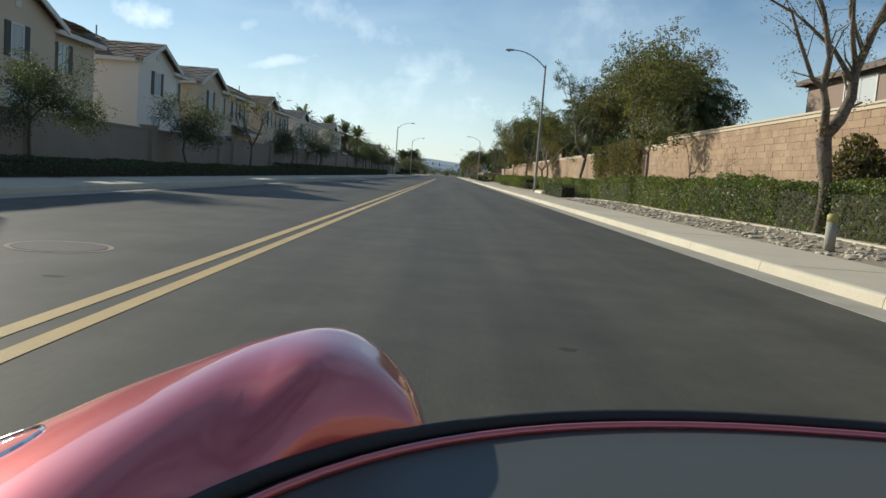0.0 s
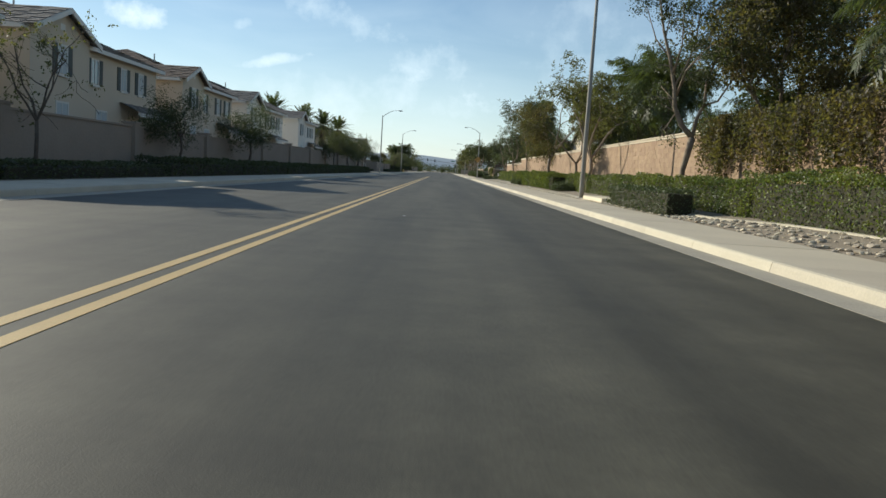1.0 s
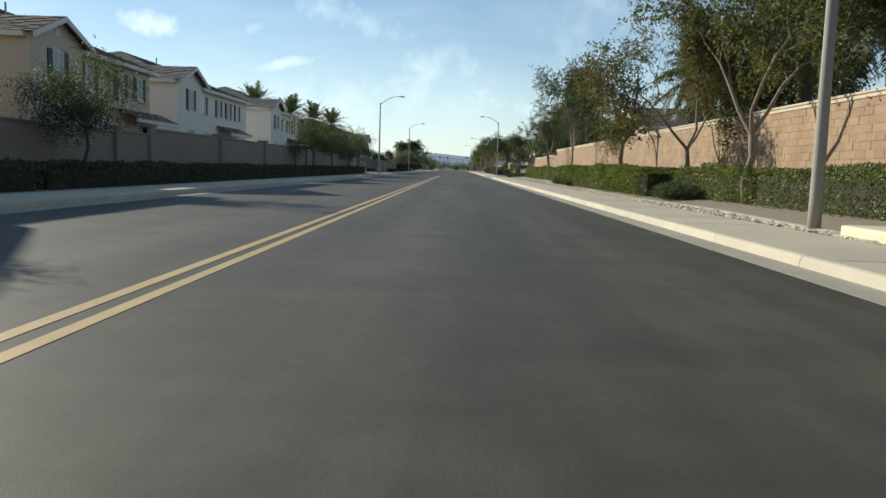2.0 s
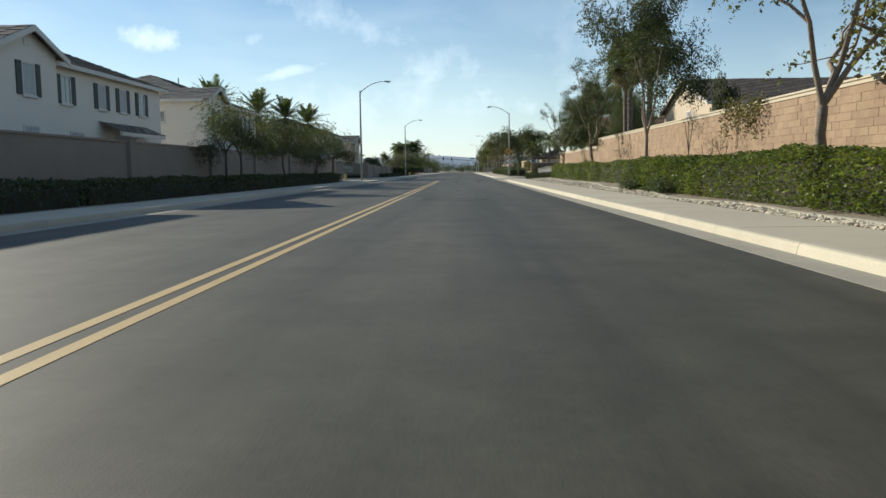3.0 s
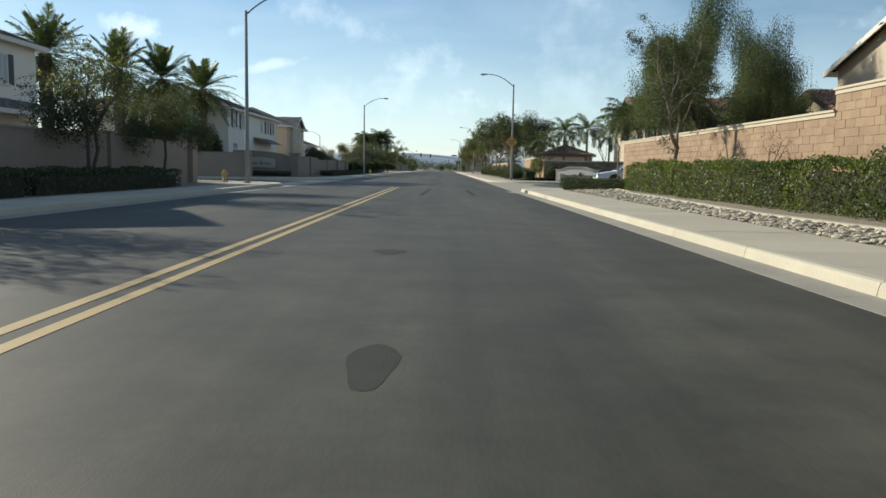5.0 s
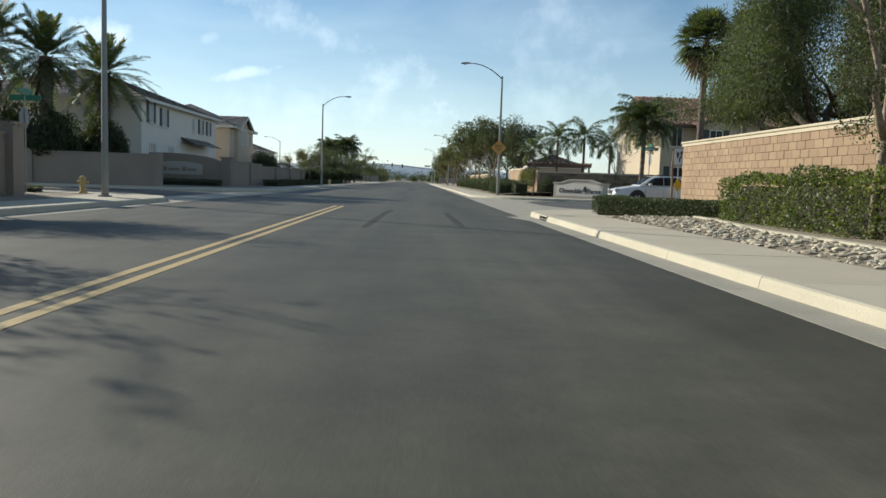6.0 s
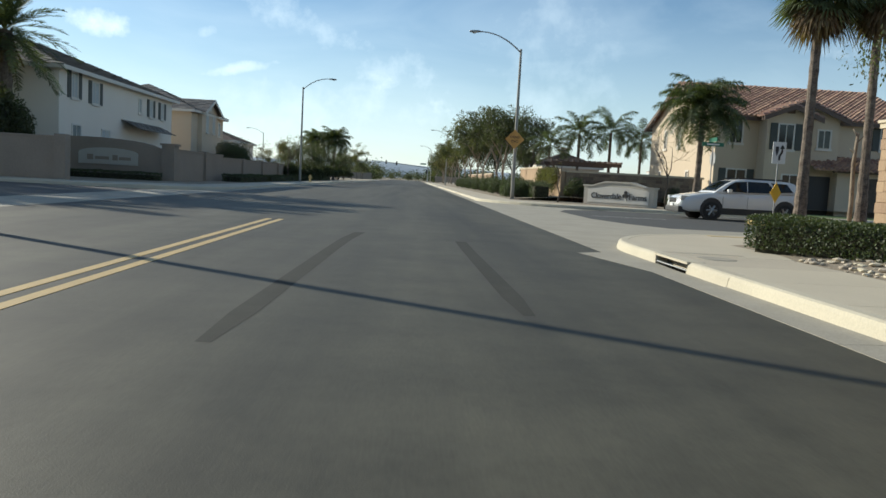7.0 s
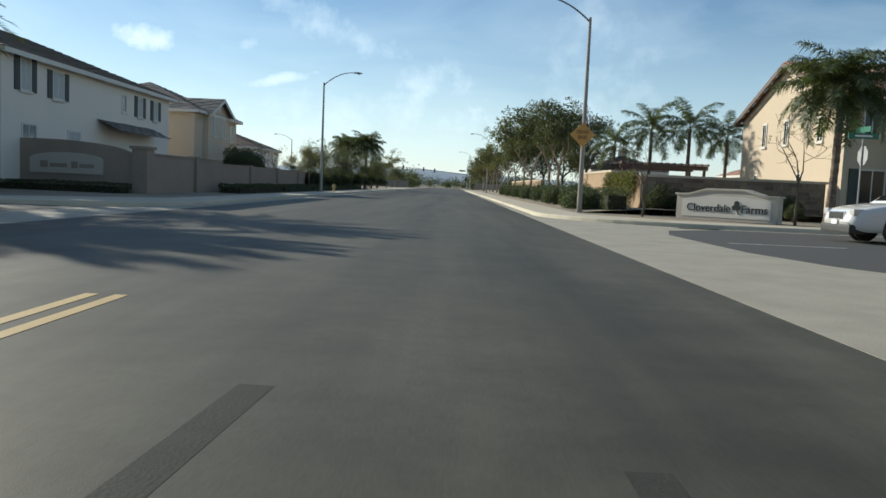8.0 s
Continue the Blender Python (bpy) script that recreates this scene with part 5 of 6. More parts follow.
for x, y, rz, s in ((-9.2, 257.0, 10, 1.12), (-12.2, 259.0, 70, 1.06), (14.3, 54.6, 20, 1.0), (13.6, 92.5, 30, .95), (14.4, 84.6, 80, 1.22), (14.6, 79.2, 160, 1.15), (14.6, 70.6, 160, .62), (15.0, 66.0, 60, .72)):
    place(queen, x, y, .14, rz, s)
fan = palm("fan_palm", 47, 8.0, .19, 54, 1.75, "tall fan palm with a slim ringed trunk and dry skirt", "fan")
fan.matrix_basis = pose(17.35, 166.75, .12, 0, 0, 0)
for x, y, rz, s in ((19.65, 166.7, 40, .9), (13.2, 128.9, 90, .98), (12.8, 125.7, 140, .95), (13.3, 123.3, 20, 1.0)):
    place(fan, x, y, .12 if y > 160 else .4, rz, s, sz=1.12 if y > 160 else None)
fan.scale = (1, 1, 1.1)

# ---- hedges ----
h_src = [hedge("hedge", 51 + i, 1.15, 7.6, 1.08, 620, .034, LEAF_HEDGE, "bushy green leafy hedge in front of the tan wall", bumpy=.17) for i in range(2)]
k = 0
y = 18.0
while y < 137:
    src = h_src[k % 2]
    hgt = 1.08 if y < 50 else (.92 if 52 < y < 90 else 1.0)
    wide = 79 < y < 101
    ob = place(src, (10.1 if wide else 10.75) + .08 * math.sin(y), y + 3.8, .26, 180 * (k % 3 == 1), 1.0, sz=hgt)
    ob.scale.x = 1.7 if wide else 1.0
    k += 1
    y += 7.5
h_src[0].matrix_basis, h_src[1].matrix_basis = pose(10.8, 14.2, .26), pose(10.8, 6.6, .26)
lowh = hedge("clipped_hedge", 61, .95, 7.4, .74, 420, .03, LEAF_BOX, "low dark clipped box hedge beside the sidewalk", bumpy=.05)
lowh.matrix_basis = pose(8.95, 60.6, .15)
lowc = hedge("clipped_hedge", 62, 1.3, 4.8, .50, 2400, .022, LEAF_BOX, "low clipped hedge at the end of the wall", bumpy=.08)
lowc.matrix_basis = pose(10.0, 149.0, .2, 0, 0, 30)
shrub = bush("shrub", 63, .95, 1.75, .72, 11000, .03, LEAF_BOX, "low spreading dark shrub on the rocks", lobe=1.7)
shrub.matrix_basis = pose(9.5, 103.6, .2)
shrub.scale = (1, 1, .72)
place(shrub, 9.4, 108.0, .2, 0, .9, sz=.7)
place(shrub, 9.6, 82.5, .2, 0, .8)
for x, y, s in ((9.4, 185.6, .8), (9.6, 189, 1.1), (9.4, 196, 1.0), (9.6, 204, 1.1), (9.5, 213, 1.0), (9.6, 222, 1.1), (9.5, 231, 1.0), (9.6, 242, 1.0)):
    place(shrub, x, y, .18, 90 if s < 1 else 0, s, "dark clipped shrub beside the far sidewalk", sz=s * 1.6)
lw = hedge("western_hedge", 64, 1.5, 11.0, .55, 200, .05, LEAF_DARK, "low dark hedge in the shade of the western wall", bumpy=.12)
lw.matrix_basis = pose(-8.9, 14, .12)
for i in range(1, 12):
    place(lw, -8.9, 14 + i * 11.4, .12, 0, 1.0, sz=.85 if i < 5 else 1.3)
for i in range(5):
    place(lw, -9.2, 196 + i * 11.4, .12, 0, .9)
vine = curtain("vine", 66, 11.5, .5, 3.35, 620, LEAF_AUTUMN, "brown-green vine spilling over the tan wall")
vine.matrix_basis = pose(11.82, 58.0, 0)
cube = hedge("clipped_shrub", 73, 1.15, 1.2, .95, 520, .03, LEAF_BOX, "dark boxy clipped shrub beside the lamp pole", bumpy=.1, cat="shrub")
cube.matrix_basis = pose(10.5, 184.1, .15)
place(cube, 10.3, 185.8, .15, 20, 1.1)
place(cube, 9.6, 187.2, .15, 50, .9)
vine = curtain("vine", 68, 6.4, .3, 2.0, 420, LEAF_OLIVE, "yellow-green vine climbing the tan stone wall")
vine.matrix_basis = pose(11.85, 188.6, 0)
vine = curtain("vine", 69, 3.0, 1.4, 3.2, 60, LEAF_AUTUMN, "thin dry vine over the wall")
vine.matrix_basis = pose(11.82, 103.5, 0)
vine = curtain("vine", 71, 3.4, 1.6, 3.2, 60, LEAF_OLIVE, "thin vine over the wall")
vine.matrix_basis = pose(11.82, 83.5, 0)

# rust-leaved shrub behind the hedge, and planting before the ledge-stone wall
rusty = bush("shrub", 83, .75, 1.1, 2.2, 5200, .045, LEAF_AUTUMN, "brown-leaved shrub rising behind the hedge")
rusty.matrix_basis = pose(11.2, 30.7, .3)
rusty.scale = (1, 1, 1.25)
sage = bush("shrub", 84, .8, .7, 1.5, 6000, .035, LEAF_DARK, "loose dark shrub against the ledge-stone wall")
sage.matrix_basis = pose(12.7, 184.5, .14)
for x, y, s in ((13.6, 184.7, .8), (16.9, 184.4, .7), (18.6, 184.3, .8), (17.6, 181.6, .55)):
    place(sage, x, y, .14, 40 * x, s)
# bare climbing shrubs against the wall
for i, (y, s) in enumerate(((38.5, .8), (51.5, .8), (104.8, .85), (106.6, .75), (121.5, .9), (134.2, .8))):
    place(bare, 11.45, y, .35, i * 50, s * .62, "bare twiggy shrub trained against the wall")

# ---- houses, west ----



def west_house(y, length, bay, wall, tile, label, style="flat", x=-17.2, eave=6.45):
    wins = [("+x", bay / 2, 5.15, .85, 1.3, True), ("+x", bay / 2, 2.5, 1.1, 1.1, False), ("+x", bay + 1.7, 5.1, .8, 1.25, True), ("+x", bay + 2.6, 2.5, 1.2, 1.0, False),
            ("-y", -3.0, 5.2, .6, .7, False), ("-y", -6.5, 5.0, .8, 1.0, False)]
    k = bay + 5.5
    while k < length - 1:
        wins.append(("+x", k, 5.1, .7, 1.2, True))
        k += 2.6
    h = house("house", (x, y, .1), 0, length, 12.0, eave, .40, wall, tile, label, bays=((0.0, bay, .5),), windows=wins, style=style)
    if length > 13:
        roof_plane("porch_roof", (1.3, bay + 5, 3.2), (1.3, bay + 11, 3.2), (0, bay + 11, 3.75), (0, bay + 5, 3.75), tile, h)
        part("porch_beam", boxes((1.15, 1.3, bay + 5, bay + 11, 3.0, 3.22)), TRIM, h)
    bm = bmesh.new()
    tube(bm, [(-3.5, length * .35, eave + 1.0), (-3.5, length * .35, eave + 2.1)], [.05, .05], 8)
    part("vent_pipe", bm, GALV, h)
    return h


west_house(27.5, 12.5, 5.0, STUCCO_TAN, TILE_BROWN, "two-storey tan stucco house in shade with a gabled bay")
west_house(43.8, 11.5, 6.4, STUCCO_TAN, TILE_BROWN, "two-storey tan stucco house with a brown tiled gable")
west_house(60.0, 8.6, 5.8, STUCCO_WHITE, TILE_BROWN, "two-storey white stucco house with green shutters")
west_house(71.0, 16.5, 5.8, STUCCO_TAN, TILE_GREY, "two-storey tan house with a grey tiled gable")
west_house(91.3, 14.5, 4.8, STUCCO_TAN, TILE_BROWN, "two-storey beige house with a tall narrow window")
west_house(109.4, 18.5, 4.9, STUCCO_WHITE, TILE_GREY, "two-storey pale grey stucco house with dark shutters")
west_house(135.8, 15.5, 4.5, STUCCO_WHITE, TILE_GREY, "two-storey pale house behind date palms", x=-17.3, eave=6.6)
house("house", (-16.5, 181.8, .1), 0, 19.6, 13.0, 6.15, .38, STUCCO_WHITE, TILE_GREY, "long two-storey white stucco house with dark shutters on the corner",
      windows=[("+x", 1.9, 5.15, .75, 1.35, True), ("+x", 4.8, 5.0, .95, 1.2, True), ("+x", 12.4, 4.95, .45, .9, False), ("+x", 14.7, 4.95, .6, 1.1, True), ("+x", 17.2, 4.95, .6, 1.1, True),
               ("+x", 2.2, 2.4, 1.1, 1.0, False), ("+x", 6.4, 2.4, 1.2, .9, False), ("-y", -3.0, 2.4, .9, .9, False)])
h = bpy.data.objects["house.007"] if "house.007" in bpy.data.objects else None
roof_plane("porch_roof", (1.3, 9.0, 3.15), (1.3, 16.6, 3.15), (0, 16.6, 3.75), (0, 9.0, 3.75), TILE_GREY, h)
house("house", (-16.2, 205.8, .1), 0, 11.0, 11.0, 5.9, .42, STUCCO_TAN, TILE_GREY, "two-storey tan house with a small gable past the corner",
      bays=((2.0, 7.2, .4),), windows=[("+x", 3.6, 4.8, .7, 1.4, False), ("+x", 5.8, 4.8, .6, 1.4, False), ("+x", 9.4, 4.6, .6, 1.2, False)])
house("house", (-20.0, 238, .1), 0, 12.0, 11.0, 4.6, .38, STUCCO_WHITE, TILE_BROWN, "low far house with a hipped tile roof", windows=[("+x", 4, 2.6, 1.2, 1.1, False)])

# ---- houses, east ----
house("house", (20.1, 53.4, .4), 180, 15.0, 12.0, 6.75, .36, STUCCO_BROWN, TILE_GREY, "brown two-storey house with a hipped tile roof above the wall",
      windows=[("+x", 5.1, 5.55, 2.6, 1.3, False), ("+x", 11, 5.0, 1.4, 1.2, False)], trim=DARK_TRIM)
house("house", (23.8, 69.0, .4), 180, 12.0, 9.0, 5.5, .30, STUCCO_BROWN, TILE_RED, "low house wing with a red tiled roof", windows=[("+x", 5, 2.3, 1.2, 1.1, False)])
house("house", (21.1, 136.6, .4), -90, 22.0, 13.6, 5.65, .335, STUCCO_CREAM, TILE_BROWN, "cream stucco house with a sunlit gable end", ends="gable",
      windows=[("-y", -5.6, 5.0, .38, .42, False), ("-y", -6.1, 5.0, .38, .42, False)], trim=TRIM)
house("house", (22.5, 152.4, .4), -90, 10.0, 6.0, 3.9, .42, STUCCO_CREAM, TILE_RED, "low cream house wing with a red tile roof", ends="gable", style="barrel", trim=DARK_TRIM)
house("house", (20.0, 106.0, .4), 180, 12.0, 10.0, 3.3, .42, STUCCO_CREAM, TILE_BROWN, "low cream house behind the garden trees", ends="gable", windows=[("+x", 5, 2.3, 1.2, 1.1, False)])
# last stretch of hedge before the clipped one
place(h_src[0], 10.8, 142.0, .26, 0, 1.0, sz=1.0)

# ---- cream house at the junction, front towards the side street ----
hr = house("house", (21.0, 184.6, .14), -90, 12.4, 12.6, 5.75, .40, STUCCO_CREAM, TILE_RED, "cream stucco two-storey house with a red barrel-tile roof and dark shutters",
           ends="gable", style="barrel", trim=DARK_TRIM, bays=((2.7, 7.2, .6), (2.62, 5.3, 1.05)), dark=True,
           windows=[("+x", 3.75, 4.5, .85, 1.4, True), ("+x", 1.2, 4.75, .7, 1.3, False), ("+x", 6.3, 4.5, .7, 1.0, False), ("+x", 1.4, 1.6, 1.1, 1.7, True), ("+x", 4.2, 1.5, .9, 1.5, False), ("+x", 10.6, 4.7, .9, 1.2, True),
                    ("-y", -6.3, 4.6, .45, 1.2, False), ("-y", -9.2, 4.6, .45, 1.2, False), ("-y", -4.4, 1.9, .4, .8, False), ("-y", -10.0, 1.9, .4, .8, False), ("-y", -2.4, 4.5, .5, 1.1, False)])
roof_plane("porch_roof", (1.8, 5.35, 2.6), (1.8, 10.4, 2.6), (.0, 10.4, 3.35), (.0, 5.35, 3.35), TILE_RED, hr, "barrel")
# solid black box in place of a hollow porch; shade as colour
part("entry_recess", boxes((.02, .63, 5.5, 6.9, 0, 2.3)), BLACK, hr, "black box painting the shade of the entry porch")
wing = house("garage", (28.0, 183.4, .14), -90, 9.0, 8.0, 2.9, .40, STUCCO_TAN, TILE_RED, "tan garage wing with a red tile roof and dark door", ends="gable", style="barrel", trim=DARK_TRIM, category="garage")
part("garage_door", boxes((0, .05, 1.5, 6.5, 0, 2.3)), BARK_DARK, wing, "dark brown garage door")
# far roofs behind the entrance wall
house("house", (17.6, 236.0, .3), 180, 8.0, 7.0, 3.2, .40, STUCCO_TAN, TILE_BROWN, "low house with a brown barrel-tile roof", style="barrel")
house("house", (32.0, 232.0, .3), 180, 13.0, 11.0, 3.2, .40, STUCCO_CREAM, TILE_RED, "far low house with a dull red tile roof")
bm = boxes((-.4, .4, -.4, .4, 0, 1.7), (-.48, .48, -.48, .48, 1.7, 1.84))
chim = thing("chimney", (21.2, 232.0, 3.9), "small cream stucco chimney on the far roof", "chimney")
part("stack", bm, STUCCO_CREAM, chim)

# ---- entrance sign, east ----
sign = thing("entrance_sign", (13.92, 179.55, .13), "pale cast-stone neighbourhood sign with dark lettering", "sign", rz=-46)
W = 4.25
prof = [(-W / 2, 0), (W / 2, 0), (W / 2, 1.02), (W * .36, 1.02), (W * .18, 1.24), (-W * .18, 1.24), (-W * .36, 1.02), (-W / 2, 1.02)]
bm = bmesh.new()
prism(bm, prof, 0, .42, "y")
part("sign_block", bm, SIGN_STONE, sign)
bm = bmesh.new()
prism(bm, [(x * 1.03, 1.0 + (z - 1.02) + .0) for x, z in prof[2:]] + [(x * 1.03, 1.08 + (z - 1.02)) for x, z in prof[:1:-1]], -.05, .47, "y")
part("coping", bm, SIGN_STONE, sign)
bm = bmesh.new()
ip = [(-W * .44, .14), (W * .44, .14), (W * .44, .84), (W * .16, 1.0), (-W * .16, 1.0), (-W * .44, .84)]
prism(bm, ip, -.02, .0, "y")
part("sign_face", bm, mat("sign_face", (0.68, 0.65, 0.58), (0.60, 0.57, 0.51), rough=.9, scale=2, bump=.2), sign)
part("plinth", boxes((-W / 2 - .2, W / 2 + .2, -.12, .55, -.1, .02)), STONE, sign)


def lettering(name, text, size, material, parent, m, depth=.02, align="CENTER"):
    cu = bpy.data.curves.new(name, "FONT")
    cu.body, cu.size, cu.extrude, cu.align_x, cu.align_y = text, size, depth, align, "CENTER"
    tmp = new(name + "_curve", cu)
    me = bpy.data.meshes.new_from_object(tmp.evaluated_get(bpy.context.evaluated_depsgraph_get()))
    bpy.data.objects.remove(tmp)
    me.materials.clear()
    me.materials.append(material)
    ob = new(name, me)
    ob.parent = parent
    ob.matrix_basis = m
    return ob


lettering("lettering", "Cloverdale", .44, BLACK, sign, pose(-.69, -.03, .50, 90, 0, 0) @ Matrix.Diagonal((.98, 1, 1, 1)))
lettering("lettering", "Farms", .44, BLACK, sign, pose(1.23, -.03, .50, 90, 0, 0))
bm = bmesh.new()
for a in (90, 210, 330):
    cx, cz = .50 + .10 * math.cos(radians(a)), .62 + .11 * math.sin(radians(a))
    tube(bm, [(cx, -.05, cz), (cx, -.02, cz)], [.10, .10], 14)
tube(bm, [(.50, -.035, .6), (.54, -.035, .42), (.60, -.035, .30)], [.025, .022, .015], 6)
part("clover_emblem", bm, BLACK, sign, "dark three-leaved emblem")
# stone facing on the entrance wall
rng = np.random.default_rng(9)
vs, fs = [], []
for r in range(9):
    x = WALL_X + .27 + rng.uniform(0, .1)
    while x < 20.4:
        w = rng.uniform(.25, .6)
        x1 = min(x + w, 20.58)
        z0, z1, d = .1 + r * .2, .1 + r * .2 + .185, rng.uniform(.03, .07)
        k = len(vs)
        vs += [(a, b, c) for c in (z0, z1) for b in (185.2 - d, 185.21) for a in (x, x1 - .015)]
        fs += [tuple(k + i for i in f) for f in ((4, 5, 7, 6), (0, 1, 5, 4), (0, 4, 6, 2), (1, 3, 7, 5), (0, 2, 3, 1))]
        x = x1
raw("stone_facing", vs, fs, STONE, wall_f, "rough brown ledge-stone facing")["kind"] = "stuff"
rail = thing("patio_cover", (15.5, 196.0, .4), "dark timber patio cover behind the entrance wall", "patio cover")
for sy in (-1.5, 1.35):
    part("beam", boxes((-2.6, 2.6, sy, sy + .15, 2.2, 2.45)), DARK_TRIM, rail)
for i in range(14):
    part("slat", boxes((-2.6 + i * .39, -2.5 + i * .39, -1.8, 1.8, 2.45, 2.58)), DARK_TRIM, rail)
for sx in (-2.4, 2.4):
    for sy in (-1.42, 1.42):
        part("post", boxes((sx - .07, sx + .07, sy - .07, sy + .07, -.1, 2.2)), DARK_TRIM, rail)

# ---- entrance sign, west ----
wsign = thing("entrance_wall_sign", (-15.6, 183.2, .1), "shaded brown block sign wall with a pale arched panel", "sign", rz=-4)
bm = bmesh.new()
prism(bm, [(-4.6, 0), (4.4, 0), (4.4, 1.75)] + [(4.2 * math.cos(a) * 1.0, 1.75 + .55 * math.sin(a)) for a in [math.pi * i / 14 for i in range(1, 14)]] + [(-4.6, 1.75)], 0, .35, "y")
part("sign_wall", bm, GREY_BLOCK, wsign)
bm = bmesh.new()
prism(bm, [(-.4, .78), (3.0, .78), (3.0, 1.42)] + [(1.3 + 1.7 * math.cos(a), 1.42 + .3 * math.sin(a)) for a in [math.pi * i / 12 for i in range(1, 12)]] + [(-.4, 1.42)], -.06, .0, "y")
part("sign_panel", bm, SIGN_STONE, wsign, "pale cast-stone panel")
for b in ((.1, .45, 1.02, 1.32), (.55, 1.35, 1.05, 1.22), (1.55, 1.85, 1.02, 1.32), (1.92, 2.6, 1.05, 1.22)):
    part("script_bar", boxes((b[0], b[1], -.075, -.06, b[2], b[3])), GREY_BLOCK, wsign)
part("pier", boxes((4.4, 5.1, -.15, .55, 0, 2.0), (4.32, 5.18, -.23, .63, 2.0, 2.12)), GREY_BLOCK, wsign)
place(lw, -15.5, 181.9, .1, 90, .8)
place(lw, -13.6, 156.0, .1, 90, .45)

# ---- signs ----


def post_sign(name, x, y, z0, h, label, category="sign"):
    root = thing(name, (x, y, z0), label, category)
    bm = bmesh.new()
    tube(bm, [(0, 0, -.1), (0, 0, h)], [.028, .028], 8)
    part("post", bm, GALV, root)
    return root


keep = post_sign("median_sign", 16.35, 166.75, .13, 2.95, "white sign with a curved black arrow over a yellow diamond")
part("sign_plate", boxes((-.25, .25, -.05, -.03, 2.15, 2.95), bevel=.004), SIGN_WHITE, keep)
bm = bmesh.new()
prism(bm, [(-.15, 2.78), (-.03, 2.78), (-.03, 2.62), (-.09, 2.42), (-.15, 2.62)], -.062, -.05, "y")
prism(bm, [(-.02, 2.28), (.05, 2.28), (.05, 2.42), (.13, 2.56), (.13, 2.70), (.19, 2.70), (.10, 2.86), (.01, 2.70), (.07, 2.70), (.07, 2.60), (-.02, 2.44)], -.066, -.051, "y")
part("arrow", bm, BLACK, keep, "black arrow passing a traffic island")
bm = bmesh.new()
prism(bm, [(0, .70), (.21, 1.08), (0, 1.46), (-.21, 1.08)], -.05, -.03, "y")
part("diamond_marker", bm, SIGN_YELLOW, keep, "plain yellow diamond marker")

dead = thing("dead_end_sign", (8.62, 182.82, 3.0), "faded amber diamond sign strapped to the lamp pole", "sign")
bm = bmesh.new()
prism(bm, [(0, 0), (.55, .55), (0, 1.1), (-.55, .55)], -.09, -.07, "y")
part("sign_plate", bm, SIGN_FADED, dead)
lettering("lettering", "DEAD", .21, BLACK, dead, pose(0, -.095, .67, 90, 0, 0), .004)
lettering("lettering", "END", .21, BLACK, dead, pose(0, -.095, .43, 90, 0, 0), .004)
part("bracket", boxes((-.03, .03, -.07, .06, .3, .8)), GALV, dead)

street = post_sign("street_name_sign", 18.0, 177.3, .13, 3.5, "green street name plates over a stop sign seen from behind")
part("name_plate", boxes((-.55, .55, -.02, .02, 3.32, 3.52)), SIGN_GREEN, street)
part("name_plate", boxes((-.02, .02, -.5, .5, 3.55, 3.75)), SIGN_GREEN, street)
part("name_bar", boxes((-.32, .32, -.032, -.02, 3.39, 3.45)), SIGN_WHITE, street)
bm = bmesh.new()
prism(bm, [(.38 * math.cos(radians(22.5 + 45 * i)), 2.7 + .38 * math.sin(radians(22.5 + 45 * i))) for i in range(8)], .03, .045, "x")
part("stop_plate", bm, GALV, street, "back of an octagonal sign plate")
hyd = thing("post_marker", (8.76, 26.80, .28), "grey-green plastic marker post with a faded yellow cap", "marker post")
bm = bmesh.new()
tube(bm, [(0, 0, -.1), (0, 0, .40)], [.09, .09], 14)
part("post", bm, CONC_POLE, hyd, smooth=True)
bm = bmesh.new()
tube(bm, [(0, 0, .40), (0, 0, .51), (0, 0, .54)], [.093, .09, .06], 14)
part("cap", bm, POST_CAP, hyd, "faded olive-yellow cap", smooth=True)
slab = thing("rock_slab", (8.95, 67.2, .14), "flat pale rock beside the lamp", "rock")
part("stone", boxes((-.5, .5, -2.0, 2.0, -.05, .2), bevel=.08), ROCK, slab)
copy_thing(street, pose(-11.4, 155.6, .1, 0, 0, 180))
for x, y in ((17.2, 176.9), (-7.0, 214), (-9.5, 155.9)):
    fh = thing("fire_hydrant", (x, y, .13), "small pale yellow fire hydrant", "hydrant")
    bm = bmesh.new()
    tube(bm, [(0, 0, -.05), (0, 0, .08), (0, 0, .10), (0, 0, .5), (0, 0, .58), (0, 0, .66)], [.15, .15, .10, .10, .12, .04], 12)
    part("barrel", bm, KERB_YELLOW, fh, smooth=True)
    bm = bmesh.new()
    tube(bm, [(-.2, 0, .42), (.2, 0, .42)], [.055, .055], 10)
    part("outlet", bm, KERB_YELLOW, fh)

stake = thing("young_tree", (11.75, 153.9, .2), "bare young tree trunk with cut stubs behind the clipped hedge", "tree")
bm = bmesh.new()
tube(bm, [(0, 0, -.1), (.02, .01, .8), (-.02, 0, 1.6), (.03, .02, 2.2)], [.05, .045, .04, .03], 8)
for z_, dx, dy in ((1.5, .12, .04), (1.75, -.1, .05), (2.0, .1, -.06), (2.15, -.05, .08)):
    tube(bm, [(0, 0, z_), (dx, dy, z_ + .14)], [.018, .008], 5)
part("trunk", bm, BARK_PALE, stake, smooth=True)

# ---- median in the side street ----
bm = bmesh.new()
outline = [(60, 167.6), (16.4, 167.6)] + arc(16.4, 166.7, .9, 90, 270, 10) + [(60, 165.8)]
prism(bm, outline, -.1, .14, "z")
med = tagged(part("median_island", bm, RED_TOP), "raised traffic island paved in red with a yellow nose", "traffic island", kind="structure")
bm = bmesh.new()
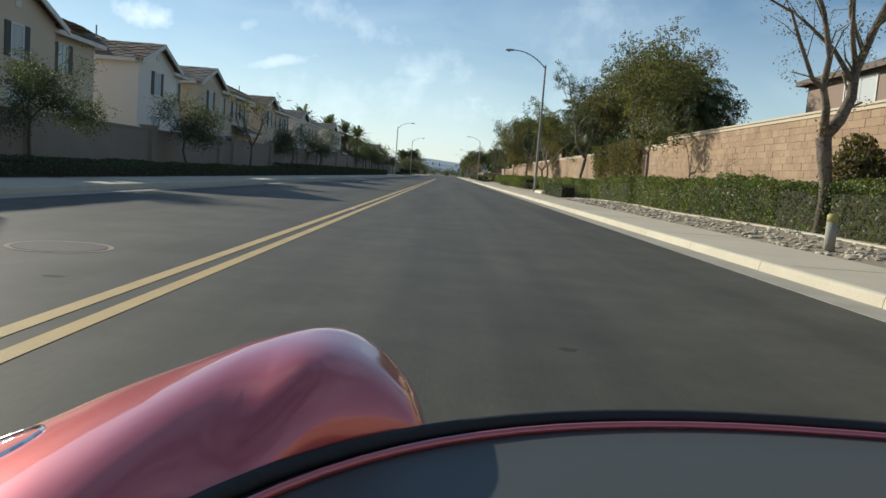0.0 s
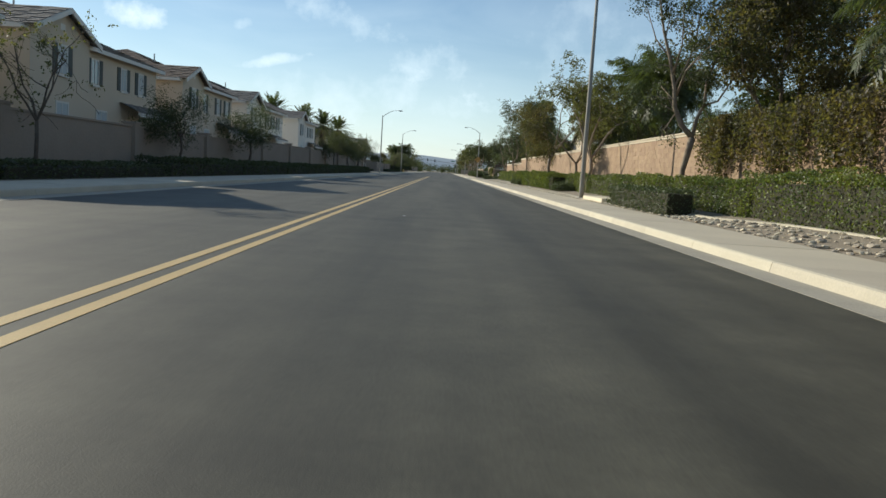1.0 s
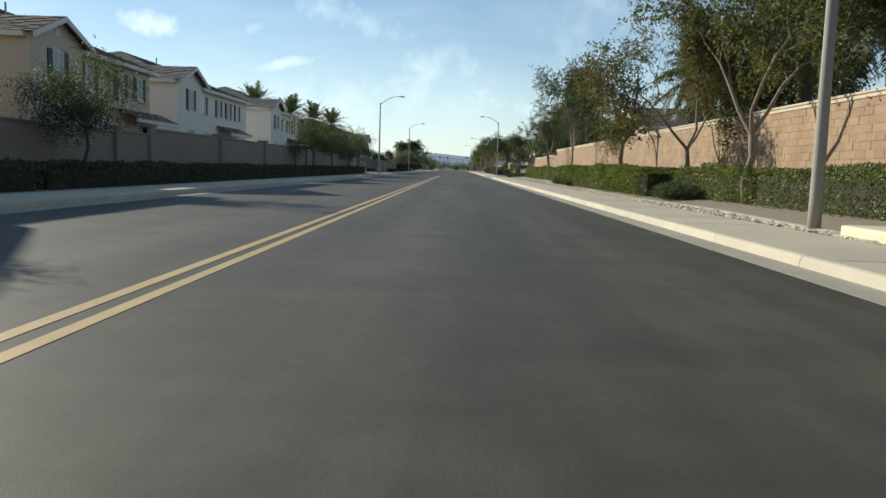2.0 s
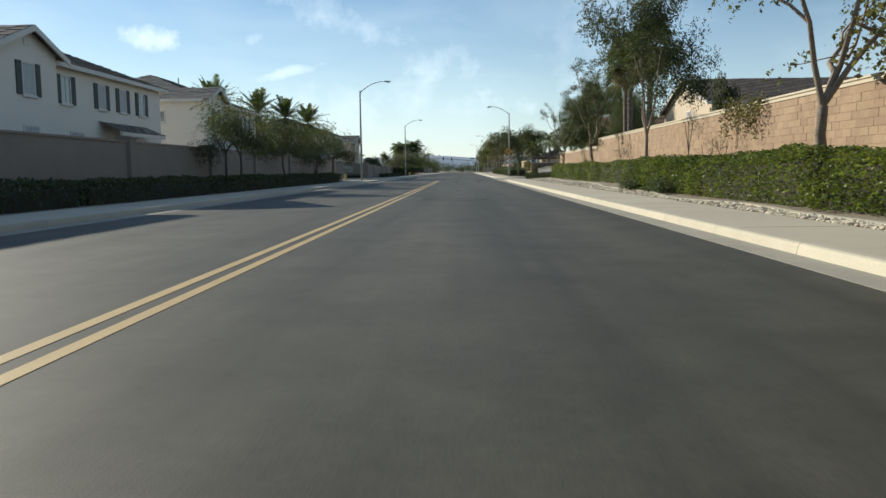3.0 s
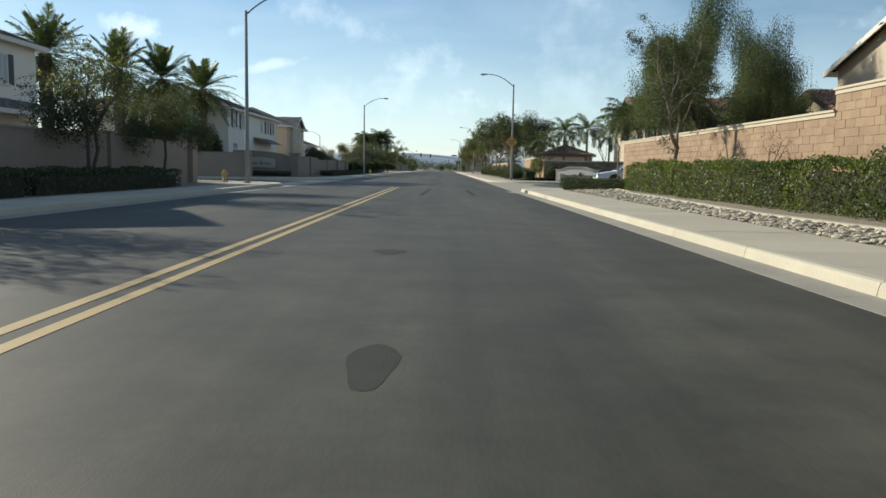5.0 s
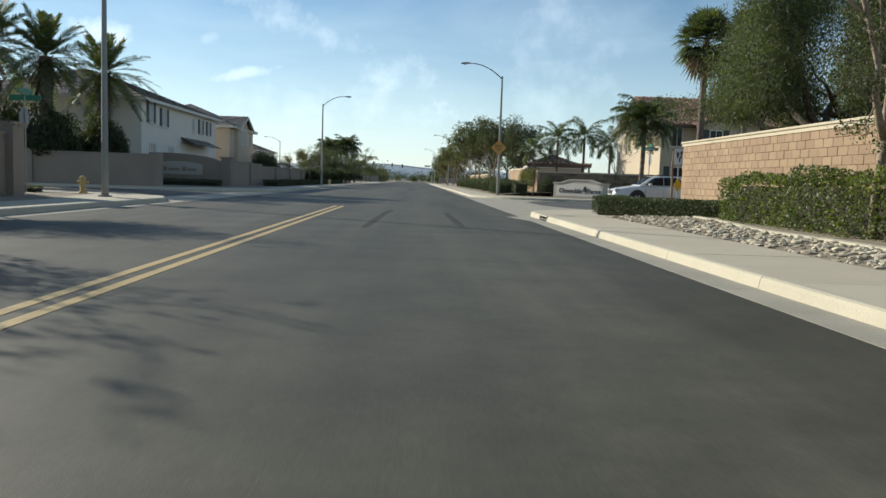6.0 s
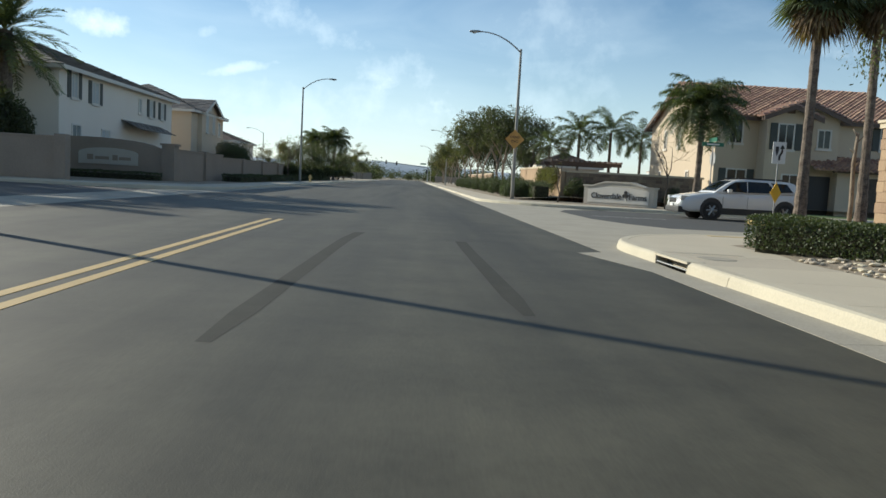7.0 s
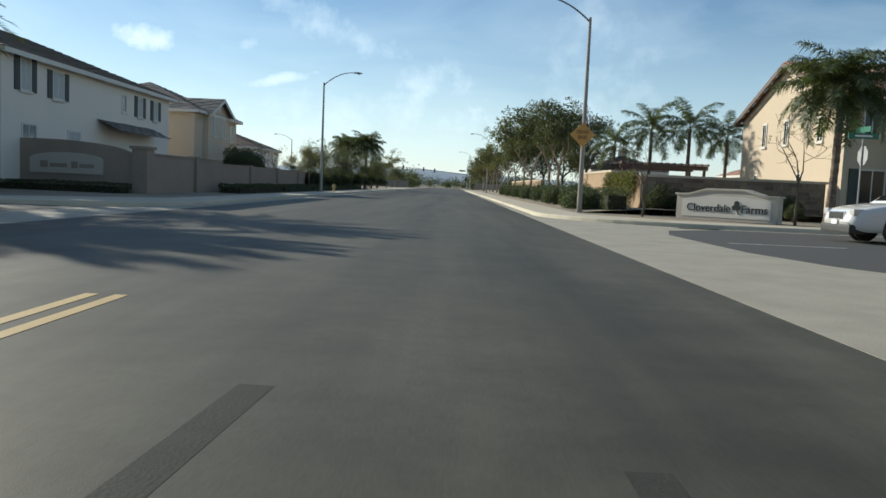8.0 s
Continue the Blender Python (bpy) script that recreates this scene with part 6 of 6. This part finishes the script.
ring = arc(16.4, 166.7, .93, 90, 270, 12)
prism(bm, [(19.5, 167.63)] + ring + [(19.5, 165.77), (19.5, 165.95)] + arc(16.4, 166.7, .75, 270, 90, 12) + [(19.5, 167.45)], -.1, .15, "z")
part("nose", bm, KERB_YELLOW, med, "faded yellow kerb")
kerb2 = boxes((19.5, 60, 165.75, 165.95, -.1, .15), (19.5, 60, 167.45, 167.65, -.1, .15))
part("kerb", kerb2, CURB, med)

# ---- white sport utility vehicle ----
suv = thing("parked_suv", (13.75, 170.3, 0), "white sport utility vehicle with dark cladding waiting in the side street", "car")
SUV_W = ((0, .66), (.06, .76), (.18, .86), (.45, .94), (.95, .975), (2.0, .985), (4.2, .98), (4.75, .95), (4.98, .88), (5.09, .74))
SUV_BELT = ((0, .66), (.05, .79), (.16, .89), (.5, .98), (.95, 1.05), (1.38, 1.10), (3.0, 1.13), (4.75, 1.17), (4.98, 1.10), (5.09, .84))
SUV_ROOF = ((1.38, 1.10), (1.60, 1.28), (1.90, 1.49), (2.14, 1.62), (2.45, 1.685), (3.2, 1.715), (4.1, 1.705), (4.55, 1.67), (4.74, 1.62), (4.88, 1.42), (4.99, 1.17))


def curve(x, table):
    for (xa, va), (xb, vb) in zip(table, table[1:]):
        if x <= xb:
            return va + (vb - va) * max(0.0, x - xa) / (xb - xa)
    return table[-1][1]


def skinned(rings, caps=True):
    bm = bmesh.new()
    rs = [[bm.verts.new(p) for p in r] for r in rings]
    for a, b in zip(rs, rs[1:]):
        for i in range(len(a)):
            bm.faces.new((a[i], a[(i + 1) % len(a)], b[(i + 1) % len(a)], b[i]))
    if caps:
        bm.faces.new(rs[0][::-1])
        bm.faces.new(rs[-1])
    bmesh.ops.recalc_face_normals(bm, faces=bm.faces)
    return bm


def body_ring(x):
    w, z1 = curve(x, SUV_W), curve(x, SUV_BELT)
    z0 = .30 + .12 * max(0, 1 - x / .4) + .10 * max(0, (x - 4.8) / .3)
    half = [(w - .05, z0), (w - .01, z0 + .12), (w, z0 + (z1 - z0) * .45), (w - .012, z0 + (z1 - z0) * .72), (w - .035, z1 - .07), (w - .09, z1 - .015), (w - .22, z1 + .012), (w * .35, z1 + .03)]
    return [(x, y, z) for y, z in half] + [(x, -y, z) for y, z in half[::-1]]


def cabin_half(x, z):
    return .925 - .27 * max(0.0, z - 1.12) - .05 * max(0.0, 2.1 - x) - .07 * max(0.0, x - 4.4)


def cabin_ring(x):
    z1, z0 = curve(x, SUV_ROOF), curve(x, SUV_BELT) - .02
    h = max(z1 - z0, .03)
    half = [(cabin_half(x, z0 + h * f), z0 + h * f) for f in (0, .3, .6, .86)] + [(cabin_half(x, z1) - .045, z0 + h * .96), (cabin_half(x, z1) - .13, z1), (.2, z1 + .012)]
    return [(x, y, z) for y, z in half] + [(x, -y, z) for y, z in half[::-1]]


SX = [0, .02, .06, .11, .18, .3, .45, .7, .95, 1.2, 1.5, 2, 2.5, 3, 3.5, 4, 4.4, 4.75, 4.88, 4.98, 5.05, 5.09]
body = part("body", skinned([body_ring(x) for x in SX]), SUV_WHITE, suv, smooth=True)
GX = [1.38, 1.5, 1.6, 1.75, 1.9, 2.02, 2.14, 2.28, 2.45, 2.8, 3.2, 3.6, 4.1, 4.4, 4.55, 4.64, 4.74, 4.81, 4.88, 4.99]
cab = part("cabin", skinned([cabin_ring(x) for x in GX]), SUV_WHITE, suv, smooth=True)


def side_pane(name, pts, s):
    bm = bmesh.new()
    fine_ = []
    for (xa, za), (xb, zb) in zip(pts, pts[1:] + pts[:1]):
        fine_ += [(xa + (xb - xa) * k / 4, za + (zb - za) * k / 4) for k in range(4)]
    outer = [bm.verts.new((x, s * (cabin_half(x, z) + .012), z)) for x, z in fine_]
    inner = [bm.verts.new((x, s * (cabin_half(x, z) - .02), z)) for x, z in fine_]
    mx, mz = sum(p[0] for p in fine_) / len(fine_), sum(p[1] for p in fine_) / len(fine_)
    mid = bm.verts.new((mx, s * (cabin_half(mx, mz) + .018), mz))
    for i in range(len(fine_)):
        j = (i + 1) % len(fine_)
        bm.faces.new((outer[i], outer[j], mid))
        bm.faces.new((inner[i], inner[j], outer[j], outer[i]))
    bmesh.ops.recalc_face_normals(bm, faces=bm.faces)
    part(name, bm, CAR_GLASS, cab, "dark tinted glass")


for s in (-1, 1):
    side_pane("front_window", [(1.70, 1.165), (1.98, 1.42), (2.24, 1.575), (2.72, 1.615), (2.72, 1.165)], s)
    side_pane("rear_window", [(2.76, 1.165), (2.76, 1.615), (3.58, 1.615), (3.78, 1.40), (3.86, 1.185)], s)
    side_pane("quarter_window", [(4.02, 1.22), (3.72, 1.60), (4.38, 1.585), (4.64, 1.26)], s)
ws = []
for f in (-1, -.5, 0, .5, 1):
    ws.append([(x, f * (cabin_half(x, curve(x, SUV_ROOF)) - .12), curve(x, SUV_ROOF) + .022 - .010 * abs(f)) for x in (1.46, 1.6, 1.75, 1.9, 2.02, 2.12)])
bm = bmesh.new()
rows_ = [[bm.verts.new(p) for p in r] for r in ws]
for a, b in zip(rows_, rows_[1:]):
    for i in range(len(a) - 1):
        bm.faces.new((a[i], a[i + 1], b[i + 1], b[i]))
bmesh.ops.solidify(bm, geom=list(bm.faces), thickness=.02)
part("windscreen", bm, CAR_GLASS, cab, "raked windscreen", smooth=True)
for x in (1.72, 2.74, 3.84):
    for s in (-1, 1):
        w = curve(x, SUV_W)
        part("door_seam", boxes((x - .006, x + .006, s * (w + .002) - .004, s * (w + .002) + .004, .52, 1.0)), CLADDING, body)
for s in (-1, 1):
    part("side_cladding", boxes((1.62, 3.94, s * .955 - .045, s * .955 + .045, .24, .50), bevel=.03), CLADDING, suv, "dark plastic sill cladding")
    part("fog_lamp", boxes((.05, .16, s * .60 - .10, s * .60 + .10, .45, .53), bevel=.02), LAMP_GLASS, suv, "small round-edged fog lamp")
    part("tail_light", boxes((4.86, 5.04, s * .85 - .06, s * .85 + .06, .86, 1.10), bevel=.02), RED_TOP, suv, "dull red tail light")
part("front_bumper", boxes((-.03, .46, -.80, .80, .24, .50), bevel=.07), CLADDING, suv, "dark lower bumper")
part("rear_bumper", boxes((4.66, 5.13, -.93, .93, .28, .56), bevel=.06), CLADDING, suv, "dark lower rear bumper")
part("grille", boxes((-.012, .10, -.40, .40, .62, .84), bevel=.02), CHROME, suv, "chrome-edged grille")
part("grille_mesh", boxes((-.02, .05, -.34, .34, .66, .80), bevel=.01), BLACK, suv, "black grille mesh")
part("number_plate", boxes((-.045, -.02, -.16, .16, .48, .62)), SIGN_WHITE, suv, "plain pale plate")
for s in (-1, 1):
    part("headlight", boxes((.05, .40, s * .72 - .12, s * .72 + .12, .74, .92), bevel=.05), LAMP_GLASS, suv, "clear headlight")
    part("mirror", boxes((1.86, 2.02, s * 1.03 - .11, s * 1.03 + .11, 1.12, 1.27), bevel=.04), SUV_WHITE, suv)
    part("roof_rail", boxes((2.4, 4.3, s * .66 - .02, s * .66 + .02, 1.705, 1.765), bevel=.008), BLACK, suv)
    for j in range(2):
        part("door_handle", boxes((2.42 + j * 1.05, 2.62 + j * 1.05, s * .975 - .02, s * .975 + .02, 1.0, 1.04)), SUV_WHITE, suv)
    for wx in (1.28, 4.30):
        bm = bmesh.new()
        tube(bm, [(wx, s * .72, .38), (wx, s * .74, .38), (wx, s * .975, .38), (wx, s * .99, .38)], [.33, .375, .375, .34], 28)
        tyre = part("wheel", bm, RUBBER, suv, "black tyre")
        bm = bmesh.new()
        tube(bm, [(wx, s * .93, .38), (wx, s * 1.0, .38)], [.25, .25], 24)
        rim = part("rim", bm, CLADDING, tyre, "six-spoke alloy rim")
        bm = bmesh.new()
        for q in range(6):
            an = q * math.pi / 3
            tube(bm, [(wx, s * 1.0, .38), (wx + .23 * math.cos(an), s * 1.0, .38 + .23 * math.sin(an))], [.05, .035], 6)
        part("spokes", bm, ALLOY, tyre, "silver spokes")
        bm = bmesh.new()
        tube(bm, [(wx, s * .88, .43), (wx, s * .962, .43), (wx, s * .985, .43)], [.47, .47, .455], 32)
        part("wheel_arch", bm, CLADDING, suv, "dark wheel arch")

# ---- signals at the cross street ----
def signal_mast(x, y, sgn, reach, z):
    root = thing("traffic_signal", (x, y, 0), "grey mast arm carrying traffic signal heads", "traffic signal")
    bm = bmesh.new()
    tube(bm, [(0, 0, 0), (0, 0, z + 3.0)], [.16, .10], 10)
    part("mast", bm, GALV, root)
    bm = bmesh.new()
    n = 8
    tube(bm, [(sgn * reach * i / n, 0, z + 1.5 * (i / n) ** .8) for i in range(n + 1)], [.10 - .05 * i / n for i in range(n + 1)], 8)
    part("mast_arm", bm, GALV, root)
    for f in (.5, .67, .98):
        cx, cz = sgn * reach * f, z + 1.5 * f ** .8
        hd = part("signal_head", boxes((cx - .19, cx + .19, -.25, .05, cz - .55, cz + .55), bevel=.03), SIGNAL_DARK, root)
        for q in (-1, 0, 1):
            bm = bmesh.new()
            tube(bm, [(cx, -.26, cz + q * .33), (cx, -.36, cz + q * .33)], [.13, .14], 10)
            part("visor", bm, SIGNAL_DARK, hd)
    hd = part("signal_head", boxes((-.5, -.12, -.2, .1, 2.6, 3.7), bevel=.03), SIGNAL_DARK, root)
    part("street_plate", boxes((sgn * .5, sgn * 2.2 if sgn > 0 else sgn * .3, -.03, .03, z + .9, z + 1.3) if sgn > 0 else (-2.2, -.5, -.03, .03, z + .9, z + 1.3)), SIGN_GREEN, root)


signal_mast(7.2, 361.5, -1, 18.0, 4.2)
# block wall and bushes closing the far side, and hills with haze in their colour
bm = boxes((-80, -9, 364, 364.3, 0, 2.0), (9.5, 80, 364, 364.3, 0, 2.0))
tagged(part("far_wall", bm, GREY_BLOCK), "pale boundary wall beyond the cross street", "wall", kind="structure")
rng = np.random.default_rng(77)
cs = []
for k in range(130):
    sgn = -1 if k % 2 else 1
    p = np.array((sgn * (9 + rng.exponential(14)), rng.uniform(367, 470), 0))
    r = rng.uniform(1.4, 3.2)
    if k % 3 == 0:
        p, r = np.array((rng.uniform(-60, 14), rng.uniform(475, 570), 0)), rng.uniform(1.2, 2.6)
    cs.append(p + rng.normal(size=(260, 3)) * (r * .55, r * .55, r * .5) + (0, 0, r))
v, f = leaf_quads(np.concatenate(cs), .28, rng)
tagged(raw("far_woods", v, f, LEAF_DARK), "far dark trees along the road", "trees", kind="stuff")
bm = bmesh.new()
prev = None
for i in range(209):
    x = -2600 + i * 25
    z = 40 + 22 * noise.noise(Vector((x * .0016, 3.1, 0))) + 9 * noise.noise(Vector((x * .004, 7.7, 0))) + (26 * math.exp(-((x + 260) / 420) ** 2))
    cur = (bm.verts.new((x, 3300, -5)), bm.verts.new((x, 3420, max(z, 8))), bm.verts.new((x, 3700, -5)))
    if prev:
        bm.faces.new((prev[0], cur[0], cur[1], prev[1]))
        bm.faces.new((prev[1], cur[1], cur[2], prev[2]))
    prev = cur
tagged(part("hills", bm, HILL, smooth=True), "low hills on the horizon coloured pale blue for haze", "hills", kind="structure")

# ---- the red open car at the start of the drive ----
car = thing("red_car", (2.1, 13.59, 0), "low red open-topped car with rounded fender and dark cowl", "car")


def loft(name, rings, material, parent, label="", close=True):
    bm = bmesh.new()
    rs = [[bm.verts.new(p) for p in r] for r in rings]
    for a, b in zip(rs, rs[1:]):
        n = len(a)
        for i in range(n):
            bm.faces.new((a[i], a[(i + 1) % n], b[(i + 1) % n], b[i]))
    if close:
        bm.faces.new(rs[0][::-1])
        bm.faces.new(rs[-1])
    bmesh.ops.recalc_face_normals(bm, faces=bm.faces)
    return part(name, bm, material, parent, label, smooth=True)


# fender: a long hump that swells towards a blunt rounded nose
def along(x, table):
    for (xa, va), (xb, vb) in zip(table, table[1:]):
        if x <= xb:
            return va + (vb - va) * (x - xa) / (xb - xa)
    return table[-1][1]


def eased(x, table):
    """The same, rounded over a short span."""
    w = min(.024, max(.004, (.005 - x) * .5))
    return sum(along(min(max(x + w * d, -1.0), .005), table) * k for d, k in ((-1.5, .08), (-1, .16), (-.5, .2), (0, .12), (.5, .2), (1, .16), (1.5, .08)))


CREST = ((-1.0, .48), (-.60, .600), (-.49, .642), (-.37, .700), (-.23, .752), (-.15, .768), (-.12, .762), (-.08, .742), (-.03, .705), (.0, .655), (.008, .60))
CREST_Y = ((-1.0, .78), (-.49, .86), (-.23, .99), (-.15, 1.04), (-.09, 1.06), (-.03, 1.04), (.005, .98))
NEAR_Y = ((-1.0, .10), (-.60, .12), (-.34, .25), (-.27, .44), (-.22, .63), (-.12, .80), (-.01, .89), (.005, .91))
def seal_y(x):
    """Where the cowl's rounded edge runs across the car."""
    return .30 + .80 * (1 - min(1.0, abs((x - .62) / .90)) ** 2.3) ** (1 / 2.3)


def near_y(x):
    return max(eased(x, NEAR_Y), seal_y(x) + .006) if x > -.27 else eased(x, NEAR_Y)


SPAN = [-1.0 + 1.005 * (1 - (1 - i / 40) ** 1.7) for i in range(41)]


def skin(x, y):
    """Height of the fender's upper side at a place."""
    zr, yr, yn = eased(x, CREST), eased(x, CREST_Y), near_y(x)
    u = max(0.0, min(1.0, (yr - y) / (yr - yn)))
    k = max(0.0, min(1.0, (x + .21) / .09))
    k = k * k * (3 - 2 * k)
    foot = .640 + (zr - .085 - .640) * k
    return zr - (zr - min(zr - .012, foot)) * u ** (2.2 + 2.8 * k)


rings = []
for x in SPAN:
    zr, yr, yn = eased(x, CREST), eased(x, CREST_Y), near_y(x)
    ring = [(x, yn, .40)] + [(x, yn + (yr - yn) * i / 14, skin(x, yn + (yr - yn) * i / 14)) for i in range(15)]
    ring += [(x, yr + .16 * math.sin(a), zr - .20 * (1 - math.cos(a))) for a in [math.pi / 2 * i / 8 for i in range(1, 9)]] + [(x, yr + .16, .40)]
    rings.append(ring)
fender = loft("fender", rings, CAR_RED, car, "rounded glossy red fender")
bm = bmesh.new()
pts = [(-.470 + .062 * math.cos(a), .775 + .075 * math.sin(a)) for a in [2 * math.pi * i / 28 for i in range(29)]]
tube(bm, [(x, y, skin(x, y) + .001) for x, y in pts], [.0026] * 29, 6)
part("filler_ring", bm, CHROME, fender, "thin chrome filler ring")
# cowl: dark panel with a black seal and a red lip along its rounded front edge
edge = []
for i in range(41):
    a = math.pi * (1 - i / 40)
    c_, s_ = math.cos(a), math.sin(a)
    edge.append((.62 + .90 * math.copysign(abs(c_) ** (2 / 2.3), c_), .30 + .80 * s_ ** (2 / 2.3)))
bm = bmesh.new()
prism(bm, edge, .58, .656, "z")
part("cowl_panel", bm, CAR_DARK, car, "dark tinted cowl panel")
bm = bmesh.new()
tube(bm, [(x, y, .666) for x, y in edge], [.010] * len(edge), 8)
part("rubber_seal", bm, RUBBER, car, "black rubber seal", smooth=True)
bm = bmesh.new()
tube(bm, [(.62 + (x - .62) * .972, .30 + (y - .30) * .972, .660) for x, y in edge], [.006] * len(edge), 8)
part("red_lip", bm, CAR_RED, car, smooth=True)
bm = bmesh.new()
prism(bm, [(-.5, -.9), (1.15, -.9), (1.15, .75), (.9, 1.1), (.2, 1.15), (-.3, 1.0), (-.5, .6)], .16, .55, "z")
part("body_tub", bm, CAR_RED, car)
part("windscreen_stub", boxes((.80, 1.10, .72, .80, .60, .68), bevel=.01), RUBBER, car)
for x in (-.38, 1.03):
    for y in (-.7, .72):
        bm = bmesh.new()
        tube(bm, [(x - .09, y, .26), (x + .09, y, .26)], [.26, .26], 20)
        wl_ = part("wheel", bm, RUBBER, car, "black tyre")

# ---- blocks of the eastern wall ----
BL, BH = .405, .203


def block_mesh():
    bm = bmesh.new()
    box(bm, -.045, .02, .004, BL - .004, .004, BH - .004)
    bmesh.ops.bevel(bm, geom=[e for e in bm.edges if all(v.co.x < 0 for v in e.verts)], offset=.008, segments=1, affect="EDGES")
    return mesh_of("block", bm, BLOCK)


block = block_mesh()
vs, fs = [], []
rng = np.random.default_rng(15)
for y0, y1, top in SEGS:
    nrows = int((top - .16 - .30) / BH)
    for r in range(nrows):
        z = top - .16 - (r + 1) * BH
        y = y0 - (BL / 2 if r % 2 else 0)
        while y < y1 - .05:
            a, b = max(y, y0) + .004, min(y + BL, y1) - .004
            if b - a > .05:
                d = rng.uniform(0, .012)
                if y0 > 130 and y >= 141.2 and b - a > BL - .02 and r < 10:
                    shared("block", block, wall_e, Matrix.Translation((WALL_X + .025 - d * .6, y, z)))
                else:
                    k = len(vs)
                    vs += [(p, q, s) for s in (z + .004, z + BH - .004) for q in (a, b) for p in (WALL_X - .012 - d, WALL_X + .05)]
                    fs += [tuple(k + i for i in f_) for f_ in ((4, 5, 7, 6), (0, 1, 5, 4), (2, 6, 7, 3), (0, 4, 6, 2), (0, 2, 3, 1))]
            y += BL
raw("block_rest", vs, fs, BLOCK_ISLAND, wall_e, "tan split-face blocks")["kind"] = "stuff"
